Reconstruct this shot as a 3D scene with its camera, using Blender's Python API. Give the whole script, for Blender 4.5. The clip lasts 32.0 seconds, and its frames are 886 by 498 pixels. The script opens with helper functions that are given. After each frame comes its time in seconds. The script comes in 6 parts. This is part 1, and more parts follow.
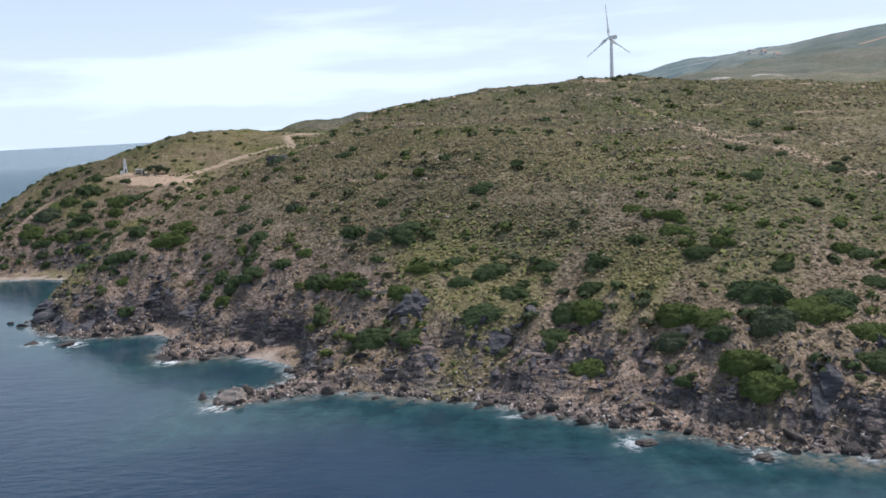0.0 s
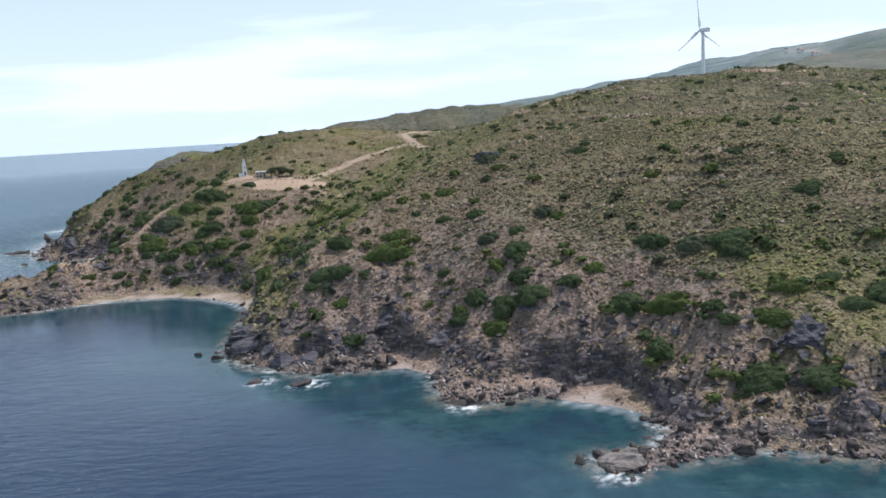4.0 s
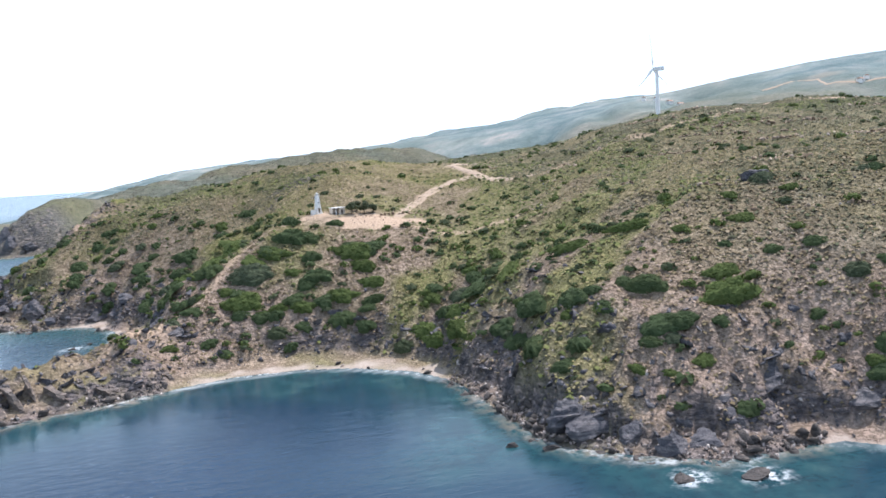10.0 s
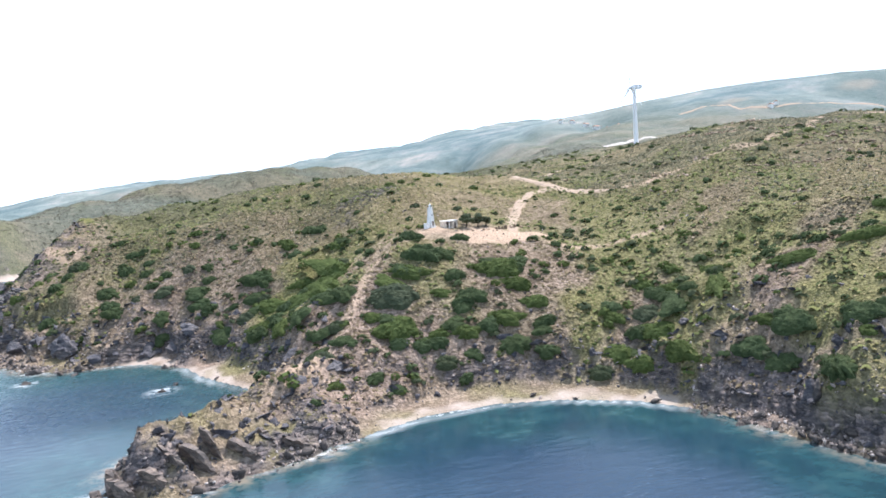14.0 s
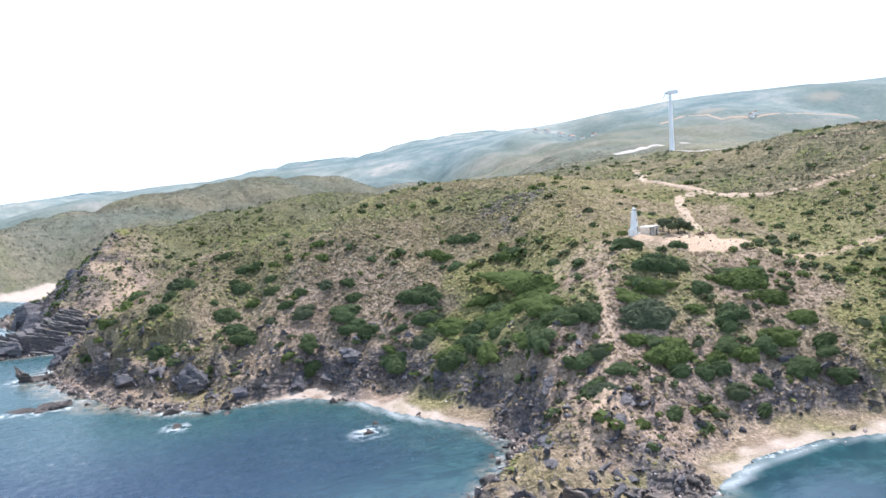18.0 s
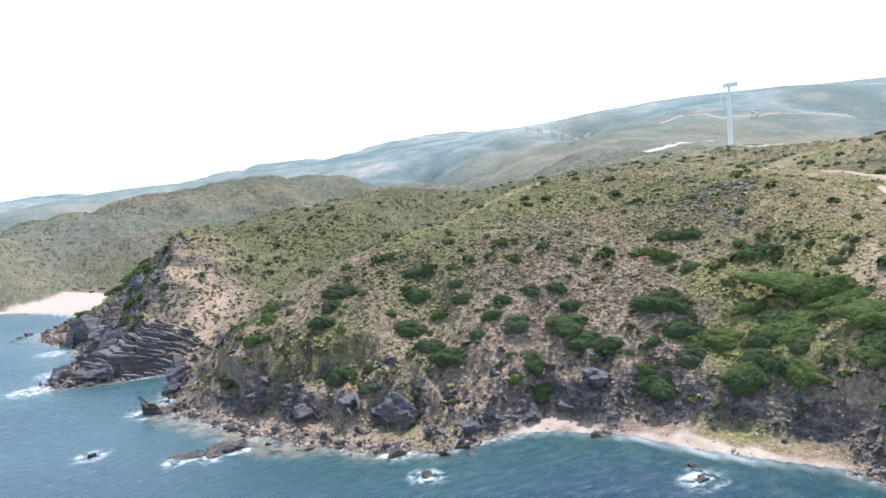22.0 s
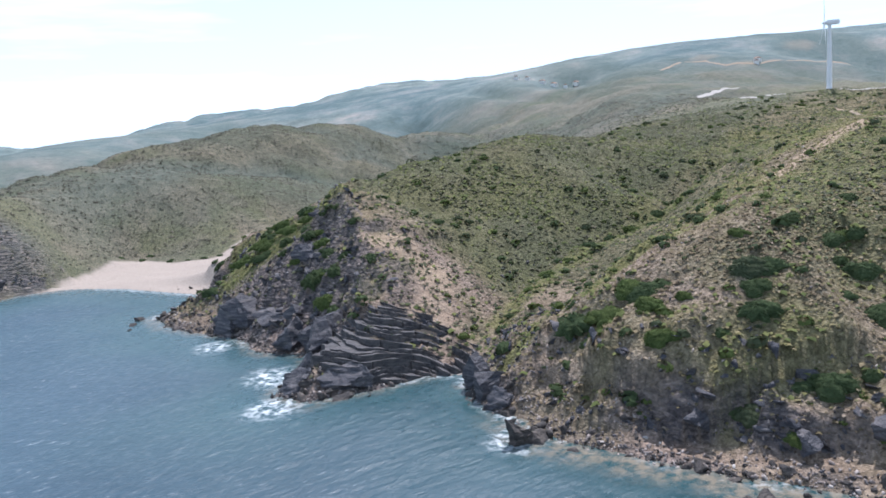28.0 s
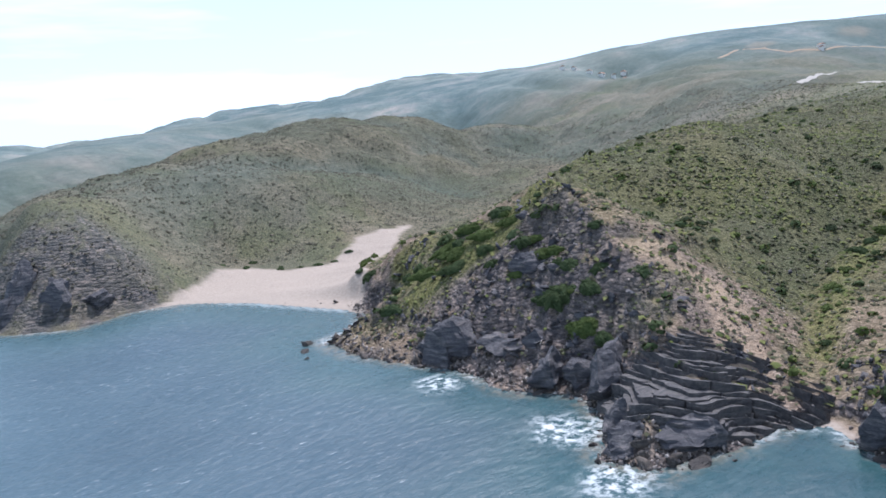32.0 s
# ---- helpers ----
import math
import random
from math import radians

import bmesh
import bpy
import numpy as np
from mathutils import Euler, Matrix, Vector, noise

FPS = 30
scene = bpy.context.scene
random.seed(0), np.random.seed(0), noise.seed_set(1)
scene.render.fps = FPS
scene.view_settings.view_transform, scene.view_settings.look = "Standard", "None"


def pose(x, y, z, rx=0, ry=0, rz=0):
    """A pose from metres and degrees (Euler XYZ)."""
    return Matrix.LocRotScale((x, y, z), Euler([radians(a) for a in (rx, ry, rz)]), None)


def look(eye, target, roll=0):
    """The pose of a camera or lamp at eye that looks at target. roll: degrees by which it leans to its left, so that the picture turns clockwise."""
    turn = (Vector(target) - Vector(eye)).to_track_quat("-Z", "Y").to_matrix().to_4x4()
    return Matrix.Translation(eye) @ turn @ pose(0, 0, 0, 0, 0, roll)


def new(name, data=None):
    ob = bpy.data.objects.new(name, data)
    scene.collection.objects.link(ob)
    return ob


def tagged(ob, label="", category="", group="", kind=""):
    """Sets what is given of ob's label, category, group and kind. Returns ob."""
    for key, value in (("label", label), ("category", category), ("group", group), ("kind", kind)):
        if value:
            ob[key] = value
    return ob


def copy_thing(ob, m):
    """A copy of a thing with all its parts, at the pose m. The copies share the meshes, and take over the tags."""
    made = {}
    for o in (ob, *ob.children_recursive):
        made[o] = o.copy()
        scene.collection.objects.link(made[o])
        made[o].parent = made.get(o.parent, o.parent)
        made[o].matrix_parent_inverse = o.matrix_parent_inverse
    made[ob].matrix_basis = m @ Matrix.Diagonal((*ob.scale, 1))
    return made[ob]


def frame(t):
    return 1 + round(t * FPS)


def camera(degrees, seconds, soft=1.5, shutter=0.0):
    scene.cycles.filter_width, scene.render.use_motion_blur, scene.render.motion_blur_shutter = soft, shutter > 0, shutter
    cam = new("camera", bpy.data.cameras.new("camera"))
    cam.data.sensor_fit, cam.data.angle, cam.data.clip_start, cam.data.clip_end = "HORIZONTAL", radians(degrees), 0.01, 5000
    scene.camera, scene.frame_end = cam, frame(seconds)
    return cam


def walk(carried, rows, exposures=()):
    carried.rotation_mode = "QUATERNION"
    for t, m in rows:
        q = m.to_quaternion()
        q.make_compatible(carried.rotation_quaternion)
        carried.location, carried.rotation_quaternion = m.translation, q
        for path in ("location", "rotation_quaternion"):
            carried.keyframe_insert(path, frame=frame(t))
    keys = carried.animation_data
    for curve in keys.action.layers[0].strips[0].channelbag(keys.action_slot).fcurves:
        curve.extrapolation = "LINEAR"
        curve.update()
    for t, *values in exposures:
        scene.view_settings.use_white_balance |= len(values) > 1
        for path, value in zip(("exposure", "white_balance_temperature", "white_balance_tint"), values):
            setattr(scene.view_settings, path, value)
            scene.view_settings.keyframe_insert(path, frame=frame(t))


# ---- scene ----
cam = camera(58.3, 32.0, soft=1.7)
METRES, EYE, TILT, LEAN, TURN = 640.0, 53.7, -9.4, 3.1, 0.0
ROWS = [
    (0.0, 0.0, 0.0, 0.0, 0.0, 0.0, 0.0),
    (0.5, -0.0139, 0.0069, 0.0006, 0.01, -0.01, 0.02),
    (1.0, -0.0277, 0.014, 0.001, 0.01, -0.0, 0.04),
    (1.5, -0.0414, 0.0211, 0.0014, 0.02, -0.01, 0.07),
    (2.0, -0.0563, 0.0289, 0.0018, 0.01, -0.0, 0.12),
    (2.5, -0.0711, 0.0368, 0.002, -0.08, 0.04, 0.15),
    (3.0, -0.0846, 0.0442, 0.0025, -0.29, 0.09, 0.23),
    (3.5, -0.0994, 0.0522, 0.003, -0.58, 0.13, 0.37),
    (5.5, -0.1543, 0.0834, 0.0049, -4.99, 1.27, 1.38),
    (6.0, -0.1687, 0.0916, 0.0052, -5.96, 1.44, 1.58),
    (6.5, -0.1818, 0.0991, 0.0055, -7.08, 1.71, 1.83),
    (7.0, -0.196, 0.1075, 0.0058, -8.39, 1.98, 2.08),
    (7.5, -0.2091, 0.1153, 0.006, -9.55, 2.24, 2.27),
    (8.0, -0.2221, 0.1234, 0.0063, -10.66, 2.55, 2.48),
    (8.5, -0.2351, 0.1315, 0.0067, -11.81, 2.8, 2.67),
    (9.0, -0.2503, 0.1412, 0.0069, -13.14, 3.07, 2.83),
    (9.5, -0.2621, 0.1489, 0.0071, -14.19, 3.27, 2.99),
    (10.0, -0.2771, 0.159, 0.0074, -15.47, 3.49, 3.16),
    (10.5, -0.2898, 0.1679, 0.0078, -16.57, 3.63, 3.33),
    (11.0, -0.3035, 0.1776, 0.0082, -17.79, 3.8, 3.51),
    (11.5, -0.3151, 0.186, 0.0087, -18.85, 3.96, 3.65),
    (12.0, -0.3293, 0.1968, 0.0098, -20.09, 4.07, 3.9),
    (12.5, -0.3415, 0.2063, 0.0106, -21.22, 4.23, 4.09),
    (13.0, -0.3543, 0.2168, 0.0119, -22.43, 4.35, 4.29),
    (13.5, -0.366, 0.2267, 0.013, -23.56, 4.49, 4.44),
    (14.0, -0.3784, 0.2377, 0.0145, -24.73, 4.6, 4.63),
    (14.5, -0.3894, 0.2482, 0.0159, -25.39, 4.62, 4.74),
    (16.5, -0.4309, 0.2945, 0.0223, -28.08, 4.87, 5.18),
    (17.0, -0.4407, 0.3072, 0.0242, -28.74, 4.92, 5.3),
    (17.5, -0.4494, 0.3191, 0.0259, -29.32, 4.97, 5.41),
    (18.0, -0.4584, 0.3323, 0.0277, -29.96, 5.0, 5.56),
    (18.5, -0.4662, 0.3447, 0.0294, -30.52, 5.04, 5.71),
    (19.0, -0.4746, 0.3583, 0.0314, -31.15, 5.04, 5.86),
    (19.5, -0.482, 0.3712, 0.0331, -31.72, 5.04, 5.97),
    (20.0, -0.4898, 0.3852, 0.0349, -32.19, 5.05, 6.03),
    (20.5, -0.4967, 0.3981, 0.0367, -32.56, 5.05, 6.11),
    (21.0, -0.5043, 0.4122, 0.0385, -32.99, 5.08, 6.16),
    (21.5, -0.5112, 0.4253, 0.0401, -33.38, 5.08, 6.25),
    (22.0, -0.5186, 0.4397, 0.0418, -33.88, 4.88, 6.31),
    (22.5, -0.5253, 0.453, 0.0434, -34.56, 4.49, 6.41),
    (23.0, -0.532, 0.4663, 0.0453, -35.51, 3.91, 6.58),
    (23.5, -0.5386, 0.4796, 0.0471, -36.4, 3.38, 6.71),
    (24.0, -0.5462, 0.4951, 0.0495, -37.18, 2.84, 6.83),
    (24.5, -0.5527, 0.5084, 0.0517, -37.75, 2.48, 6.92),
    (25.0, -0.5597, 0.5226, 0.0543, -38.33, 2.02, 7.01),
    (25.5, -0.566, 0.5358, 0.0566, -38.86, 1.65, 7.08),
    (27.5, -0.5895, 0.5906, 0.0674, -39.93, 0.81, 7.41),
    (28.0, -0.5945, 0.6038, 0.0701, -39.97, 0.78, 7.48),
    (28.5, -0.5993, 0.6184, 0.0728, -39.95, 0.76, 7.55),
    (29.0, -0.604, 0.6331, 0.0755, -39.95, 0.76, 7.59),
    (29.5, -0.6079, 0.6467, 0.0779, -39.92, 0.77, 7.68),
    (30.0, -0.6119, 0.6604, 0.0802, -39.94, 0.8, 7.75),
    (30.5, -0.6158, 0.6751, 0.083, -39.96, 0.76, 7.85),
    (31.0, -0.6192, 0.6888, 0.0853, -39.98, 0.75, 7.9),
    (31.5, -0.6228, 0.7037, 0.0878, -40.02, 0.68, 7.98),
    (32.0, -0.6257, 0.7175, 0.0898, -40.05, 0.44, 8.04),
]
EXPOSURES = [(t, stops + 0.08, kelvin - 260, 17) for t, stops, kelvin in ((0,-0.45,6400), (4,-0.32,6290), (9, 0.18, 6230), (13, 0.54, 6230), (20, 0.58, 6180), (24, 0.36, 6130), (28, 0.0, 6000), (32, -0.08, 5960))]
walk(cam, [(t, pose(0, 0, EYE, TILT, LEAN, TURN) @ pose(METRES * x, METRES * y, METRES * z, 90 + pitch, roll, yaw)) for t, x, y, z, yaw, pitch, roll in ROWS], EXPOSURES)

# ---- light ----
SUN_AZ, SUN_EL = 60.0, 60.0      # degrees clockwise from +y, above the horizon
world = bpy.data.worlds.new("sky")
world.use_nodes = True
scene.world = world
wn, wl = world.node_tree.nodes, world.node_tree.links
sky = wn.new("ShaderNodeTexSky")
sky.sky_type, sky.sun_disc = "NISHITA", False
sky.sun_elevation, sky.sun_rotation = radians(SUN_EL), radians(SUN_AZ)
sky.air_density, sky.dust_density, sky.ozone_density = 1.0, 1.2, 1.5
# thin high cloud and sea haze whiten the sky, most towards the horizon
way = wn.new("ShaderNodeTexCoord").outputs["Generated"]
split = wn.new("ShaderNodeSeparateXYZ")
wl.new(way, split.inputs[0])
veil = wn.new("ShaderNodeMapRange")
for key, v in (("From Min", -0.02), ("From Max", 0.5), ("To Min", 0.84), ("To Max", 0.2)):
    veil.inputs[key].default_value = v
wl.new(split.outputs["Z"], veil.inputs["Value"])
stretch = wn.new("ShaderNodeMapping")
stretch.inputs["Scale"].default_value = (1.2, 1.2, 9.0)
wl.new(way, stretch.inputs["Vector"])
cloud = wn.new("ShaderNodeTexNoise")
cloud.inputs["Scale"].default_value, cloud.inputs["Detail"].default_value, cloud.inputs["Roughness"].default_value = 1.6, 5, 0.55
wl.new(stretch.outputs[0], cloud.inputs["Vector"])
streak = wn.new("ShaderNodeMapRange")
for key, v in (("From Min", 0.48), ("From Max", 0.68), ("To Min", 0.0), ("To Max", 0.5)):
    streak.inputs[key].default_value = v
wl.new(cloud.outputs["Fac"], streak.inputs["Value"])
both = wn.new("ShaderNodeMath")
both.operation, both.use_clamp = "ADD", True
wl.new(veil.outputs[0], both.inputs[0])
wl.new(streak.outputs[0], both.inputs[1])
hazy = wn.new("ShaderNodeMix")
hazy.data_type = "RGBA"
wl.new(both.outputs[0], hazy.inputs["Factor"])
wl.new(sky.outputs[0], hazy.inputs["A"])
hazy.inputs["B"].default_value = (11.5, 13.9, 15.4, 1)
wl.new(hazy.outputs["Result"], wn["Background"].inputs[0])
wn["Background"].inputs[1].default_value = 0.1
sun = new("sun", bpy.data.lights.new("sun", "SUN"))
sun.data.energy, sun.data.angle, sun.data.color = 4.8, radians(0.6), (1.0, 0.95, 0.87)
_a, _e = radians(SUN_AZ), radians(SUN_EL)
sun.matrix_world = look((0, 0, 300), (-300 * math.sin(_a) * math.cos(_e), -300 * math.cos(_a) * math.cos(_e), 300 - 300 * math.sin(_e)))

# ---- the lie of the land ----
# TERRAIN BEGIN
# shoreline, from the open coast in the east round the coves to the far bays in the north-west
SHORE_EAST = [(4500, -900), (1500, -260), (600, -60), (300, 20), (150, 76), (95, 98), (63, 112), (47, 118), (36, 125), (26, 130), (15, 138), (4, 144), (-10, 150), (-24, 155), (-37, 151.5),
              (-47, 150), (-49.5, 155), (-39, 158), (-35, 165), (-38, 174), (-46, 180), (-56, 185), (-66, 183), (-72, 188), (-74, 202), (-80, 208), (-92, 208),
              (-104, 209), (-114, 216), (-121, 223), (-126, 232), (-126, 243), (-128, 258), (-128, 273)]
SHORE_COVES = [(-136, 288), (-148, 298), (-162, 304), (-178, 305), (-192, 301), (-205, 296), (-218, 292), (-233, 287), (-241, 297), (-239, 312), (-228, 321),
               (-216, 330), (-206, 342), (-206, 353), (-211, 366), (-215, 378), (-217, 390), (-226, 403), (-236, 409), (-250, 409), (-260, 418), (-268, 433),
               (-274, 448), (-278, 464), (-280, 482), (-277, 502), (-271, 514), (-266, 521)]
SHORE_WEST = [(-272, 528), (-285, 529), (-299, 534), (-301, 543), (-287, 553), (-279, 565), (-286, 582), (-283, 600), (-287, 616), (-291, 632), (-288, 650),
              (-272, 657), (-262, 668), (-262, 679), (-268, 697), (-275, 719), (-290, 743), (-308, 747), (-330, 738), (-348, 752), (-352, 790), (-340, 840), (-360, 900),
              (-420, 1000), (-460, 1200), (-430, 1500), (-520, 1900), (-640, 2600), (-800, 4500)]
SHORE = SHORE_EAST + SHORE_COVES + SHORE_WEST
# beaches: middle, reach along the shore, height of the sand's back edge
BEACHES = [(-43, 177, 9, 1.0), (-78, 207, 6, 0.8), (-156, 303, 27, 1.1), (-138, 287, 13, 1.0), (-184, 304, 11, 0.7), (-212, 372, 22, 1.0), (-226, 404, 10, 0.8), (-266, 521, 6, 0.8), (-270, 712, 38, 2.0)]
# spurs, crests and gullies with their heights
LANDFORMS = [
    [(43, 143, 12), (16, 154, 8), (-8, 175, 16), (24, 183, 26), (9, 209, 35), (-18, 247, 43), (-14, 290, 50), (-17, 327, 54), (0, 360, 61), (42, 425, 67), (90, 388, 67.5), (135, 372, 62), (190, 345, 55), (300, 300, 48)],
    [(95, 175, 28), (80, 230, 42), (60, 290, 53), (130, 280, 46), (220, 200, 38)],
    [(-20, 169, 9), (-30, 176, 8), (-40, 215, 26), (-42, 247, 38), (-54, 263, 42.5), (-35, 300, 48), (-30, 365, 56.5), (-15, 450, 58)],
    [(-35, 183, 5), (-46, 189, 5.5), (-58, 193, 5)],
    [(-83, 217, 6), (-94, 232, 18), (-84, 230, 18), (-59, 231, 26), (-96, 254, 26.3), (-110, 245, 15), (-117, 240, 9)],
    [(-127, 280, 3), (-122, 285, 9), (-98, 317, 28), (-70, 338, 40), (-83, 376, 37)],
    [(-72, 390, 42), (-45, 405, 49), (-20, 430, 55)],
    [(-140, 298, 3), (-135, 308, 10), (-120, 318, 18), (-105, 335, 27), (-92, 360, 33), (-75, 395, 42), (-67, 425, 47)],
    [(-156, 313, 5.3), (-140, 320, 14), (-144, 340, 24.8), (-155, 350, 31), (-147, 366, 36.6), (-135, 370, 36.6), (-121, 371, 35.5), (-98, 407, 43), (-83, 417, 48)],
    [(-236, 300, 7), (-226, 306, 8), (-216, 311, 8), (-205, 314, 9), (-191, 323, 10.5), (-187, 347, 17), (-180, 340, 20), (-171, 342, 23), (-160, 356, 32)],
    [(-232, 292, 3), (-210, 303, 6), (-188, 317, 5), (-170, 319, 7)],
    [(-178, 387, 23), (-169, 424, 37.4), (-142, 410, 47), (-140, 440, 51), (-155, 466, 52), (-110, 480, 50), (-84, 456, 50), (-40, 480, 47)],
    [(-223, 414, 6), (-208, 406, 12.4), (-203, 423, 25.2), (-191, 420, 28.3), (-175, 448, 43.8)],
    [(-241, 419, 2), (-231, 421, 7), (-220, 430, 17), (-205, 442, 33.3), (-213, 451, 33.5), (-226, 457, 31.2), (-196, 478, 40), (-178, 490, 43), (-140, 510, 44)],
    [(-269, 463, 1.5), (-243, 430, 8.3), (-247, 457, 18), (-239, 464, 27.7), (-238, 480, 29), (-260, 498, 13.5), (-267, 492, 7.5)],
    [(-262, 522, 1), (-250, 526, 4), (-241, 537, 8), (-205, 548, 14), (-150, 556, 26), (-90, 560, 34), (-20, 550, 43), (60, 560, 52)],
    [(-235, 512, 11), (-205, 518, 17), (-175, 524, 25)],
    [(-262, 500, 12), (-250, 488, 22), (-238, 480, 31), (-205, 484, 38)],
    [(-297, 543, 2), (-290, 541, 4), (-283, 545, 6.5), (-276, 549, 8.5), (-266, 559, 15), (-256, 571, 23), (-249, 584, 31), (-241, 601, 35), (-234, 615, 37.5), (-218, 619, 39), (-190, 622, 43), (-130, 622, 50), (-60, 640, 47), (10, 660, 52)],
    [(-240, 619, 32), (-247, 621, 27), (-264, 634, 14)],
    [(-266, 596, 13.7), (-257, 598, 21)],
    [(-246, 571, 25.5), (-240, 560, 20.3), (-246, 553, 16), (-260, 544, 8.5), (-257, 535, 3.7), (-249, 533, 3)],
    [(-225, 600, 33), (-207, 587, 26), (-212, 592, 27), (-140, 589, 37)],
    [(-276, 587, 5), (-265, 599, 15.7), (-263, 626, 14.5), (-278, 645, 4), (-247, 668, 17), (-225, 650, 27), (-200, 690, 14)],
    [(-262, 690, 1.2), (-234, 725, 3), (-198, 761, 5), (-153, 779, 7), (-80, 800, 11), (0, 850, 15), (90, 940, 26), (200, 1080, 52), (300, 1200, 84)],
    [(-246, 800, 3.5), (-253, 785, 2.5), (-285, 765, 4)],
    [(-312, 765, 16), (-288, 789, 20.4), (-325, 782, 31), (-320, 830, 34), (-211, 826, 31), (-209, 866, 50), (-202, 898, 55), (-190, 980, 61), (-97, 1030, 72), (-5, 1040, 77), (40, 1010, 66), (55, 950, 42)],
    [(-300, 1090, 30), (-180, 1130, 48), (-40, 1150, 58), (90, 1130, 55)],
    [(-330, 1300, 30), (-150, 1330, 64), (0, 1550, 82), (150, 1700, 94), (330, 1560, 112), (510, 1440, 137), (760, 1400, 174), (900, 1120, 188), (1050, 980, 183), (1400, 700, 190)],
    [(-40, 600, 47), (60, 600, 58), (125, 610, 64.5), (200, 545, 63), (300, 480, 56), (600, 300, 52)],
    [(100, 690, 58), (226, 766, 80), (292, 762, 78), (430, 800, 92), (600, 900, 125)],
    [(442, 1285, 122), (300, 1150, 88), (180, 1010, 62)],
    [(1500, 200, 120), (2500, -100, 120), (3500, 800, 220), (2600, 2200, 240), (1500, 3000, 170), (300, 3200, 95), (-200, 4200, 60), (1500, 4500, 150), (4500, 4500, 200), (4500, -500, 60)],
    [(-350, 2200, 40), (-100, 2300, 75), (60, 2600, 80)],
    [(476, 928, 115), (420, 885, 108), (360, 830, 96), (310, 775, 84), (250, 752, 76), (200, 746, 70)], [(4, 186, 21.9), (24, 181, 24.4)], [(47, 159, 21), (35, 144, 7.2)], [(6, 218, 40.4), (-16, 270, 50.8)], [(-52, 205, 16.8), (-61, 230, 24.2), (-43, 232, 31.3), (-35, 233, 33.2)],
    [(-37, 186, 7.0), (-52, 202, 13.8)], [(-78, 265, 34.2), (-70, 242, 29.4)], [(-131, 308, 10.5), (-111, 267, 15.6), (-117, 255, 7.0)], [(-142, 339, 26.4), (-161, 318, 8.5)],
    [(-169, 422, 37.4), (-192, 401, 21.1), (-191, 376, 12.8), (-183, 359, 20.2)], [(-208, 414, 17.6), (-205, 420, 22.8), (-222, 420, 11.2)],
    [(-271, 616, 11.5), (-275, 630, 4.0)], [(-243, 627, 30.8), (-266, 578, 12.5)], [(-121, 562, 25), (-150, 549, 22), (-168, 554, 18.5)],
]
# low flats of boulders between cliff and water: middle, reach
FLATS = [(-66, 185, 10), (-60, 188, 8), (-52, 188, 7), (-42, 183, 7), (-277, 458, 9), (-272, 446, 10), (-264, 436, 9), (-253, 425, 8), (-104, 215, 7), (-92, 212, 6), (-83, 213, 6), (-124, 232, 6), (-127, 250, 6), (-276, 500, 6), (-280, 486, 7), (20, 138, 6), (36, 129, 6), (5, 146, 6)]
# the crest of the mountain, which the side valleys do not cut
MOUNTAIN_LIFT = -5.0
MOUNTAIN = [(-330, 1300), (0, 1550), (150, 1700), (330, 1560), (510, 1360), (620, 1280), (760, 1300), (830, 1090), (1050, 980), (1250, 1080), (1400, 700)]
# crests that stand proud and gullies cut into the slopes, with their heights
CRESTS = [[(-154, 358, 32.6), (-169, 351.5, 27.6), (-178, 346, 23.2), (-182, 338, 18.8), (-186, 331, 15.2), (-194, 325, 11.2), (-205, 316, 9.6)],
          [(-56, 274, 44.5), (-72, 266, 38.6), (-84, 260, 33.4), (-95, 253, 27.0), (-104, 246, 19.6), (-112, 240, 12.8)],
          [(-208, 452, 35), (-226, 457, 31.6), (-240, 467, 27.4), (-252, 478, 21.2)], [(-205, 442, 33.8), (-219, 432, 20.5), (-232, 424, 9.5)]]
GULLIES = [[(-131, 299, 3.5), (-122, 305, 10.0), (-108, 306, 18.0), (-98, 302, 22.0), (-88, 288, 28.5), (-74, 278, 36)],
           [(-244, 531, 3.0), (-222, 548, 8.0), (-192, 557, 12.0), (-168, 554, 15.5), (-150, 549, 19.0), (-121, 561, 23.0), (-90, 566, 29.0)],
           [(-204, 385, 6.0), (-192, 378, 11.5), (-181, 386, 19.5), (-172, 396, 27.0)], [(-118, 340, 25.5), (-104, 352, 30.5), (-96, 372, 34.5)],
           [(-243, 428, 6.0), (-236, 440, 14.5), (-231, 449, 23.0)]]


def densify(points, step):
    out = [points[0]]
    for a, b in zip(points, points[1:]):
        n = max(1, int(math.dist(a[:2], b[:2]) / step))
        out += [tuple(a[k] + (b[k] - a[k]) * i / n for k in range(len(a))) for i in range(1, n + 1)]
    return out


def shore_distance(x, y):
    """Metres inland from the shoreline; negative at sea."""
    return shore_place(x, y)[0]


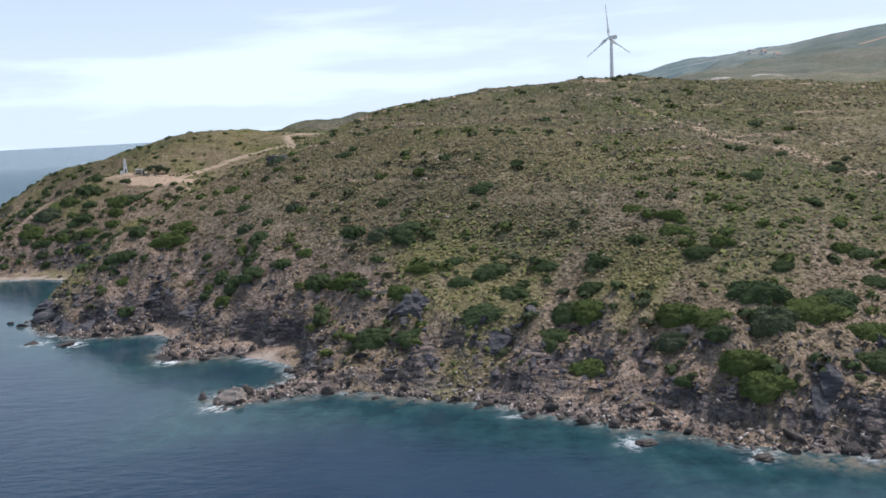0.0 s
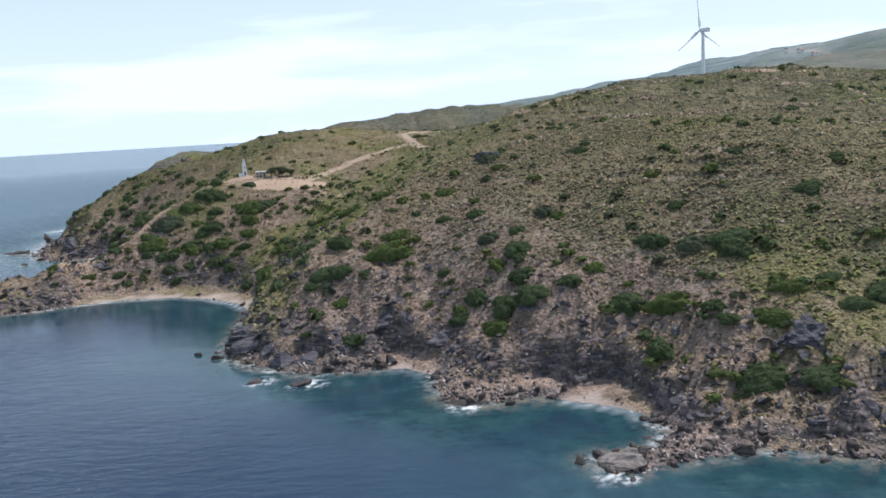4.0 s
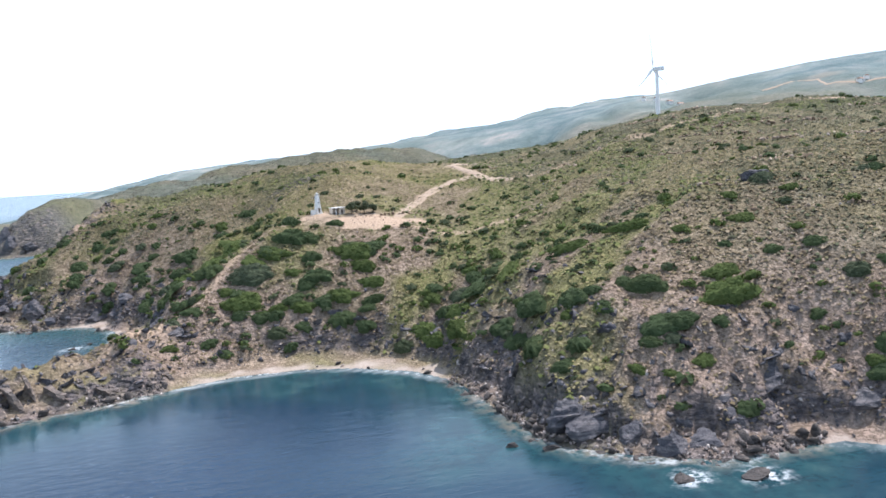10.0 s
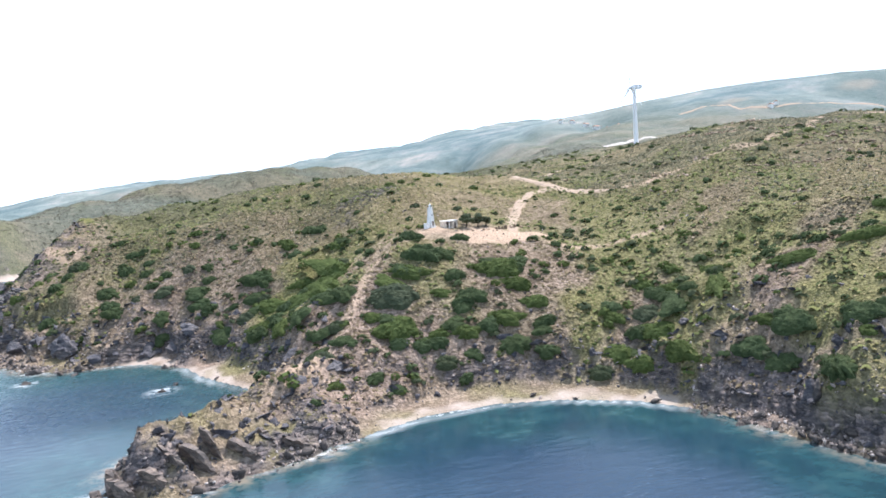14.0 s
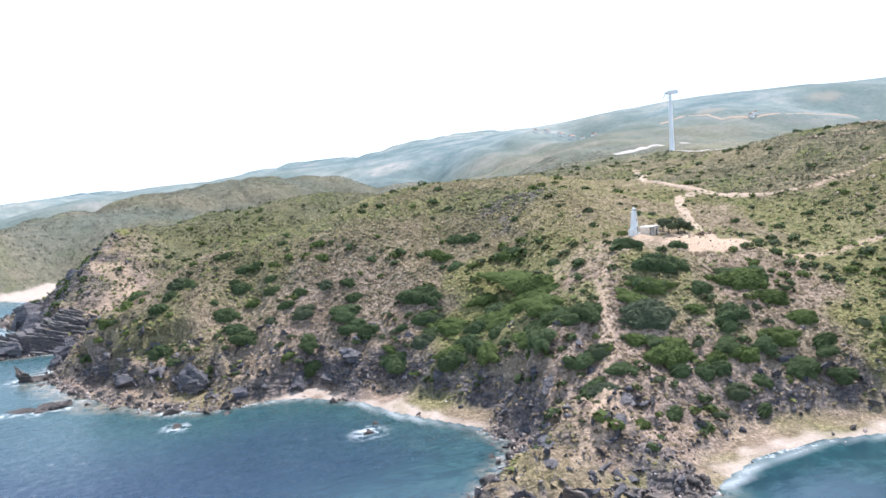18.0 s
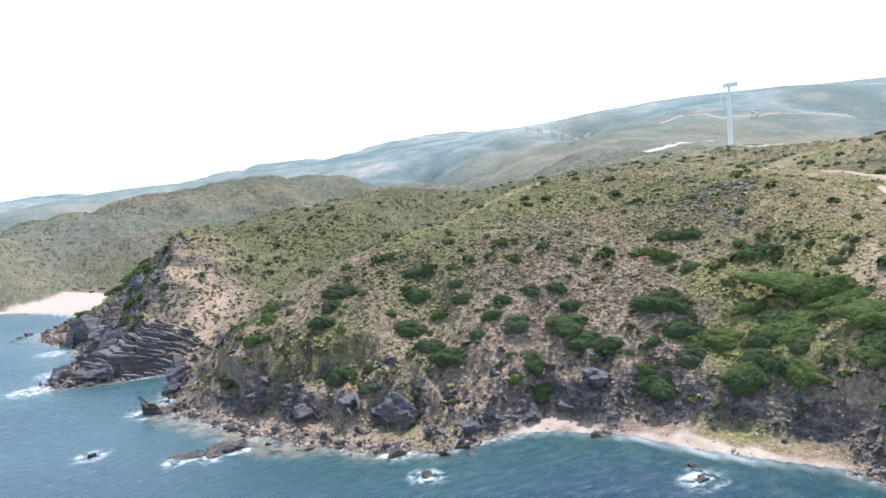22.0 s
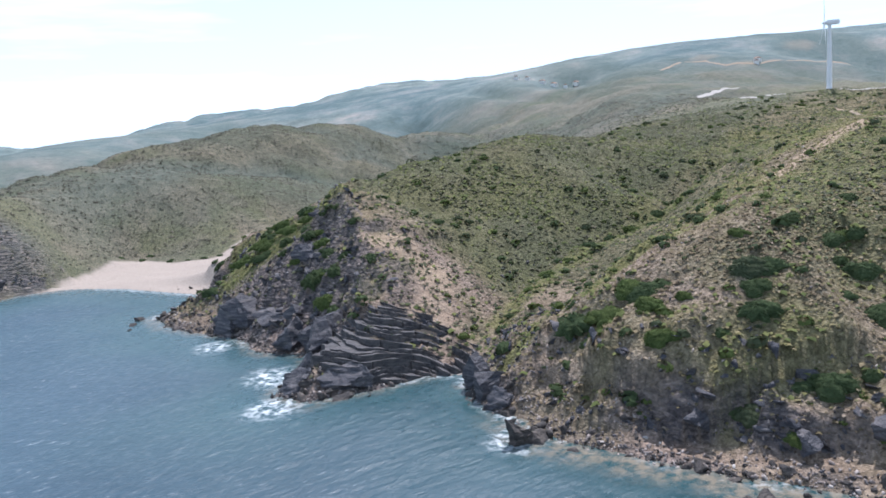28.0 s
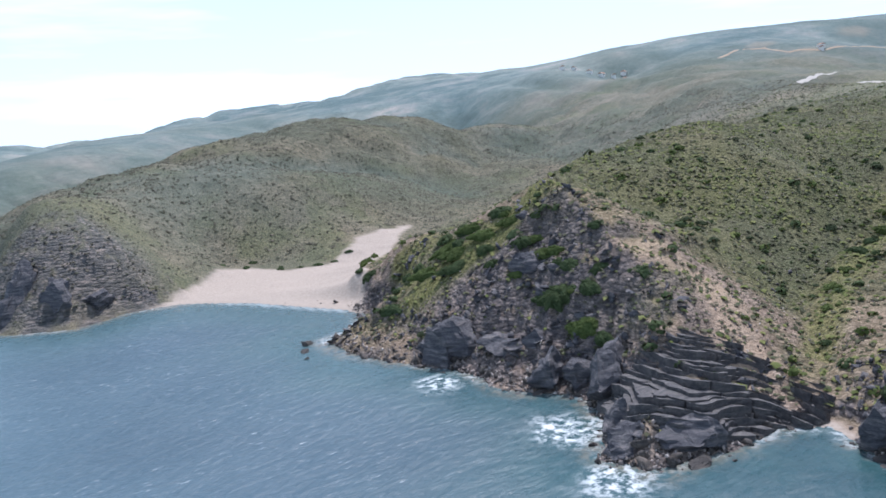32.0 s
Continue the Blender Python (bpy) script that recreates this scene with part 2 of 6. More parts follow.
def shore_place(x, y):
    """Metres inland from the shoreline (negative at sea), and metres along it."""
    best, inside, along, run = np.full(x.shape, 1e12), np.zeros(x.shape, bool), np.zeros(x.shape), 0.0
    loop = SHORE + [(9000, 9000), (9000, -900)]
    for i, (a, b) in enumerate(zip(loop, loop[1:] + loop[:1])):
        if i < len(SHORE) - 1:
            vx, vy = b[0] - a[0], b[1] - a[1]
            k = np.clip(((x - a[0]) * vx + (y - a[1]) * vy) / (vx * vx + vy * vy), 0, 1)
            q = (x - a[0] - k * vx) ** 2 + (y - a[1] - k * vy) ** 2
            along = np.where(q < best, run + k * math.hypot(vx, vy), along)
            best, run = np.minimum(best, q), run + math.hypot(vx, vy)
        if a[1] != b[1]:
            cross = ((a[1] > y) != (b[1] > y)) & (x < (b[0] - a[0]) * (y - a[1]) / (b[1] - a[1]) + a[0])
            inside ^= cross
    return np.where(inside, 1, -1) * np.sqrt(best), along


def hashed(i, j, seed):
    h = (i.astype(np.int64) * 374761393 + j.astype(np.int64) * 668265263 + seed * 144665) & 0xFFFFFFFF
    h = ((h ^ (h >> 13)) * 1274126177) & 0xFFFFFFFF
    return ((h ^ (h >> 16)) & 0xFFFF) / 65535.0


def value_noise(x, y, seed):
    i, j = np.floor(x), np.floor(y)
    u, v = x - i, y - j
    u, v = u * u * (3 - 2 * u), v * v * (3 - 2 * v)
    a, b = hashed(i, j, seed), hashed(i + 1, j, seed)
    c, d = hashed(i, j + 1, seed), hashed(i + 1, j + 1, seed)
    return (a * (1 - u) + b * u) * (1 - v) + (c * (1 - u) + d * u) * v


def fbm(x, y, size, octaves=4, seed=0):
    """Cloudy noise from -1 to 1; size in metres."""
    total, amp, f, norm = 0, 1.0, 1.0 / size, 0
    for k in range(octaves):
        xr, yr = 0.8 * x - 0.6 * y, 0.6 * x + 0.8 * y
        total = total + amp * (2 * value_noise(xr * f + 17.3 * k, yr * f - 9.1 * k, seed + k) - 1)
        norm, amp, f = norm + amp, amp * 0.5, f * 2.03
        x, y = xr, yr
    return total / norm


def ridged(x, y, size, octaves=4, seed=0):
    total, amp, f, norm = 0, 1.0, 1.0 / size, 0
    for k in range(octaves):
        n = 1 - np.abs(2 * value_noise(x * f + 5.7 * k, y * f + 3.3 * k, seed + k) - 1)
        total, norm, amp, f = total + amp * n * n, norm + amp, amp * 0.55, f * 2.1
        x, y = 0.8 * x - 0.6 * y, 0.6 * x + 0.8 * y
    return total / norm


def smooth(a, b, v):
    v = np.clip((v - a) / (b - a), 0, 1)
    return v * v * (3 - 2 * v)


def beachness(x, y):
    best = np.zeros(np.shape(x))
    for bx, by, reach, _ in BEACHES:
        best = np.maximum(best, 1 - smooth(0.75, 1.15, np.hypot(x - bx, y - by) / reach))
    return best


# the sharp spine of the western headland
SPINE = [(-284, 545, 7.5), (-276, 549, 10), (-267, 558, 16), (-256, 570, 25), (-249.5, 584, 33.7), (-242, 600, 38), (-234, 616, 41.2), (-222, 620, 41)]
BROW = [(-264, 508, 7.5), (-251, 503, 15.5), (-243, 498, 21.5), (-235, 494, 27.5), (-226, 484, 32.5), (-216, 472, 37.5), (-200, 470, 40)]
# the sand of the northern beach and the dry stream bed behind it
STRAND = [(-300, 745), (-279, 761), (-257, 781), (-242, 789), (-236, 764), (-218, 756), (-189, 777), (-152, 783), (-186, 751), (-212, 728), (-233, 709), (-246, 688), (-262, 670), (-290, 690)]


def strand(x, y):
    inside, best = np.zeros(np.shape(x), bool), np.full(np.shape(x), 1e12)
    for a, b in zip(STRAND, STRAND[1:] + STRAND[:1]):
        vx, vy = b[0] - a[0], b[1] - a[1]
        k = np.clip(((x - a[0]) * vx + (y - a[1]) * vy) / (vx * vx + vy * vy), 0, 1)
        best = np.minimum(best, (x - a[0] - k * vx) ** 2 + (y - a[1] - k * vy) ** 2)
        if a[1] != b[1]:
            inside ^= ((a[1] > y) != (b[1] > y)) & (x < (b[0] - a[0]) * (y - a[1]) / (b[1] - a[1]) + a[0])
    return np.where(inside, 1, -1) * np.sqrt(best)


def solve_relief():
    pts = []
    for line in LANDFORMS:
        pts += densify(line, 30 if math.hypot(*line[0][:2]) < 700 else 200)
    for px, py in densify(SHORE, 11)[::1]:
        if -420 < px < 200 and py < 1000:
            pts.append((px, py, 0.8))
    for px, py in densify(SHORE, 150):
        if not (-420 < px < 200 and py < 1000):
            pts.append((px, py, 3.0))
    c = np.array(pts, float)
    _, keep = np.unique(np.round(c[:, :2] / 3), axis=0, return_index=True)
    c = c[np.sort(keep)]
    xy = c[:, :2] / 1000
    d2 = ((xy[:, None] - xy[None]) ** 2).sum(-1)
    k = np.where(d2 > 0, d2 * np.log(np.maximum(d2, 1e-12)), 0) + np.eye(len(c)) * 2e-5
    p = np.c_[np.ones(len(c)), xy]
    m = np.block([[k, p], [p.T, np.zeros((3, 3))]])
    return xy, np.linalg.solve(m, np.r_[c[:, 2], 0, 0, 0])


RELIEF_XY, RELIEF_W = solve_relief()


def relief(x, y):
    x, y = np.atleast_1d(np.asarray(x, float)), np.atleast_1d(np.asarray(y, float))
    out = np.zeros(x.shape)
    n = len(RELIEF_XY)
    for s in range(0, len(x), 20000):
        ax, ay = x[s:s + 20000] / 1000, y[s:s + 20000] / 1000
        d2 = (ax[:, None] - RELIEF_XY[None, :, 0]) ** 2 + (ay[:, None] - RELIEF_XY[None, :, 1]) ** 2
        out[s:s + 20000] = (d2 * np.log(np.maximum(d2, 1e-12))) @ RELIEF_W[:n] + RELIEF_W[n] + RELIEF_W[n + 1] * ax + RELIEF_W[n + 2] * ay
    return out


def ground(x, y, detail=True):
    """Height of the land (or the sea bed) at points; also metres inland and the bareness of the rock."""
    x, y = np.atleast_1d(np.asarray(x, float)), np.atleast_1d(np.asarray(y, float))
    d, along = shore_place(x, y)
    h = np.clip(relief(x, y), 0.3, 260)
    beach = beachness(x, y)
    far = np.hypot(x + 120, y - 380)
    if detail:
        d = d + (1 - beach) * np.exp(-np.abs(d) / 14) * (2.2 * fbm(x, y, 9, 3, 5) + 0.8 * fbm(x, y, 2.7, 2, 6))
    crag = (1 - beach * (h < 6)) * smooth(0.5, 4, d) * (1 - smooth(10, 30, d + 14 * fbm(x, y, 26, 3, 11)))
    head = np.exp(-(((x + 262) / 30) ** 2 + ((y - 597) / 48) ** 2) ** 2)
    crag = np.maximum(crag, head * smooth(1, 6, d) * smooth(-0.35, 0.1, fbm(x, y, 17, 3, 13)))
    west = np.exp(-(((x + 322) / 34) ** 2 + ((y - 772) / 30) ** 2) ** 2)
    crag = np.maximum(crag, west * smooth(1, 6, d))
    land = h * smooth(-1.0, 5.0, d) + 0.02
    shelf = np.clip(d * (0.10 + 0.04 * (1 - smooth(480, 600, y)) + 0.14 * (1 - smooth(230, 280, y))), 0, None)
    land = land + beach * (1 - smooth(7, 17, d)) * (np.minimum(shelf, land) - land)
    if detail:
        wall = (3.6 + 1.0 * smooth(300, 400, y) + 3.2 * fbm(x, y, 24, 3, 17)) * (1 - 0.8 * beach) * (1 + 0.9 * head + 0.8 * west) * smooth(3.2, 6.5, d - 6.5 * beach + 3.2 * fbm(x, y, 7, 3, 19)) * (1 - smooth(160, 200, np.abs(y - 330) - 120)) * (1 - 0.65 * smooth(404, 420, y) * (1 - smooth(492, 506, y)) * (1 - smooth(-236, -222, x)))
        wall = wall * (1 - smooth(0.5, 1, np.hypot(x + 225, y - 745) / 85)) * (far < 560)
        wall = np.maximum(wall, (23 + 9 * fbm(x, y, 20, 3, 23)) * west * smooth(4, 10, d + 4 * fbm(x, y, 9, 3, 27)))
        land = np.where(d > 0, np.maximum(land, np.minimum(wall, h + 2.5)), land)
        for sx0, sy0, sh, fall in [(*p, 1.15) for p in densify(SPINE, 1.5)] + [(*p, 0.95) for p in densify(BROW, 1.5)]:
            land = np.maximum(land, np.where(d > 1, sh - fall * np.hypot(x - sx0, y - sy0) + 1.2 * fbm(x, y, 6, 3, 29), 0))
        # crests and gullies, then ribs of rock running down to the water
        for line in CRESTS:
            for px, py, pz in densify(line, 2.0):
                near = (np.abs(x - px) < 16) & (np.abs(y - py) < 16)
                land = np.where(near, np.maximum(land, pz + 0.8 - 0.62 * np.hypot(x - px, y - py)), land)
        for line in GULLIES:
            reach, rise = (22, 0.55) if line[0][1] > 500 else (13, 0.66)
            for px, py, pz in densify(line, 2.0):
                near = (np.abs(x - px) < reach) & (np.abs(y - py) < reach)
                land = np.where(near, np.minimum(land, pz + 0.3 + rise * np.hypot(x - px, y - py)), land)
        ribs = ridged(along + 5 * fbm(x, y, 13, 2, 33), 0.22 * d, 12, 3, 35) - 0.47
        land = land + 5.4 * ribs * smooth(1, 7, d) * (1 - smooth(14, 34, d)) * (1 - beach) * (far < 520)
        cap = 0.5 + 0.22 * d + 40 * smooth(3.0, 7.5, d + 3.5 * fbm(x, y, 16, 3, 55))
        land = land - np.maximum(land - cap, 0) * (1 - head) * (1 - west) * (d > 0) * (far < 520) * (1 - np.exp(-(((x + 232) / 16) ** 2 + ((y - 298) / 9) ** 2) ** 2))
        land = np.where(d > 0, land * (1 - 0.3 * np.exp(-(((0.89 * (x + 224) + 0.45 * (y - 300)) / 20) ** 2 + ((0.89 * (y - 300) - 0.45 * (x + 224)) / 9) ** 2) ** 2)), land)
        for fx, fy, fr in FLATS:
            flat = (1 - smooth(0.55, 1.0, np.hypot(x - fx, y - fy) / fr + 0.25 * fbm(x, y, 6, 2, 49))) * (d > 0)
            land = land + flat * (np.minimum(land, 0.7 + 0.09 * d + 0.5 * fbm(x, y, 3, 2, 53)) - land)
        # worn terrace banks round the upper slopes
        step = 2.7
        level = land / step + 0.35 * fbm(x, y, 30, 2, 37)
        riser = level - np.floor(level)
        worn = smooth(33, 39, h) * smooth(-110, -75, x) * (1 - smooth(150, 220, x)) * (1 - smooth(410, 450, y)) * smooth(-0.15, 0.25, fbm(x, y, 34, 3, 39))
        land = land + step * worn * 0.6 * (smooth(0.62, 0.98, riser) - riser)
    # tilted beds of slate on the western point
    beds = np.exp(-(((0.82 * (x + 276) - 0.57 * (y - 540)) / 23) ** 2 + ((0.57 * (x + 276) + 0.82 * (y - 540)) / 12) ** 2) ** 2)
    if detail:
        land = land - beds * smooth(0.5, 3, d) * 1.2
    if detail:
        rough = np.clip(d / 12, 0, 1) * (1 - 0.85 * beach * (h < 7)) * (1 - 0.9 * smooth(-6, 2, strand(x, y)))
        land = land + rough * (0.9 * fbm(x, y, 22, 4, 21) + 0.35 * fbm(x, y, 4.0, 3, 31)) + smooth(20, 90, d) * 1.5 * fbm(x, y, 75, 3, 41) + smooth(8, 30, d) * (1 - smooth(380, 520, far)) * 3.2 * (ridged(x, y, 42, 3, 43) - 0.45)
        land = land + crag * (1 - 0.95 * beds) * (5.2 * (ridged(x, y, 14, 4, 51) - 0.42) + 1.5 * (ridged(x, y, 3.6, 3, 61) - 0.4)) * smooth(0.5, 7, land)
        spine = np.full(x.shape, 1e9)
        for px, py in densify(MOUNTAIN, 60) + densify([(540, 960), (476, 928), (420, 885), (360, 830), (310, 775), (240, 750)], 60):
            spine = np.minimum(spine, np.hypot(x - px, y - py))
        spine = 1 - smooth(60, 260, spine)
        carve = 85 * (0.2 - ridged(1.75 * (0.83 * x - 0.55 * y), 0.6 * (0.55 * x + 0.83 * y), 720, 3, 71)) + 16 * (0.4 - ridged(x, y, 210, 3, 73))
        land = land + smooth(420, 900, far) * (carve + spine * (MOUNTAIN_LIFT - carve) + 4 * fbm(x, y, 110, 4, 81)) * smooth(0, 120, d)
        land = land + smooth(400, 520, far) * (1 - smooth(760, 1000, far)) * (22 * (0.36 - ridged(x, y, 120, 3, 45)) + 2.2 * fbm(x, y, 30, 3, 47)) * smooth(12, 60, d) * (1 - smooth(-30, 0, strand(x, y)))
        land = np.maximum(land, 0.05 + 0.02 * d)
    bed = -0.3 - 0.16 * np.abs(d) - 0.0
    return np.where(d > 0, land, np.maximum(bed, -14)), d, np.clip(crag, 0, 1)
# TERRAIN END


def height_at(x, y):
    return float(ground([x], [y])[0][0])


# ---- materials ----
def material(name):
    m = bpy.data.materials.new(name)
    m.use_nodes = True
    return m, m.node_tree.nodes, m.node_tree.links, m.node_tree.nodes["Principled BSDF"]


def noise_node(nodes, links, size, detail=6, rough=0.6, coords=None):
    n = nodes.new("ShaderNodeTexNoise")
    n.inputs["Scale"].default_value, n.inputs["Detail"].default_value, n.inputs["Roughness"].default_value = 1.0 / size, detail, rough
    if coords is None:
        coords = nodes.new("ShaderNodeNewGeometry").outputs["Position"]
    links.new(coords, n.inputs["Vector"])
    return n.outputs["Fac"]


def ramp(nodes, links, fac, *stops):
    r = nodes.new("ShaderNodeValToRGB")
    while len(r.color_ramp.elements) < len(stops):
        r.color_ramp.elements.new(0.5)
    for e, (p, c) in zip(r.color_ramp.elements, stops):
        e.position, e.color = p, (*c, 1) if len(c) == 3 else c
    links.new(fac, r.inputs["Fac"])
    return r.outputs["Color"]


def mix(nodes, links, fac, a, b, blend="MIX"):
    n = nodes.new("ShaderNodeMix")
    n.data_type, n.blend_type = "RGBA", blend
    for socket, v in ((n.inputs["Factor"], fac), (n.inputs["A"], a), (n.inputs["B"], b)):
        if isinstance(v, (int, float)):
            socket.default_value = v
        elif isinstance(v, tuple):
            socket.default_value = (*v, 1)
        else:
            links.new(v, socket)
    return n.outputs["Result"]


def maths(nodes, links, op, a, b=0.0, clamp=False):
    n = nodes.new("ShaderNodeMath")
    n.operation, n.use_clamp = op, clamp
    for socket, v in ((n.inputs[0], a), (n.inputs[1], b)):
        if isinstance(v, (int, float)):
            socket.default_value = v
        else:
            links.new(v, socket)
    return n.outputs[0]


def attribute(nodes, name):
    a = nodes.new("ShaderNodeAttribute")
    a.attribute_name = name
    return a.outputs["Fac"]


def bump(nodes, links, bsdf, height, strength, distance):
    b = nodes.new("ShaderNodeBump")
    b.inputs["Strength"].default_value, b.inputs["Distance"].default_value = strength, distance
    links.new(height, b.inputs["Height"])
    links.new(b.outputs["Normal"], bsdf.inputs["Normal"])




def cells(nodes, links, size, coords):
    """Irregular cells: the distance from each one's middle and a tone of its own."""
    v = nodes.new("ShaderNodeTexVoronoi")
    v.inputs["Scale"].default_value = 1.0 / size
    links.new(coords, v.inputs["Vector"])
    s = nodes.new("ShaderNodeSeparateColor")
    links.new(v.outputs["Color"], s.inputs[0])
    return v.outputs["Distance"], s.outputs[0]


def land_material():
    m, n, l, p = material("scrub_land")
    pos = n.new("ShaderNodeNewGeometry").outputs["Position"]
    big, mid = noise_node(n, l, 45, 5, 0.6, pos), noise_node(n, l, 7, 6, 0.65, pos)
    fine = noise_node(n, l, 0.9, 5, 0.7, pos)
    swirl = n.new("ShaderNodeTexNoise")
    swirl.inputs["Scale"].default_value, swirl.inputs["Detail"].default_value = 0.9, 3
    l.new(pos, swirl.inputs["Vector"])
    warp = n.new("ShaderNodeVectorMath")
    warp.operation = "MULTIPLY_ADD"
    l.new(swirl.outputs["Color"], warp.inputs[0])
    warp.inputs[1].default_value = (2.2, 2.2, 2.2)
    l.new(pos, warp.inputs[2])
    hummock, tone = cells(n, l, 0.85, warp.outputs[0])
    dip = n.new("ShaderNodeMapping")
    dip.inputs["Rotation"].default_value, dip.inputs["Scale"].default_value = (radians(28), radians(-34), radians(20)), (0.45, 0.8, 1.7)
    l.new(pos, dip.inputs["Vector"])
    block, shade = cells(n, l, 1.5, dip.outputs[0])
    chip, chip_tone = cells(n, l, 0.5, warp.outputs[0])
    earth = ramp(n, l, mid, (0.3, (0.205, 0.150, 0.118)), (0.5, (0.305, 0.228, 0.180)), (0.7, (0.41, 0.318, 0.258)))
    grass = ramp(n, l, mid, (0.3, (0.150, 0.124, 0.064)), (0.55, (0.245, 0.200, 0.112)), (0.75, (0.36, 0.29, 0.18)))
    green = ramp(n, l, fine, (0.3, (0.112, 0.118, 0.040)), (0.7, (0.250, 0.236, 0.092)))
    rock = ramp(n, l, noise_node(n, l, 2.2, 8, 0.72, dip.outputs[0]), (0.32, (0.040, 0.040, 0.048)), (0.45, (0.100, 0.095, 0.104)), (0.56, (0.195, 0.170, 0.162)), (0.72, (0.40, 0.33, 0.285)))
    rock = mix(n, l, 0.62, rock, ramp(n, l, shade, (0.0, (0.35, 0.36, 0.39)), (0.55, (0.9, 0.88, 0.87)), (1.0, (1.7, 1.55, 1.42))), "MULTIPLY")
    rock = mix(n, l, 0.6, rock, ramp(n, l, chip_tone, (0.0, (0.5, 0.5, 0.5)), (1.0, (1.25, 1.22, 1.2))), "MULTIPLY")
    sand = ramp(n, l, fine, (0.3, (0.32, 0.264, 0.220)), (0.7, (0.46, 0.388, 0.326)))
    c = mix(n, l, attribute(n, "turf"), earth, grass)
    c = mix(n, l, maths(n, l, "MULTIPLY", ramp(n, l, big, (0.45, (0, 0, 0)), (0.62, (1, 1, 1))), 0.5), c, grass)
    c = mix(n, l, attribute(n, "verdure"), c, green)
    c = mix(n, l, attribute(n, "maquis"), c, ramp(n, l, mid, (0.3, (0.064, 0.078, 0.046)), (0.7, (0.122, 0.130, 0.082))))
    # cushion plants: each with its own tone, shadow in the gaps painted darker
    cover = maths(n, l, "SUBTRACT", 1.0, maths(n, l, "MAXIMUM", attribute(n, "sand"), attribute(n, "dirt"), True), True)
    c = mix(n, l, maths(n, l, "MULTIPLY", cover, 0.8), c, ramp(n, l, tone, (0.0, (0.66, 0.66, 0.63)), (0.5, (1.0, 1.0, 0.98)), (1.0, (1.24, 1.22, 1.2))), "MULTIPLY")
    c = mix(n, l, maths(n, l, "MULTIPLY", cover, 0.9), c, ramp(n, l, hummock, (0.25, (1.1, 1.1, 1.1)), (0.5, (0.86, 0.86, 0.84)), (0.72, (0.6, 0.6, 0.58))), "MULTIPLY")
    c = mix(n, l, maths(n, l, "MULTIPLY", attribute(n, "bank"), 0.75), c, ramp(n, l, mid, (0.35, (0.34, 0.24, 0.16)), (0.7, (0.54, 0.42, 0.31))))
    pale = maths(n, l, "MULTIPLY", ramp(n, l, chip_tone, (0.72, (0, 0, 0)), (0.8, (1, 1, 1))), ramp(n, l, chip, (0.2, (1, 1, 1)), (0.4, (0, 0, 0))))
    c = mix(n, l, maths(n, l, "MULTIPLY", pale, 0.35), c, (0.38, 0.32, 0.26))
    c = mix(n, l, attribute(n, "bare"), c, rock)
    # far scrub paled and blued, distance haze put into its colour
    hazy_heath = ramp(n, l, noise_node(n, l, 70, 8, 0.68, pos), (0.32, (0.125, 0.172, 0.172)), (0.5, (0.205, 0.260, 0.256)), (0.68, (0.36, 0.352, 0.338)))
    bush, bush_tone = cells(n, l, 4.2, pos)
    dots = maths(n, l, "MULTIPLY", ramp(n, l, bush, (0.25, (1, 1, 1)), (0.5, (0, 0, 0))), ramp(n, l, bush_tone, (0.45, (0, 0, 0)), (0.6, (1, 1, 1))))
    hazy_heath = mix(n, l, maths(n, l, "MULTIPLY", dots, 0.3), hazy_heath, (0.11, 0.15, 0.135))
    hazy_heath = mix(n, l, 0.75, hazy_heath, ramp(n, l, noise_node(n, l, 260, 5, 0.6, pos), (0.40, (0.55, 0.68, 0.72)), (0.5, (0.95, 0.97, 0.95)), (0.60, (1.34, 1.18, 1.08))), "MULTIPLY")
    hazy_heath = mix(n, l, 0.4, hazy_heath, ramp(n, l, noise_node(n, l, 9, 6, 0.7, pos), (0.35, (0.6, 0.6, 0.6)), (0.65, (1, 1, 1))), "MULTIPLY")
    c = mix(n, l, attribute(n, "far"), c, hazy_heath)
    # dark green creases: gully growth, toned to strengthen the folds' shading
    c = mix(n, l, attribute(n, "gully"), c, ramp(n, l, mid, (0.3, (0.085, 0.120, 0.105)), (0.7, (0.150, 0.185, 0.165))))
    c = mix(n, l, attribute(n, "sand"), c, sand)
    c = mix(n, l, attribute(n, "dirt"), c, ramp(n, l, fine, (0.3, (0.37, 0.262, 0.180)), (0.7, (0.52, 0.395, 0.285))))
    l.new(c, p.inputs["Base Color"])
    p.inputs["Roughness"].default_value = 0.95
    p.inputs["Specular IOR Level"].default_value = 0.15
    rough_block = maths(n, l, "MULTIPLY", maths(n, l, "ADD", maths(n, l, "MULTIPLY", shade, 2.0), maths(n, l, "MULTIPLY", block, -1.6)), attribute(n, "bare"))
    lumps = maths(n, l, "ADD", maths(n, l, "MULTIPLY", mid, 0.9), maths(n, l, "MULTIPLY", hummock, -0.5))
    relief_sum = maths(n, l, "ADD", maths(n, l, "ADD", lumps, rough_block), maths(n, l, "MULTIPLY", chip, -0.15))
    bump(n, l, p, maths(n, l, "MULTIPLY", relief_sum, maths(n, l, "SUBTRACT", 1.0, maths(n, l, "MULTIPLY", attribute(n, "sand"), 0.9))), 0.9, 0.8)
    return m


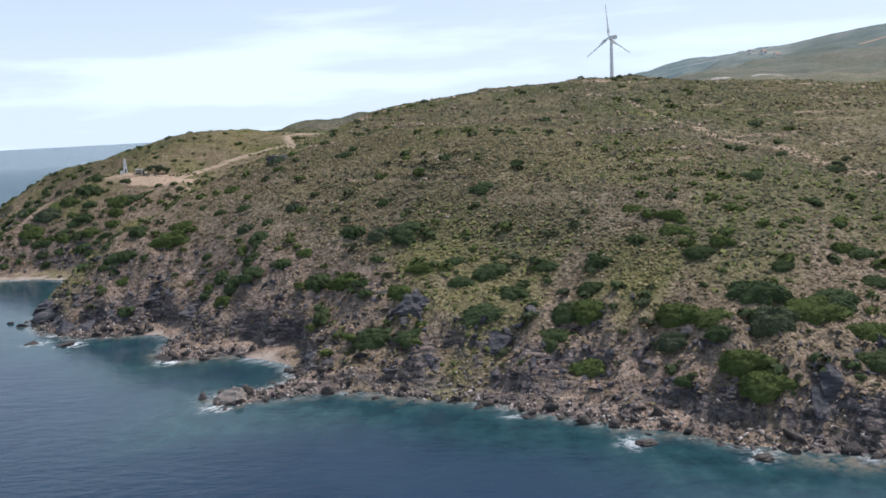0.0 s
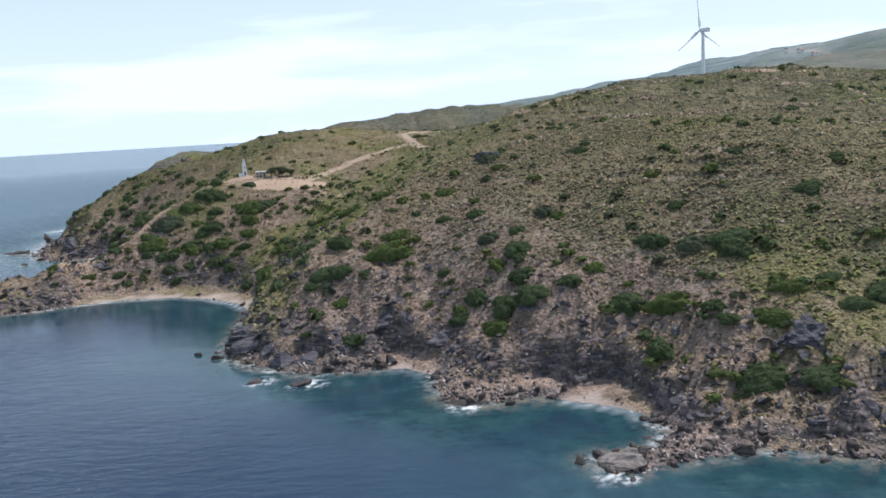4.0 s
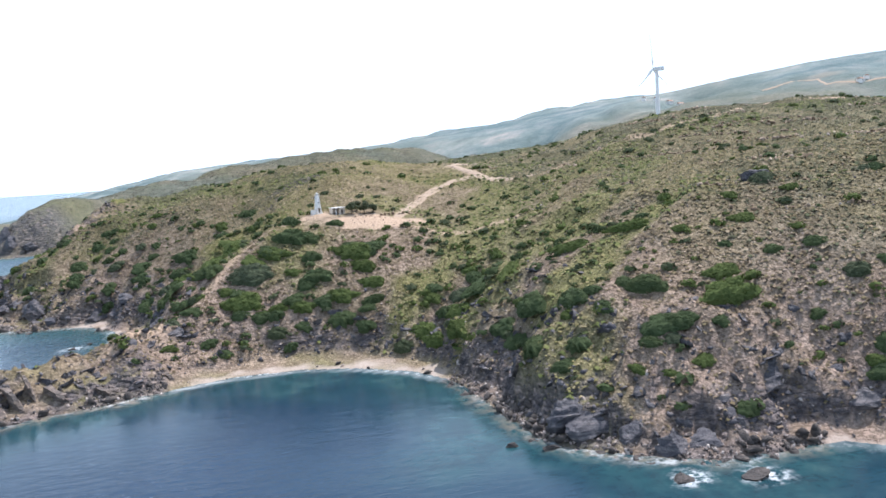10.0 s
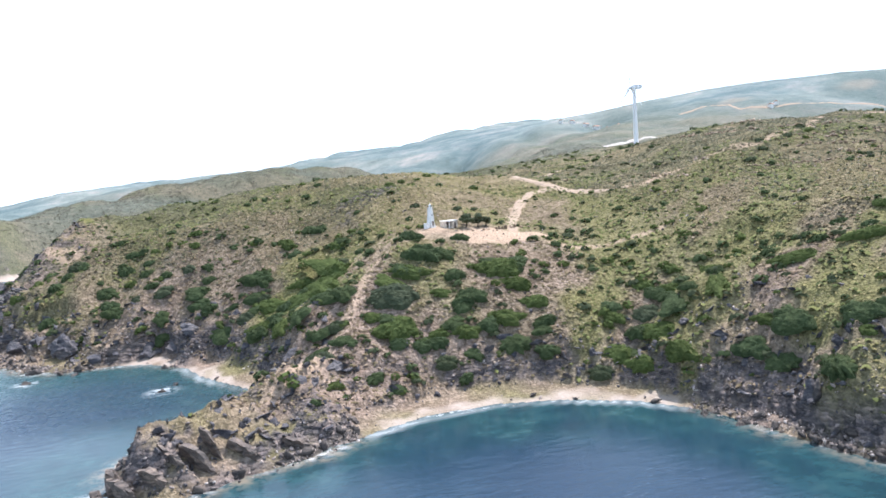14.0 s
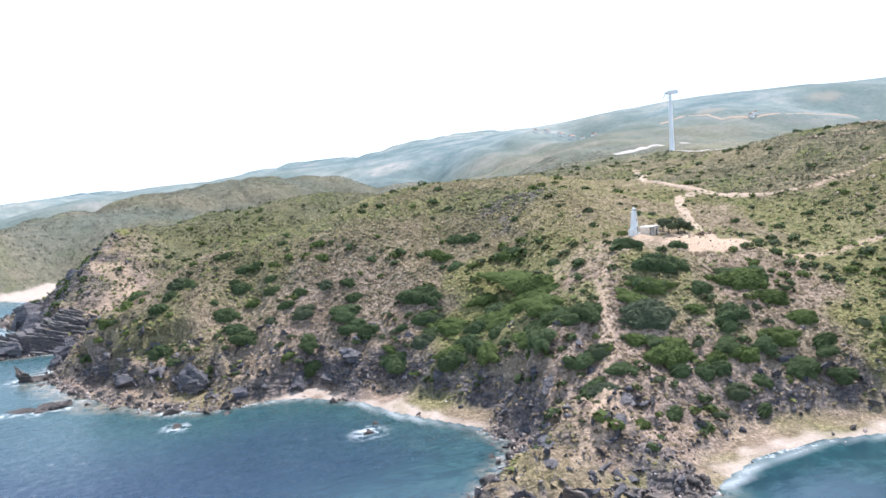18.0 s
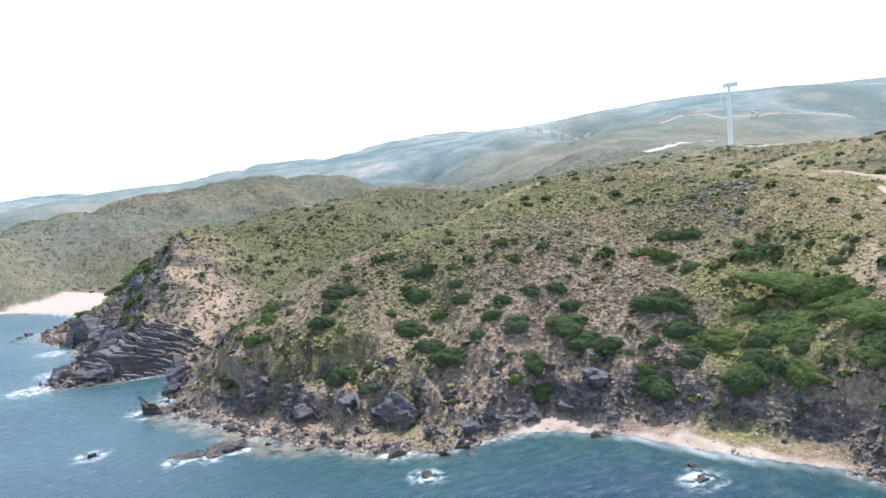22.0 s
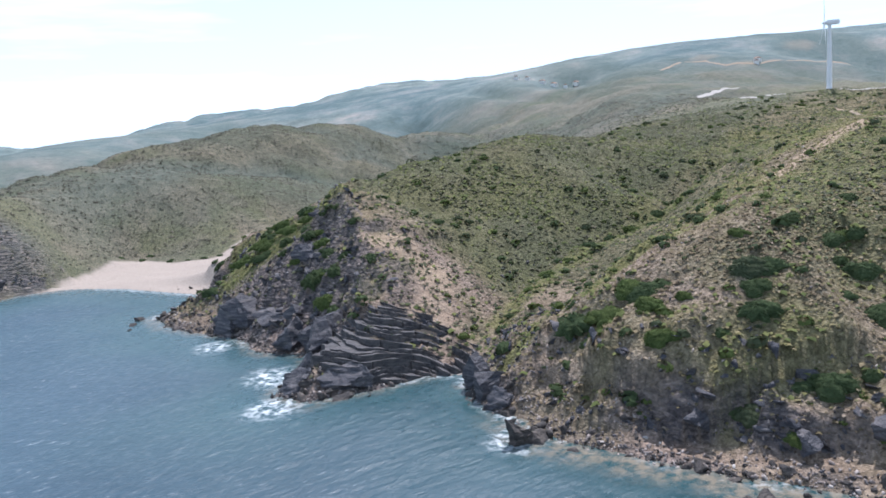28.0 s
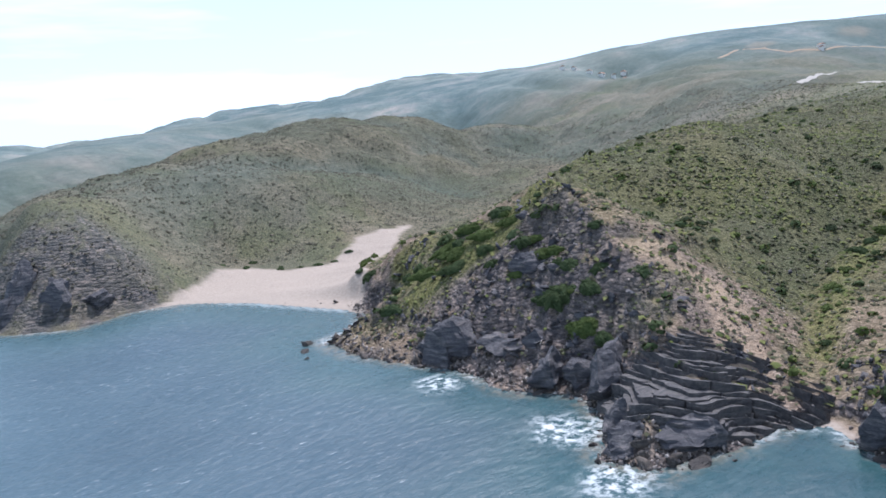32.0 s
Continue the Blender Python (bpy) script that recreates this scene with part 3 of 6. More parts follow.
def water_material():
    m, n, l, p = material("sea_water")
    pos = n.new("ShaderNodeNewGeometry").outputs["Position"]
    deep = ramp(n, l, noise_node(n, l, 60, 4, 0.6, pos), (0.35, (0.008, 0.025, 0.053)), (0.65, (0.016, 0.040, 0.074)))
    reef = ramp(n, l, noise_node(n, l, 7, 6, 0.65, pos), (0.38, (0.010, 0.036, 0.042)), (0.55, (0.026, 0.084, 0.086)), (0.72, (0.080, 0.150, 0.132)))
    c = mix(n, l, attribute(n, "shallow"), deep, reef)
    c = mix(n, l, attribute(n, "teal"), c, (0.025, 0.075, 0.076))
    # open sea paled westwards: haze and sky sheen put into the colour
    c = mix(n, l, attribute(n, "sea_haze"), c, mix(n, l, noise_node(n, l, 24, 4, 0.6, pos), (0.085, 0.155, 0.190), (0.150, 0.225, 0.255)))
    c = mix(n, l, maths(n, l, "MULTIPLY", attribute(n, "reef"), ramp(n, l, noise_node(n, l, 2.6, 6, 0.7, pos), (0.40, (0, 0, 0)), (0.58, (1, 1, 1)))), c, (0.27, 0.225, 0.165))
    foam = attribute(n, "foam")
    lace = ramp(n, l, noise_node(n, l, 2.2, 6, 0.72, pos), (0.46, (0, 0, 0)), (0.6, (1, 1, 1)))
    f = maths(n, l, "MULTIPLY", lace, foam, True)
    f = maths(n, l, "MAXIMUM", f, attribute(n, "wash"))
    crest = n.new("ShaderNodeMapping")
    crest.inputs["Rotation"].default_value, crest.inputs["Scale"].default_value = (0, 0, radians(40)), (0.32, 1.5, 1)
    l.new(pos, crest.inputs["Vector"])
    # whitecap streaks, doubling as sun sparkle painted in white
    cap_glints = ramp(n, l, noise_node(n, l, 1.1, 4, 0.65, crest.outputs[0]), (0.62, (0, 0, 0)), (0.70, (1, 1, 1)))
    gusts = ramp(n, l, noise_node(n, l, 38, 4, 0.6, pos), (0.42, (0, 0, 0)), (0.6, (0.75, 0.75, 0.75)))
    f = maths(n, l, "MAXIMUM", f, maths(n, l, "MULTIPLY", maths(n, l, "MULTIPLY", cap_glints, gusts), attribute(n, "open")))
    c = mix(n, l, f, c, (0.72, 0.76, 0.77))
    l.new(c, p.inputs["Base Color"])
    glitter = ramp(n, l, noise_node(n, l, 3.0, 4, 0.7, pos), (0.35, (0.22, 0.22, 0.22)), (0.65, (0.46, 0.46, 0.46)))
    swell = attribute(n, "swell")
    l.new(maths(n, l, "ADD", maths(n, l, "MULTIPLY", f, 0.5), maths(n, l, "MULTIPLY", glitter, maths(n, l, "ADD", swell, 0.35)), True), p.inputs["Roughness"])
    p.inputs["IOR"].default_value = 1.33
    stretch = n.new("ShaderNodeMapping")
    stretch.inputs["Rotation"].default_value, stretch.inputs["Scale"].default_value = (0, 0, radians(35)), (0.5, 1.3, 1)
    l.new(pos, stretch.inputs["Vector"])
    waves = maths(n, l, "ADD", noise_node(n, l, 2.4, 5, 0.6, stretch.outputs[0]), maths(n, l, "MULTIPLY", noise_node(n, l, 11, 3, 0.5, stretch.outputs[0]), 1.0))
    bump(n, l, p, maths(n, l, "MULTIPLY", waves, maths(n, l, "ADD", swell, 0.07)), 0.8, 0.9)
    return m


def plain(name, colour, rough=0.8, metal=0.0, vary=0.25, size=0.6, relief_depth=0.02):
    m, n, l, p = material(name)
    v = noise_node(n, l, size, 6, 0.65)
    dark = tuple(c * (1 - vary) for c in colour)
    light = tuple(min(1, c * (1 + vary)) for c in colour)
    l.new(ramp(n, l, v, (0.3, dark), (0.7, light)), p.inputs["Base Color"])
    p.inputs["Roughness"].default_value, p.inputs["Metallic"].default_value = rough, metal
    bump(n, l, p, v, 0.5, relief_depth)
    return m


LAND, WATER = land_material(), water_material()
WHITEWASH = plain("whitewash", (0.78, 0.76, 0.72), 0.85, vary=0.1)
STEEL = plain("painted_steel", (0.74, 0.75, 0.76), 0.45, vary=0.04, size=3)


# ---- meshes ----
def link_mesh(name, verts, faces, mat, parent=None, label="", smooth_faces=False):
    me = bpy.data.meshes.new(name)
    me.from_pydata(verts, [], faces)
    if smooth_faces:
        me.shade_smooth()
    me.materials.append(mat)
    ob = new(name, me)
    ob.parent = parent
    if label:
        ob["label"] = label
    return ob


def part(name, bm, mat, parent, label=""):
    me = bpy.data.meshes.new(name)
    bm.to_mesh(me)
    bm.free()
    me.materials.append(mat)
    ob = new(name, me)
    ob.parent = parent
    if label:
        ob["label"] = label
    return ob


def graded(lo, hi, step, limit_lo, limit_hi, growth):
    mid = list(np.arange(lo, hi + step / 2, step))
    out, s = [mid[-1]], step
    while out[-1] < limit_hi:
        s *= growth
        out.append(out[-1] + s)
    back, s = [mid[0]], step
    while back[-1] > limit_lo:
        s *= growth
        back.append(back[-1] - s)
    return np.array(back[:0:-1] + mid + out[1:])


def sheet(name, xs, ys, z, mat, attributes, keep=None):
    nx, ny = len(xs), len(ys)
    gx, gy = np.meshgrid(xs, ys)
    co = np.c_[gx.ravel(), gy.ravel(), z].astype(np.float32)
    i = np.arange(nx * ny).reshape(ny, nx)
    quads = np.stack([i[:-1, :-1], i[:-1, 1:], i[1:, 1:], i[1:, :-1]], -1).reshape(-1, 4)
    if keep is not None:
        quads = quads[keep[quads].any(1)]
    me = bpy.data.meshes.new(name)
    me.vertices.add(len(co))
    me.vertices.foreach_set("co", co.ravel())
    me.loops.add(quads.size)
    me.loops.foreach_set("vertex_index", quads.ravel().astype(np.int32))
    me.polygons.add(len(quads))
    me.polygons.foreach_set("loop_start", np.arange(0, quads.size, 4, dtype=np.int32))
    me.update(calc_edges=True)
    me.shade_smooth()
    for key, values in attributes.items():
        me.attributes.new(key, "FLOAT", "POINT").data.foreach_set("value", np.asarray(values, np.float32))
    me.materials.append(mat)
    return new(name, me)


# ---- land and sea ----
land_x = graded(-306, 76, 1.1, -900, 4300, 1.032)
land_y = graded(112, 662, 1.1, -900, 4400, 1.02)
gx, gy = np.meshgrid(land_x, land_y)
gx, gy = gx.ravel(), gy.ravel()
gz, gd, gcrag = ground(gx, gy)
slope_y, slope_x = np.gradient(gz.reshape(len(land_y), len(land_x)), land_y, land_x)
steep = np.hypot(slope_x, slope_y).ravel()
gbeach = beachness(gx, gy)
bare = np.clip(gcrag * smooth(0.35, 0.9, steep + 0.4 * fbm(gx, gy, 8, 3, 91)) + smooth(0.9, 1.4, steep), 0, 1) * 0.95
bare = np.maximum(bare * smooth(-0.1, 0.12, fbm(gx, gy, 9, 4, 92)), 0.95 * smooth(1.0, 1.35, steep + 0.5 * fbm(gx, gy, 6, 3, 93)))
bare = bare * (1 - 0.85 * smooth(6, 12, gz + 5 * fbm(gx, gy, 14, 3, 90)))
headland = np.exp(-(((gx + 264) / 28) ** 2 + ((gy - 597) / 50) ** 2) ** 2) + np.exp(-(((gx + 322) / 34) ** 2 + ((gy - 772) / 30) ** 2) ** 2)
bare = np.maximum(bare, 0.9 * np.clip(headland, 0, 1) * np.maximum(smooth(0.3, 0.7, steep + 0.35 * fbm(gx, gy, 9, 3, 94)), (gy > 700) * 0.85 * smooth(0.35, 0.75, steep)))
bare = np.maximum(bare, 0.8 * (1 - smooth(2, 6, gd)) * (1 - gbeach) * smooth(-0.3, 0.2, fbm(gx, gy, 8, 3, 89)))
verdure = smooth(0.0, 0.4, fbm(gx, gy, 30, 4, 95)) * 0.7
for vx, vy, vr in [(-105, 332, 16), (-86, 300, 13), (-126, 316, 11), (-185, 380, 17), (-176, 396, 13), (-256, 640, 13), (-246, 655, 11), (40, 165, 14), (-242, 470, 8), (0, 190, 15), (-100, 262, 11), (-215, 650, 12)]:
    verdure = np.maximum(verdure, 0.85 * (1 - smooth(0.5, 1.1, np.hypot(gx - vx, gy - vy) / vr + 0.5 * fbm(gx, gy, 7, 3, 96))))
green_zones = [([(-112, 290), (-94, 306), (-72, 304), (-50, 322)], 8.0, 0.75), ([(-122, 378), (-105, 345), (-95, 325)], 9.0, 0.6), ([(-264, 508), (-251, 503), (-235, 494), (-222, 482), (-213, 470), (-196, 462), (-170, 452)], 4.6, 0.9), ([(-240, 535), (-204, 546), (-157, 552), (-136, 552), (-90, 560), (-40, 556)], 4.5, 0.8),
               ([(-239, 612), (-252, 622), (-266, 634)], 8.0, 1.0), ([(-262, 646), (-250, 660)], 5.0, 0.8), ([(-134, 308), (-120, 318), (-105, 335), (-92, 360), (-75, 395)], 4.5, 0.8), ([(-126, 281), (-114, 296), (-98, 317), (-70, 338)], 2.6, 0.75),
               ([(-178, 352), (-186, 366), (-190, 384)], 6.0, 0.75),
               ([(-104, 323), (-93, 345), (-80, 372)], 13.0, 0.75), ([(-190, 383), (-178, 388), (-172, 374)], 8.0, 0.9), ([(-196, 464), (-183, 457), (-160, 440), (-140, 414)], 8.0, 0.7), ([(-108, 262), (-95, 268), (-82, 270), (-68, 272)], 6.0, 0.85),
               ([(58, 160), (80, 205), (95, 180)], 12.0, 0.6), ([(-122, 296), (-112, 300), (-100, 296), (-86, 284)], 5.0, 0.8), ([(-215, 468), (-190, 472), (-160, 470), (-120, 480)], 7.0, 0.8)]
beyond = smooth(-3, 10, gy - 533 - 0.24 * (gx + 244) + 6 * fbm(gx, gy, 14, 3, 112))
verdure = np.maximum(verdure * (1 - 0.7 * smooth(490, 505, gy) * (1 - beyond) * (1 - smooth(-205, -170, gx))), beyond * (1 - smooth(680, 730, gy)) * smooth(-236, -215, gx) * np.clip(0.5 + 0.5 * fbm(gx, gy, 20, 4, 102), 0.1, 0.9))
verdure = np.maximum(verdure, 0.1 * smooth(690, 760, gy) * np.clip(0.7 + 0.8 * fbm(gx, gy, 45, 4, 106), 0.1, 1))
cove = 1 - smooth(560, 620, gy)
sand = gbeach * (1 - smooth(0.6 - 0.32 * cove, 1.1 - 0.42 * cove, gz + (0.5 + 0.35 * cove) * fbm(gx, gy, 6, 2, 97))) * (1 - cove * np.clip(0.16 + 0.7 * fbm(gx, gy, 3, 2, 98), 0, 0.6)) * (gd > -3)
valley = smooth(-1.5, 1.0, strand(gx, gy) + 2.5 * fbm(gx, gy, 9, 3, 98)) * (gd > -3)
sand = np.maximum(sand, valley)
# share of the painted haze, growing with distance
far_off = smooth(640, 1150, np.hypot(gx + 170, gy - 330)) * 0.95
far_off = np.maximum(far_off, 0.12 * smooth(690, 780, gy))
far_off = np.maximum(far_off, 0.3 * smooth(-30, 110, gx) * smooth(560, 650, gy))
turf = np.clip(smooth(22, 52, gz + 18 * fbm(gx, gy, 40, 4, 101)) * 1.1, 0, 1)
turf = np.maximum(turf * (1 - 0.6 * smooth(500, 515, gy) * (1 - beyond) * (1 - smooth(-205, -170, gx))), beyond * smooth(-236, -215, gx))
turf = np.maximum(turf * (1 - 0.5 * smooth(690, 760, gy)), 0.5 * smooth(690, 760, gy))
yard = 1 - smooth(0.8, 1.15, np.hypot((gx + 130 + 0.3 * (gy - 357)) / 12.5, (gy - 357.5) / 5.2) + 0.75 * fbm(gx, gy, 9, 4, 99))
# tracks and paths: points along them, half width
TRACKS = [([(-124, 358), (-112, 378), (-97, 397), (-88, 405), (-79, 404), (-73, 396), (-72, 384), (-60, 372)], 1.3),
          ([(-73, 394), (-80, 412), (-84, 424), (-60, 455), (-20, 490), (30, 545), (62, 580)], 1.3)]
PATHS = [([(-150, 363), (-162, 356), (-171, 353), (-179, 343), (-186, 334), (-196, 323), (-208, 314)], 0.9), ([(-120, 352), (-104, 340), (-90, 332)], 0.8),
         ([(-203, 484), (-172, 480), (-140, 472), (-110, 480), (-82, 458)], 1.8), ([(-60, 372), (-30, 350), (-5, 352), (60, 400)], 1.0),
         ([(60, 332), (72, 305), (80, 276), (86, 244), (95, 226), (98, 210), (106, 199)], 1.1), ([(70, 388), (85, 372), (105, 360), (133, 367), (170, 352), (230, 330)], 2.2)]


def line_distance(x, y, line):
    best = np.full(x.shape, 1e12)
    for a, b in zip(line, line[1:]):
        vx, vy = b[0] - a[0], b[1] - a[1]
        k = np.clip(((x - a[0]) * vx + (y - a[1]) * vy) / (vx * vx + vy * vy), 0, 1)
        best = np.minimum(best, (x - a[0] - k * vx) ** 2 + (y - a[1] - k * vy) ** 2)
    return np.sqrt(best)


stony = smooth(404, 420, gy) * (1 - smooth(496, 508, gy)) * (1 - smooth(-236, -214, gx)) * np.clip(0.6 + 0.9 * fbm(gx, gy, 15, 3, 108), 0, 1)
verdure, turf, bare = verdure * (1 - 0.75 * stony), turf * (1 - 0.6 * stony), bare * (1 - 0.8 * stony)
for line, half, much in green_zones:
    zone = 1 - smooth(half * 0.5, half * 1.4, line_distance(gx, gy, line) + 2 * fbm(gx, gy, 7, 3, 104))
    verdure = np.maximum(verdure, much * zone)
    bare = bare * (1 - 0.9 * zone)
maquis = np.maximum(0.8 * smooth(700, 770, gy) * np.clip(0.75 + 0.9 * fbm(gx, gy, 60, 4, 110), 0, 1), 0.8 * smooth(-3, 12, gy - 533 - 0.24 * (gx + 244) + 6 * fbm(gx, gy, 14, 3, 112)) * (1 - smooth(690, 740, gy)) * smooth(-238, -222, gx) * (1 - smooth(40, 160, gx)) * np.clip(0.75 + 0.6 * fbm(gx, gy, 26, 4, 107), 0.1, 1))
heathy = smooth(-95, -40, gx) * (1 - smooth(150, 260, gx)) * smooth(16, 28, gz + 8 * fbm(gx, gy, 20, 3, 128)) * (1 - smooth(420, 480, gy))
heathy = np.maximum(heathy, 0.75 * (1 - smooth(-150, -110, gx)) * smooth(395, 420, gy) * (1 - smooth(470, 486, gy)) * smooth(17, 27, gz + 8 * fbm(gx, gy, 16, 3, 131)))
maquis = np.maximum(maquis, 0.42 * heathy * np.clip(0.8 + 0.8 * fbm(gx, gy, 16, 3, 129), 0, 1))
back_slope = smooth(-225, -205, gx) * (1 - smooth(-70, -30, gx)) * smooth(486, 498, gy) * (1 - smooth(580, 600, gy))
turf, maquis = np.maximum(turf, 0.9 * back_slope), np.maximum(maquis, 0.5 * back_slope * np.clip(0.7 + 0.8 * fbm(gx, gy, 14, 3, 130), 0, 1))
away = np.hypot(gx + 120, gy - 380)
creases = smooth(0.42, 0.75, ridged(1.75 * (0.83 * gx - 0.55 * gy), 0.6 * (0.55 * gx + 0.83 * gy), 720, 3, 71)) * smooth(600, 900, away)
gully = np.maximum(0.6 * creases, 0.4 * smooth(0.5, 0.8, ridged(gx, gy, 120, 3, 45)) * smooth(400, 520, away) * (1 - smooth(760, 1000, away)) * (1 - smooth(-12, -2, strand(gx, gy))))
wobble = 1.2 * fbm(gx, gy, 5, 3, 103)
dirt = np.maximum(np.maximum(yard, 0.75 * (1 - smooth(0.5, 1.1, np.hypot(gx + 148, gy - 365) / 6 + 0.4 * fbm(gx, gy, 5, 3, 122)))), 0.45 * (1 - smooth(0.4, 1.1, np.hypot((gx + 164) / 11, (gy - 368) / 8) + 0.5 * fbm(gx, gy, 6, 3, 123))))
bare = np.maximum(bare, 0.8 * (1 - smooth(0.3, 1.0, np.hypot((gx + 149) / 13, (gy - 414) / 12) + 0.9 * fbm(gx, gy, 6, 4, 124))))
dirt = np.maximum(dirt, 0.65 * (1 - smooth(3, 8, line_distance(gx, gy, [(-250, 572), (-242, 560), (-250, 548), (-262, 541)]) + 4 * fbm(gx, gy, 8, 3, 105))))
for line, half in TRACKS:
    dirt = np.maximum(dirt, 0.9 * (1 - smooth(half, half + 0.9, line_distance(gx, gy, line) + wobble)))
for line, half in PATHS:
    dirt = np.maximum(dirt, 0.8 * (1 - smooth(half, half + 1.2, line_distance(gx, gy, line) + wobble * 0.6)))
for fx, fy, fr in ((600, 985, 30), (820, 962, 34), (566, 905, 18)):
    dirt = np.maximum(dirt, 0.26 * (1 - smooth(0.6, 1.1, np.hypot(gx - fx, (gy - fy) * 1.6) / fr)))
bank_level = gz / 2.7 + 0.35 * fbm(gx, gy, 30, 2, 37)
bank_riser = bank_level - np.floor(bank_level)
bank = smooth(0.7, 0.8, bank_riser) * (1 - smooth(0.94, 1.0, bank_riser)) * smooth(33, 39, gz) * smooth(-110, -75, gx) * (1 - smooth(150, 220, gx)) * (1 - smooth(410, 450, gy)) * smooth(0.02, 0.3, fbm(gx, gy, 34, 3, 39)) * smooth(-0.1, 0.15, fbm(gx, gy, 6, 3, 109))
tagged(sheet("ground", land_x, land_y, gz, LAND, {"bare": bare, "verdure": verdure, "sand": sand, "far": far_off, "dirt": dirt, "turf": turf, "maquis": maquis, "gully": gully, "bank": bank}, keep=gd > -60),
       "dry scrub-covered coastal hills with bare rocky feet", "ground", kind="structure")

sea_x = graded(-400, 110, 2.1, -4700, 4700, 1.06)
sea_y = graded(80, 760, 2.1, -4700, 4700, 1.06)
sx, sy = np.meshgrid(sea_x, sea_y)
sx, sy = sx.ravel(), sy.ravel()
sd = -shore_distance(sx, sy)
shallow = 0.75 * (1 - smooth(4, 30, sd + 12 * fbm(sx, sy, 18, 3, 111))) * 0.85
open_sea = smooth(6, 40, sd) * (0.12 + 0.88 * smooth(330, 430, sy - 0.35 * (sx + 250)))
lee = 0.3 + 0.7 * smooth(330, 430, sy - 0.35 * (sx + 250))
swell = lee * smooth(9 - 20 * smooth(380, 450, sy), 75 - 45 * smooth(380, 450, sy), sd) * (1 - 0.7 * smooth(300, 1600, np.hypot(sx + 330, sy - 470)))
swell = np.maximum(swell, 0.42 * smooth(325, 360, sy) * smooth(0, 5, sd))
teal = 0.6 * (1 - smooth(4, 62, sd + 16 * fbm(sx, sy, 40, 3, 113))) * (0.3 + 0.7 * smooth(330, 400, sy))
surf = [(-111, 205, 4.5), (-101, 202, 4.5), (-68, 183, 5), (-259, 400, 5), (-226, 366, 5), (-256, 416, 7), (-304, 459, 5), (-325, 489, 7), (-291, 443, 4), (-285, 440, 4), (-279, 439, 3), (-286, 485, 7), (-306, 536, 9), (-244, 292, 9), (-296, 556, 10), (-292, 596, 8), (46, 114, 3.5), (28, 122, 3.5), (10, 137, 3.5), (-47, 149, 3.5)]
foam = (1 - smooth(0.5, 4.5, np.abs(sd - 0.5) + 3.0 * fbm(sx, sy, 14, 3, 115) + 2.4)) * 0.7
sbeach = beachness(sx, sy)
wash = 0.42 * smooth(0.3, 0.8, sbeach) * (1 - smooth(0.2, 2.2, np.abs(sd - 0.9 + 0.9 * fbm(sx, sy, 14, 2, 117)))) * np.clip(0.7 + 0.7 * fbm(sx, sy, 16, 2, 120), 0.1, 1)
exposed = smooth(420, 432, sy) * (1 - smooth(485, 505, sy))
reef = np.maximum.reduce([0.8 * (1 - smooth(1, 6, sd + 3 * fbm(sx, sy, 8, 3, 126))) * (1 - smooth(-205, -185, sx)) * (1 - smooth(312, 325, sy)) * (sy > 270), 0.85 * exposed * (1 - smooth(2, 11, sd + 4 * fbm(sx, sy, 10, 3, 118))), 0.6 * (1 - smooth(0.5, 5.5, sd + 3.5 * fbm(sx, sy, 12, 3, 119)))]) * (1 - sbeach)
for fx, fy, fr in surf:
    foam = np.maximum(foam, 0.95 * (1 - smooth(0.3, 1.0, np.hypot(sx - fx, sy - fy) / fr + 0.35 * fbm(sx, sy, 6, 3, 121))))
tagged(sheet("water", sea_x, sea_y, np.zeros(len(sx)), WATER, {"shallow": shallow, "teal": teal, "sea_haze": 0.66 * smooth(235, 470, -sx + 0.22 * (sy - 400) + 30 * fbm(sx, sy, 60, 3, 127)), "open": open_sea, "reef": reef, "wash": wash, "swell": swell, "foam": foam}, keep=sd > -12),
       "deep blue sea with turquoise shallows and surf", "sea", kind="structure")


# ---- foliage, stone and paint ----
def leaf_material(name, dark, light):
    m, n, l, p = material(name)
    isl, obj = n.new("ShaderNodeNewGeometry").outputs["Random Per Island"], n.new("ShaderNodeObjectInfo").outputs["Random"]
    c = ramp(n, l, isl, (0.0, tuple(0.6 * a + 0.4 * b for a, b in zip(dark, light))), (1.0, light))
    c = mix(n, l, ramp(n, l, noise_node(n, l, 0.8, 5, 0.7), (0.35, (0.75, 0.75, 0.75)), (0.62, (0, 0, 0))), c, dark)
    c = mix(n, l, maths(n, l, "MULTIPLY", obj, 0.3), c, (0.07, 0.085, 0.03))
    l.new(c, p.inputs["Base Color"])
    p.inputs["Roughness"].default_value = 0.9
    p.inputs["Specular IOR Level"].default_value = 0.08
    thin = n.new("ShaderNodeBsdfTranslucent")
    l.new(c, thin.inputs["Color"])
    blend = n.new("ShaderNodeMixShader")
    blend.inputs[0].default_value = 0.3
    l.new(p.outputs[0], blend.inputs[1])
    l.new(thin.outputs[0], blend.inputs[2])
    l.new(blend.outputs[0], n["Material Output"].inputs["Surface"])
    return m


def scatter_material(name, *stops, lush=()):
    m, n, l, p = material(name)
    isl = n.new("ShaderNodeNewGeometry").outputs["Random Per Island"]
    c = ramp(n, l, isl, *stops)
    if lush:
        c = mix(n, l, attribute(n, "lush"), c, ramp(n, l, isl, *lush))
    v = noise_node(n, l, 0.35, 4, 0.7)
    c = mix(n, l, 0.55, c, ramp(n, l, v, (0.3, (0.35, 0.35, 0.35)), (0.7, (1.0, 1.0, 1.0))), "MULTIPLY")
    l.new(c, p.inputs["Base Color"])
    p.inputs["Roughness"].default_value = 0.95
    p.inputs["Specular IOR Level"].default_value = 0.1
    return m


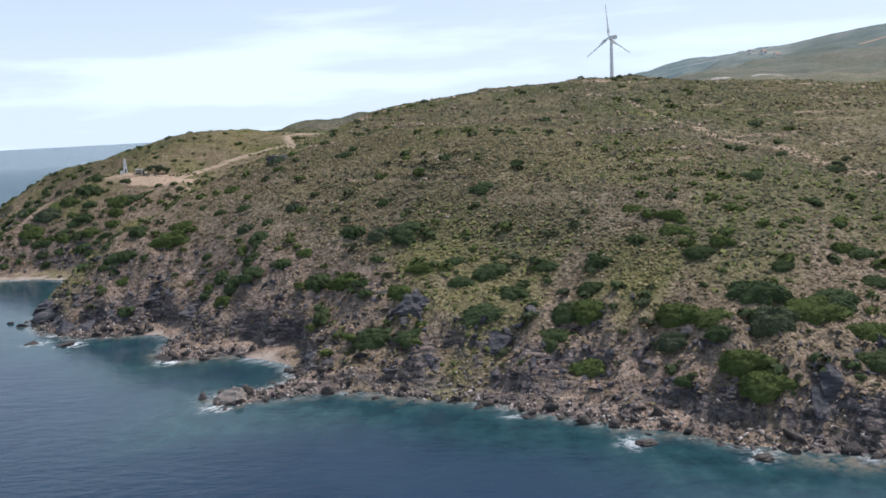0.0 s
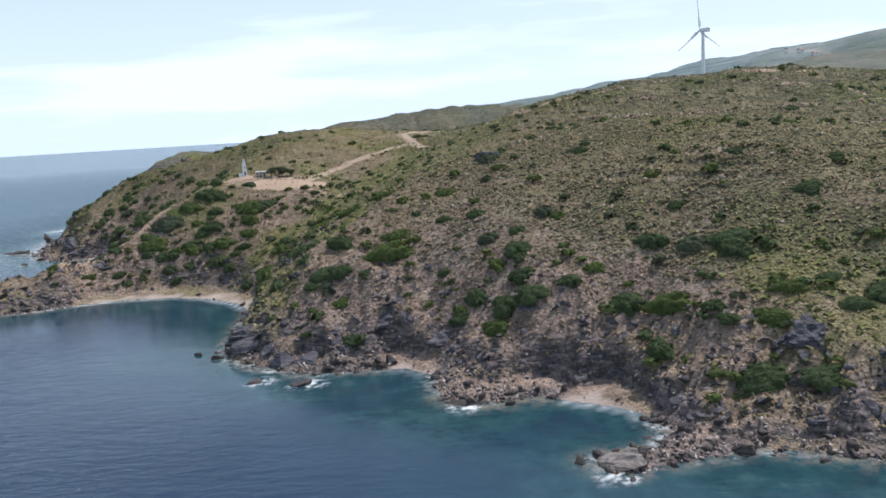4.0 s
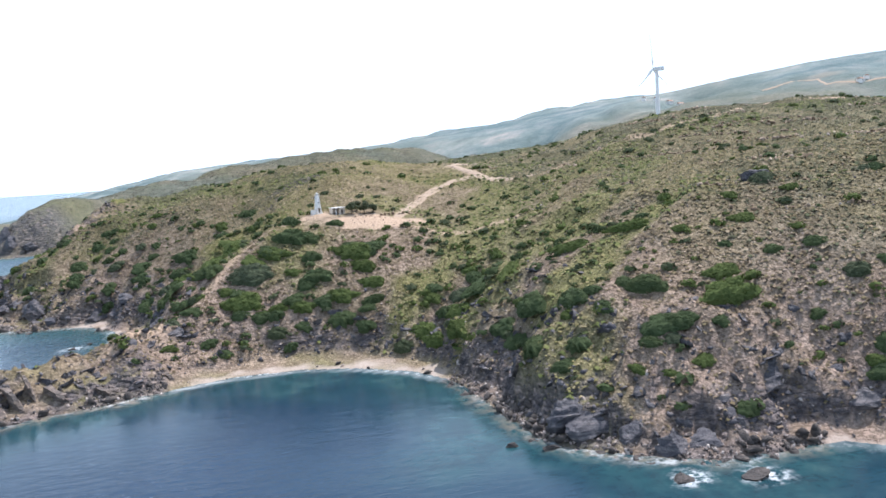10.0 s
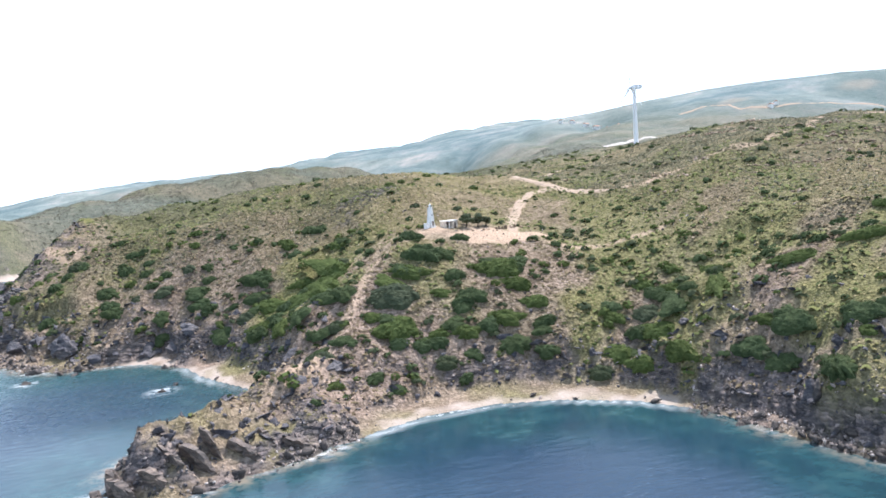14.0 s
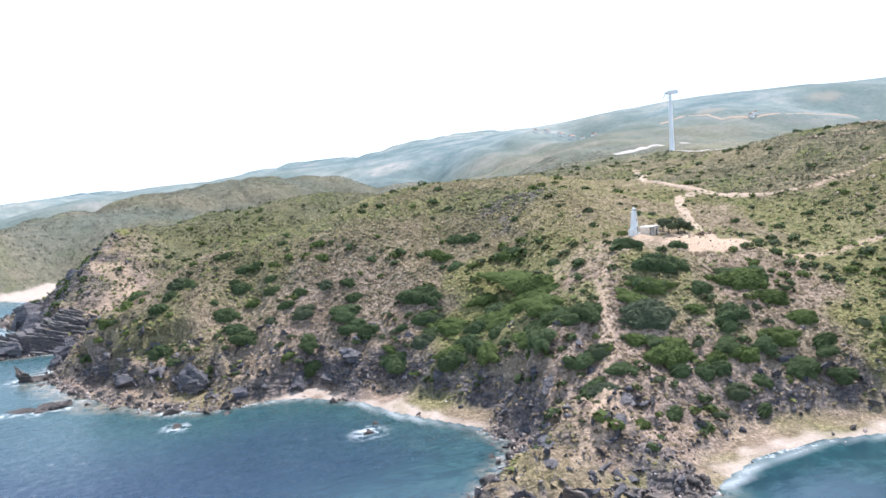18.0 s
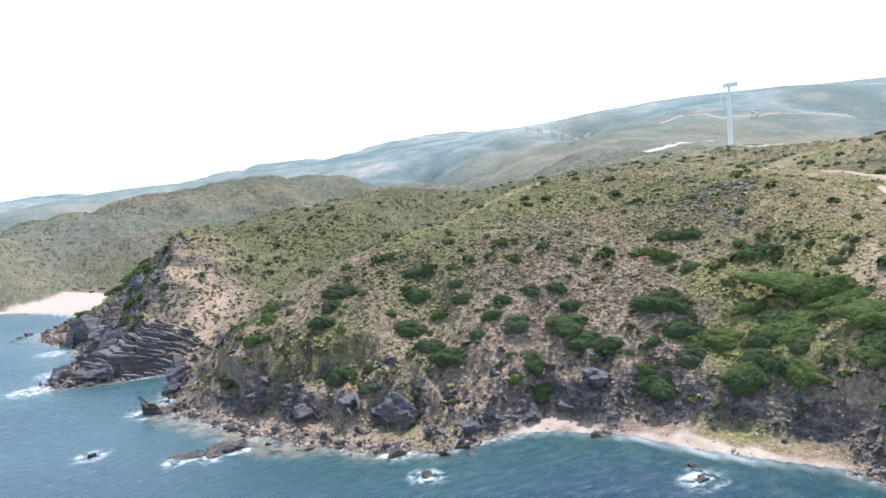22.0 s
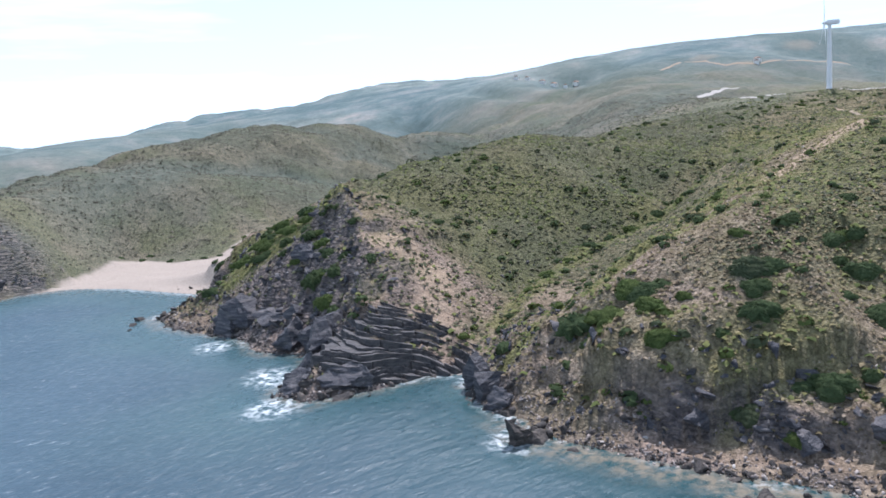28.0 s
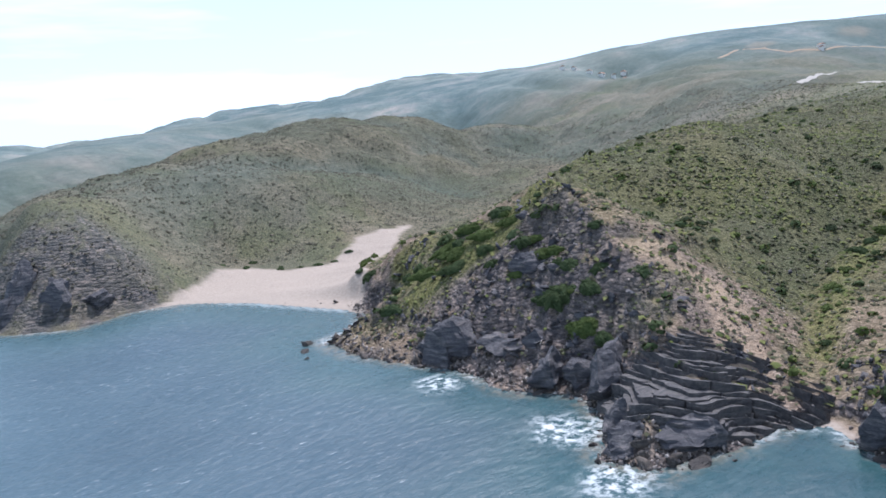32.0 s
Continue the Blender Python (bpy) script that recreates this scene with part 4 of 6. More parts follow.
def rock_material(name, tones, turn=(24, -18, 0), stretch=(0.35, 0.35, 2.2)):
    m, n, l, p = material(name)
    pos = n.new("ShaderNodeNewGeometry").outputs["Position"]
    beds = n.new("ShaderNodeMapping")
    beds.inputs["Rotation"].default_value, beds.inputs["Scale"].default_value = tuple(radians(a) for a in turn), stretch
    l.new(pos, beds.inputs["Vector"])
    v = noise_node(n, l, 1.6, 8, 0.7, beds.outputs[0])
    w = noise_node(n, l, 0.5, 6, 0.7, pos)
    c = ramp(n, l, v, (0.30, tones[0]), (0.47, tones[1]), (0.60, tones[2]), (0.75, tones[3]))
    c = mix(n, l, 0.5, c, ramp(n, l, w, (0.3, (0.5, 0.5, 0.5)), (0.7, (1, 1, 1))), "MULTIPLY")
    l.new(c, p.inputs["Base Color"])
    p.inputs["Roughness"].default_value = 0.85
    bump(n, l, p, maths(n, l, "ADD", v, maths(n, l, "MULTIPLY", w, 0.5)), 0.8, 0.5)
    return m


LEAF_DARK = leaf_material("lentisk_leaves", (0.046, 0.068, 0.034), (0.120, 0.162, 0.074))
LEAF_BRIGHT = leaf_material("fresh_leaves", (0.060, 0.086, 0.028), (0.160, 0.204, 0.068))
LEAF_GREY = leaf_material("juniper_leaves", (0.050, 0.066, 0.040), (0.135, 0.158, 0.095))
BARK = plain("bark", (0.12, 0.09, 0.06), 0.95)
SCRUB = scatter_material("dry_scrub", (0.0, (0.090, 0.070, 0.048)), (0.3, (0.185, 0.138, 0.092)), (0.5, (0.160, 0.136, 0.072)), (0.7, (0.215, 0.168, 0.106)), (0.88, (0.265, 0.202, 0.142)), (1.0, (0.35, 0.278, 0.212)),
                         lush=((0.0, (0.098, 0.098, 0.040)), (0.35, (0.205, 0.186, 0.074)), (0.6, (0.170, 0.180, 0.062)), (0.85, (0.290, 0.252, 0.108)), (1.0, (0.37, 0.31, 0.165))))
DISTANT_SCRUB = scatter_material("distant_scrub", (0.0, (0.058, 0.064, 0.038)), (0.4, (0.108, 0.104, 0.066)), (0.75, (0.088, 0.102, 0.054)), (1.0, (0.17, 0.148, 0.102)))
HILL_SCRUB = scatter_material("hillside_scrub", (0.0, (0.062, 0.064, 0.048)), (0.4, (0.112, 0.102, 0.078)), (0.75, (0.088, 0.098, 0.064)), (1.0, (0.165, 0.142, 0.112)))
GREEN_SCRUB = scatter_material("green_scrub", (0.0, (0.065, 0.082, 0.028)), (0.5, (0.12, 0.14, 0.048)), (1.0, (0.20, 0.205, 0.078)))
STONES = scatter_material("shore_stones", (0.0, (0.05, 0.048, 0.052)), (0.3, (0.13, 0.118, 0.116)), (0.6, (0.27, 0.225, 0.20)), (0.9, (0.43, 0.36, 0.315)), (1.0, (0.56, 0.50, 0.45)))
SHINGLE = scatter_material("shingle", (0.0, (0.07, 0.066, 0.068)), (0.25, (0.20, 0.175, 0.165)), (0.55, (0.33, 0.275, 0.245)), (0.85, (0.48, 0.405, 0.36)), (1.0, (0.62, 0.56, 0.51)))
SLATE = rock_material("slate", [(0.036, 0.036, 0.046), (0.080, 0.078, 0.089), (0.155, 0.142, 0.142), (0.33, 0.28, 0.25)])
SLAB = rock_material("bedded_slate", [(0.050, 0.049, 0.055), (0.098, 0.092, 0.094), (0.155, 0.141, 0.134), (0.28, 0.242, 0.215)], (0, 0, 35), (0.5, 1.6, 1.6))
SPIT_ROCK = rock_material("rusty_slate", [(0.055, 0.048, 0.046), (0.13, 0.108, 0.094), (0.25, 0.195, 0.155), (0.44, 0.35, 0.28)], (50, -30, 20), (0.5, 0.5, 1.8))
WET_ROCK = rock_material("wet_rock", [(0.025, 0.022, 0.022), (0.06, 0.052, 0.048), (0.12, 0.10, 0.085), (0.26, 0.21, 0.17)])
PALE_ROCK = rock_material("pale_rock", [(0.14, 0.12, 0.11), (0.26, 0.22, 0.19), (0.36, 0.31, 0.27), (0.5, 0.45, 0.4)])
RUBBLE = rock_material("rubble", [(0.16, 0.11, 0.07), (0.28, 0.20, 0.13), (0.38, 0.28, 0.19), (0.5, 0.4, 0.29)])
DIRT = plain("dirt_track", (0.37, 0.28, 0.20), 0.95, vary=0.18, size=1.4)
GRAVEL = plain("pale_gravel", (0.46, 0.42, 0.375), 0.95, vary=0.12, size=2.0)
GLASS = plain("lantern_glass", (0.08, 0.10, 0.11), 0.1, vary=0.05)
LANTERN = plain("salt_dulled_glass", (0.46, 0.49, 0.51), 0.25, vary=0.08)
WORN_WALL = plain("worn_plaster", (0.66, 0.58, 0.49), 0.9, vary=0.3)
DARK_WOOD = plain("weathered_wood", (0.10, 0.07, 0.05), 0.9)

rng = np.random.default_rng(7)


def ico(level):
    bm = bmesh.new()
    bmesh.ops.create_icosphere(bm, subdivisions=level, radius=1.0)
    v = np.array([p.co[:] for p in bm.verts])
    f = np.array([[q.index for q in p.verts] for p in bm.faces])
    bm.free()
    return v, f


def many(name, template, places, scales, turns, jitter, mat, tilt=0.0, lush=None):
    """One mesh of many scattered pieces: template verts and faces, places, (n, 3) scales, turns about z."""
    tv, tf = template
    n, k = len(places), len(tv)
    v = tv[None] * (1 + jitter * rng.standard_normal((n, k, 1))) * scales[:, None, :]
    if tilt:
        a, b = rng.normal(0, tilt, (n, 1)), rng.normal(0, tilt, (n, 1))
        y, z = v[..., 1] * np.cos(a) - v[..., 2] * np.sin(a), v[..., 1] * np.sin(a) + v[..., 2] * np.cos(a)
        v = np.stack([v[..., 0] * np.cos(b) + z * np.sin(b), y, z * np.cos(b) - v[..., 0] * np.sin(b)], -1)
    c, s = np.cos(turns)[:, None], np.sin(turns)[:, None]
    v = np.stack([v[..., 0] * c - v[..., 1] * s, v[..., 0] * s + v[..., 1] * c, v[..., 2]], -1) + places[:, None, :]
    f = (tf[None] + (np.arange(n) * k)[:, None, None]).reshape(-1, tf.shape[1])
    me = bpy.data.meshes.new(name)
    me.vertices.add(n * k)
    me.vertices.foreach_set("co", v.astype(np.float32).ravel())
    me.loops.add(f.size)
    me.loops.foreach_set("vertex_index", f.ravel().astype(np.int32))
    me.polygons.add(len(f))
    me.polygons.foreach_set("loop_start", np.arange(0, f.size, f.shape[1], dtype=np.int32))
    me.update(calc_edges=True)
    me.validate()
    if lush is not None:
        me.attributes.new("lush", "FLOAT", "POINT").data.foreach_set("value", np.repeat(lush, k).astype(np.float32))
    me.materials.append(mat)
    return new(name, me)


def on_ground(values, x, y):
    """A value of the ground sheet under points."""
    i, j = np.clip(np.searchsorted(land_y, y), 0, len(land_y) - 1), np.clip(np.searchsorted(land_x, x), 0, len(land_x) - 1)
    return values.reshape(len(land_y), len(land_x))[i, j]


# ---- shrubs ----
def shrub(seed, leaves):
    """A wind-combed maquis shrub of unit radius: a low uneven cushion set with leaf sprays, and a few stems."""
    r = np.random.default_rng(seed)
    rings, spokes = 10, 28
    waves = [(int(k), r.random() * 6.28, 0.2 / k ** 0.6) for k in r.integers(2, 11, 7)]
    lumps = [(r.uniform(-0.7, 0.7), r.uniform(-0.7, 0.7), r.uniform(0.15, 0.32), r.uniform(0.12, 0.34)) for _ in range(12)]
    lumps += [(r.uniform(-0.85, 0.85), r.uniform(-0.85, 0.85), r.uniform(0.06, 0.13), r.uniform(0.08, 0.24)) for _ in range(46)]

    def top(q, a):
        rim = 0.92 + sum(m * math.sin(k * a + s) for k, s, m in waves)
        x, y = q * rim * math.cos(a), q * rim * math.sin(a)
        z = 0.66 * (1 - q ** 3.6) ** 0.62 + sum(h * math.exp(-((x - lx) ** 2 + (y - ly) ** 2) / w ** 2) for lx, ly, w, h in lumps) * (1 - q ** 4)
        return Vector((x, y, z - 0.25 * (q >= 1)))

    verts = [tuple(top(0, 0))] + [tuple(top((i + 1) / rings, 2 * math.pi * j / spokes) * (1 + 0.03 * r.standard_normal())) for i in range(rings) for j in range(spokes)]
    faces = [(0, 1 + j, 1 + (j + 1) % spokes) for j in range(spokes)]
    for i in range(rings - 1):
        for j in range(spokes):
            o, w = 1 + i * spokes, (j + 1) % spokes
            faces.append((o + j, o + spokes + j, o + spokes + w, o + w))
    for _ in range(620):
        q, a = math.sqrt(r.random()) * 0.99, r.random() * 6.28
        c = top(q, a)
        d = (top(min(q + 0.04, 0.999), a) - c).cross(top(q, a + 0.06) - c)
        d = d.normalized() if d.length > 1e-9 and d.z > 0 else Vector((0, 0, 1))
        d = (d + 0.34 * Vector(r.standard_normal(3))).normalized()
        u = d.cross(Vector(r.standard_normal(3))).normalized()
        w, s = d.cross(u), r.uniform(0.03, 0.085)
        c = c + d * r.uniform(0.0, 0.11)
        o = len(verts)
        verts += [tuple(c - u * s), tuple(c - w * s * 0.8), tuple(c + u * s), tuple(c + w * s * 1.5)]
        faces.append((o, o + 1, o + 2, o + 3))
    ob = link_mesh("shrub", verts, faces, leaves)
    bm = bmesh.new()
    for k in range(4):
        a = k * 1.6 + seed
        m = Matrix.Translation((0.15 * math.cos(a), 0.15 * math.sin(a), 0.0)) @ Euler((0.5 * math.sin(a), 0.5 * math.cos(a), 0)).to_matrix().to_4x4()
        bmesh.ops.create_cone(bm, cap_ends=True, segments=6, radius1=0.05, radius2=0.025, depth=0.7, matrix=m)
    part("stem", bm, BARK, ob)
    return ob


SHRUBS_EAST = [(9, 207, 2.7), (-25, 207, 3.0), (-18, 202, 2.6), (-11, 199, 3.6), (-11, 196, 2.8), (-38, 205, 1.8), (-53, 210, 2.8), (-52, 203, 2.7), (-44, 203, 2.1), (-34, 196, 3.2), (-26, 191, 3.5), (-21, 181, 1.9), (-12, 176, 2.8), (-7, 181, 2.4), (1, 182, 2.1), (9, 176, 3.2), (2, 174, 2.5), (6, 163, 4.2), (19, 154, 3.4), (25, 147, 3.1), (28, 157, 3.5), (24, 159, 3.3), (13, 167, 2.7), (21, 173, 2.3), (32, 169, 2.3), (29, 163, 2.4), (41, 172, 2.0), (50, 177, 2.6), (49, 171, 2.8), (43, 184, 2.2), (51, 161, 2.5), (56, 162, 2.0)]
SHRUBS_EAST_B = [(43, 147, 4.0), (40, 143, 2.8), (48, 143, 3.3), (48, 138, 2.4), (58, 147, 4.6), (57, 139, 3.9), (65, 141, 4.6), (70, 143, 4.1), (49, 130, 3.6), (51, 126, 3.7), (80, 147, 2.4), (73, 134, 3.4), (71, 128, 3.3), (82, 156, 2.3), (79, 158, 2.0), (40, 134, 1.5), (-18, 167, 3.7), (-9, 163, 3.0), (-31, 182, 3.0), (-20, 177, 1.8), (99, 204, 1.9), (75, 195, 2.4), (65, 153, 1.9), (-57, 206, 3.4)]
SHRUBS_BRAE = [(19, 216, 2.2), (-17, 215, 2.2), (-42, 227, 2.3), (-59, 228, 2.7), (-61, 237, 2.5), (-69, 240, 2.1), (20, 240, 2.1), (34, 269, 2.3), (0, 225, 2.2), (-33, 253, 2.2), (92, 219, 1.7), (104, 269, 2.9), (-55, 261, 3.4), (-65, 260, 2.2), (-68, 251, 2.7), (-63, 215, 3.5), (-67, 213, 2.9), (-60, 203, 3.4), (-45, 230, 2.6), (-52, 227, 2.3), (-53, 254, 2.0), (-31, 252, 2.1), (-67, 215, 2.1), (-70, 226, 1.7), (-53, 219, 3.7), (-58, 219, 3.0), (-53, 216, 2.4)]
SHRUBS_GULLY = [(-120, 298, 4.6), (-112, 309, 3.6), (-109, 306, 2.9), (-123, 313, 2.9), (-115, 255, 2.5), (-113, 241, 2.9), (-117, 239, 3.2), (-117, 273, 4.1), (-112, 267, 4.7), (-108, 254, 4.4), (-105, 251, 2.5), (-106, 243, 1.9), (-96, 244, 4.2), (-83, 235, 5.4), (-81, 240, 3.7), (-100, 233, 3.4), (-96, 232, 3.2), (-99, 230, 1.8), (-103, 231, 2.2), (-95, 226, 2.2), (-89, 229, 1.8), (-107, 229, 1.8), (-102, 226, 1.5), (-92, 218, 2.7), (-80, 257, 2.1), (-76, 246, 1.5), (-79, 223, 1.1), (-124, 310, 2.9), (-112, 314, 3.0), (-124, 286, 4.0), (-117, 265, 3.4), (-112, 274, 2.6)]
SHRUBS_GULLY_B = [(-118, 251, 4.1), (-111, 251, 2.1), (-106, 245, 2.3), (-99, 248, 2.4)]
SHRUBS_BROW = [(-154, 347, 4.4), (-164, 344, 4.7), (-140, 338, 5.7), (-133, 340, 2.9), (-138, 324, 3.7), (-147, 323, 4.0), (-152, 323, 3.0), (-156, 329, 2.8), (-160, 326, 3.4), (-159, 319, 2.7), (-148, 317, 4.0), (-139, 318, 3.3), (-143, 311, 2.9), (-130, 303, 5.0), (-128, 295, 3.3), (-135, 301, 3.1), (-159, 335, 2.4), (-139, 331, 4.0), (-158, 323, 3.2), (-141, 316, 2.6), (-163, 315, 2.2), (-158, 348, 5.1), (-157, 358, 3.6), (-143, 355, 2.6), (-136, 338, 4.0), (-153, 339, 3.0), (-153, 331, 4.6)]
SHRUBS_SPUR = [(-171, 338, 6.8), (-174, 329, 5.2), (-170, 324, 3.1), (-166, 319, 3.0), (-175, 325, 2.7), (-194, 317, 2.0), (-184, 319, 2.7), (-184, 353, 4.2), (-187, 336, 3.2), (-166, 323, 2.6), (-180, 315, 2.2), (-188, 328, 3.1), (-193, 368, 4.7), (-189, 354, 4.7), (-178, 334, 2.6), (-165, 325, 2.5), (-194, 327, 3.7), (-197, 329, 2.8), (-182, 345, 4.1), (-193, 347, 4.0), (-175, 373, 6.2), (-187, 371, 4.0), (-193, 373, 3.4)]
SHRUBS_KNOLL = [(-178, 418, 3.3), (-167, 414, 3.2), (-195, 390, 3.5), (-169, 419, 3.7), (-198, 377, 4.2), (-198, 390, 4.0), (-178, 405, 2.7), (-182, 379, 5.6), (-187, 379, 4.4), (-192, 378, 3.8), (-191, 402, 5.7), (-178, 413, 3.2), (-165, 394, 2.8), (-166, 376, 2.3), (-192, 394, 2.9), (-193, 429, 1.7), (-194, 396, 4.1), (-191, 388, 4.8), (-167, 396, 3.4), (-161, 436, 1.6), (-154, 423, 1.6)]
SHRUBS_WEST_FOOT = [(-221, 416, 4.3), (-208, 410, 4.6), (-233, 428, 4.5), (-205, 393, 4.1), (-218, 423, 3.7), (-233, 442, 2.6), (-206, 405, 3.2), (-221, 428, 2.5), (-216, 430, 2.2), (-209, 428, 2.8), (-203, 425, 2.8), (-205, 439, 2.3), (-234, 435, 3.4), (-235, 444, 3.6), (-226, 441, 2.3), (-253, 444, 3.8), (-250, 430, 3.0), (-220, 443, 2.0), (-243, 429, 1.7), (-221, 439, 2.7), (-226, 427, 2.0), (-204, 419, 2.6), (-221, 412, 2.9), (-205, 396, 2.2), (-200, 398, 2.0), (-252, 433, 1.9), (-247, 440, 1.9)]
SHRUBS_WEST_BROW = [(-227, 450, 3.6), (-224, 457, 2.7), (-241, 462, 3.7), (-243, 464, 3.8), (-250, 458, 3.7), (-262, 453, 3.0), (-263, 445, 2.2), (-221, 456, 2.4), (-227, 464, 2.5), (-220, 454, 2.4), (-246, 461, 2.7), (-236, 470, 2.0), (-228, 454, 1.9), (-217, 448, 1.9), (-203, 446, 2.3), (-263, 470, 3.0), (-256, 477, 3.1), (-252, 472, 1.8), (-210, 460, 2.1), (-236, 449, 1.8), (-262, 455, 2.3), (-255, 448, 2.1), (-256, 462, 1.5)]
SHRUBS_POINT = [(-252, 484, 3.7), (-258, 485, 4.1), (-260, 493, 4.6), (-252, 480, 4.4), (-260, 513, 3.1), (-265, 485, 1.6), (-265, 583, 4.9), (-270, 572, 4.1), (-253, 606, 3.3), (-254, 619, 3.0), (-271, 566, 2.7), (-264, 575, 3.4), (-260, 584, 2.7), (-247, 634, 4.3), (-248, 642, 3.4), (-242, 624, 3.6), (-273, 638, 3.5), (-249, 682, 4.2), (-256, 592, 2.5), (-259, 565, 2.5), (-251, 583, 1.9), (-259, 611, 2.4), (-255, 647, 3.1), (-251, 610, 2.7)]
SHRUBS = [(x, y, 1.22 * r) for x, y, r in SHRUBS_EAST + SHRUBS_EAST_B] + SHRUBS_BRAE + SHRUBS_GULLY + SHRUBS_GULLY_B + SHRUBS_BROW + SHRUBS_SPUR + SHRUBS_KNOLL + SHRUBS_WEST_FOOT + SHRUBS_WEST_BROW + SHRUBS_POINT
kinds = [(shrub(11, LEAF_DARK), "low dark green lentisk shrub on the slope"), (shrub(12, LEAF_DARK), "low dark green lentisk shrub on the slope"),
         (shrub(13, LEAF_DARK), "rounded dark green maquis shrub among scrub"), (shrub(14, LEAF_BRIGHT), "fresh bright green cushion shrub"),
         (shrub(15, LEAF_BRIGHT), "fresh bright green cushion shrub"), (shrub(16, LEAF_GREY), "dull grey-green juniper shrub among stones")]
for ob, text in kinds:
    tagged(ob, text, "shrub", "maquis shrubs on the slopes")
pick = random.Random(3)
SHRUBS += [(-72, 276, 2.2), (-79, 281, 2.6), (-85, 286, 2.4), (-90, 291, 3.0), (-96, 297, 3.4), (-101, 301, 2.8), (-106, 305, 3.6), (-112, 304, 3.2), (-117, 306, 4.0), (-122, 303, 3.4), (-127, 300, 3.0), (-104, 296, 2.4), (-110, 299, 2.6), (-95, 288, 2.0), (-88, 280, 2.2), (-80, 273, 1.8), (-104, 312, 2.6), (-98, 308, 2.0)]
SHRUBS += [(-236, 535, 1.6), (-222, 541, 2.0), (-210, 545, 2.4), (-198, 547, 2.0), (-184, 550, 2.6), (-172, 551, 2.2), (-158, 553, 3.0), (-150, 550, 2.4), (-141, 554, 3.2), (-132, 551, 2.6), (-120, 556, 2.8), (-108, 557, 2.2)]
SHRUBS += [(-236, 768, 2.2), (-229, 763, 1.6), (-222, 760, 2.6), (-214, 759, 1.8), (-233, 773, 1.4), (-204, 762, 2.0), (-243, 786, 2.4), (-228, 716, 2.6), (-221, 724, 3.0), (-212, 731, 2.4), (-247, 691, 2.2), (-250, 795, 2.6), (-236, 793, 2.2)]
SHRUBS += [(-251, 603, 2.4), (-256, 596, 2.8), (-259, 588, 2.2), (-262, 600, 2.0), (-247, 606, 2.2), (-265, 590, 1.8), (-260, 575, 2.6), (-264, 580, 2.0), (-243, 622, 2.0), (-252, 632, 2.2), (-258, 640, 2.6), (-262, 650, 2.2), (-270, 640, 1.6), (-256, 652, 2.4)]
SX, SY = np.array([s[0] for s in SHRUBS], float), np.array([s[1] for s in SHRUBS], float)
heights = ground(SX, SY)[0]
lean_x = (ground(SX + 2, SY, False)[0] - ground(SX - 2, SY, False)[0]) / 4
lean_y = (ground(SX, SY + 2, False)[0] - ground(SX, SY - 2, False)[0]) / 4
first = {}
for (bx, by, br), bz, gx1, gy1 in zip(SHRUBS, heights, lean_x, lean_y):
    k = pick.choices(range(6), (4, 4, 4, 3, 3, 1.5))[0]
    br = br * 0.94
    tall = br * pick.uniform(0.28, 0.46)
    up = Vector((-0.75 * max(-1, min(1, gx1)), -0.75 * max(-1, min(1, gy1)), 1.0)).normalized()
    m = Matrix.Translation((bx, by, bz + 0.06 * tall)) @ Vector((0, 0, 1)).rotation_difference(up).to_matrix().to_4x4() @ pose(0, 0, 0, 0, 0, math.degrees(math.atan2(gy1, gx1)) + 90 + 180 * pick.randrange(2) + pick.uniform(-22, 22)) @ Matrix.Diagonal((br * 1.2, br * pick.uniform(0.66, 0.88), tall, 1))
    if k in first:
        copy_thing(kinds[k][0], m)
    else:
        first[k] = m
# shrubs combed flat by the wind along the flank of the spur: ends and half width
COMBED = [(-264, 640, -258, 634, 2.6, 3), (-258, 633, -252, 627, 2.8, 4), (-252, 627, -247, 620, 2.6, 3), (-247, 620, -243, 613, 2.4, 4), (-262, 630, -255, 622, 2.2, 0), (-256, 640, -249, 633, 2.4, 4), (-250, 634, -245, 628, 2.2, 3),
          (-176, 391, -171, 366, 4.2, 3), (-197, 407, -186, 402, 2.6, 0), (-190, 378, -177, 369, 3.0, 4), (-186, 366, -179, 354, 3.0, 3), (-189, 352, -180, 344, 2.4, 1), (-193, 358, -186, 348, 2.6, 4),
          (-194, 338, -188, 335, 2.2, 0), (-198, 330, -189, 330, 2.2, 2), (-207, 395, -202, 388, 2.2, 0), (-200, 381, -193, 376, 2.4, 4), (-184, 390, -178, 385, 2.6, 3), (-212, 420, -203, 412, 2.8, 1), (-172, 348, -167, 336, 3.4, 4),
          (-177, 334, -171, 328, 2.6, 2), (-168, 348, -161, 342, 2.6, 0), (-191, 382, -184, 379, 2.2, 1), (-146, 343, -132, 338, 3.0, 0), (-181, 372, -173, 362, 2.6, 4), (-187, 361, -183, 352, 2.0, 2), (-118, 296, -110, 303, 3.0, 1), (-112, 288, -103, 296, 2.6, 3), (-100, 283, -92, 276, 2.4, 4), (-90, 272, -80, 268, 2.2, 3)]
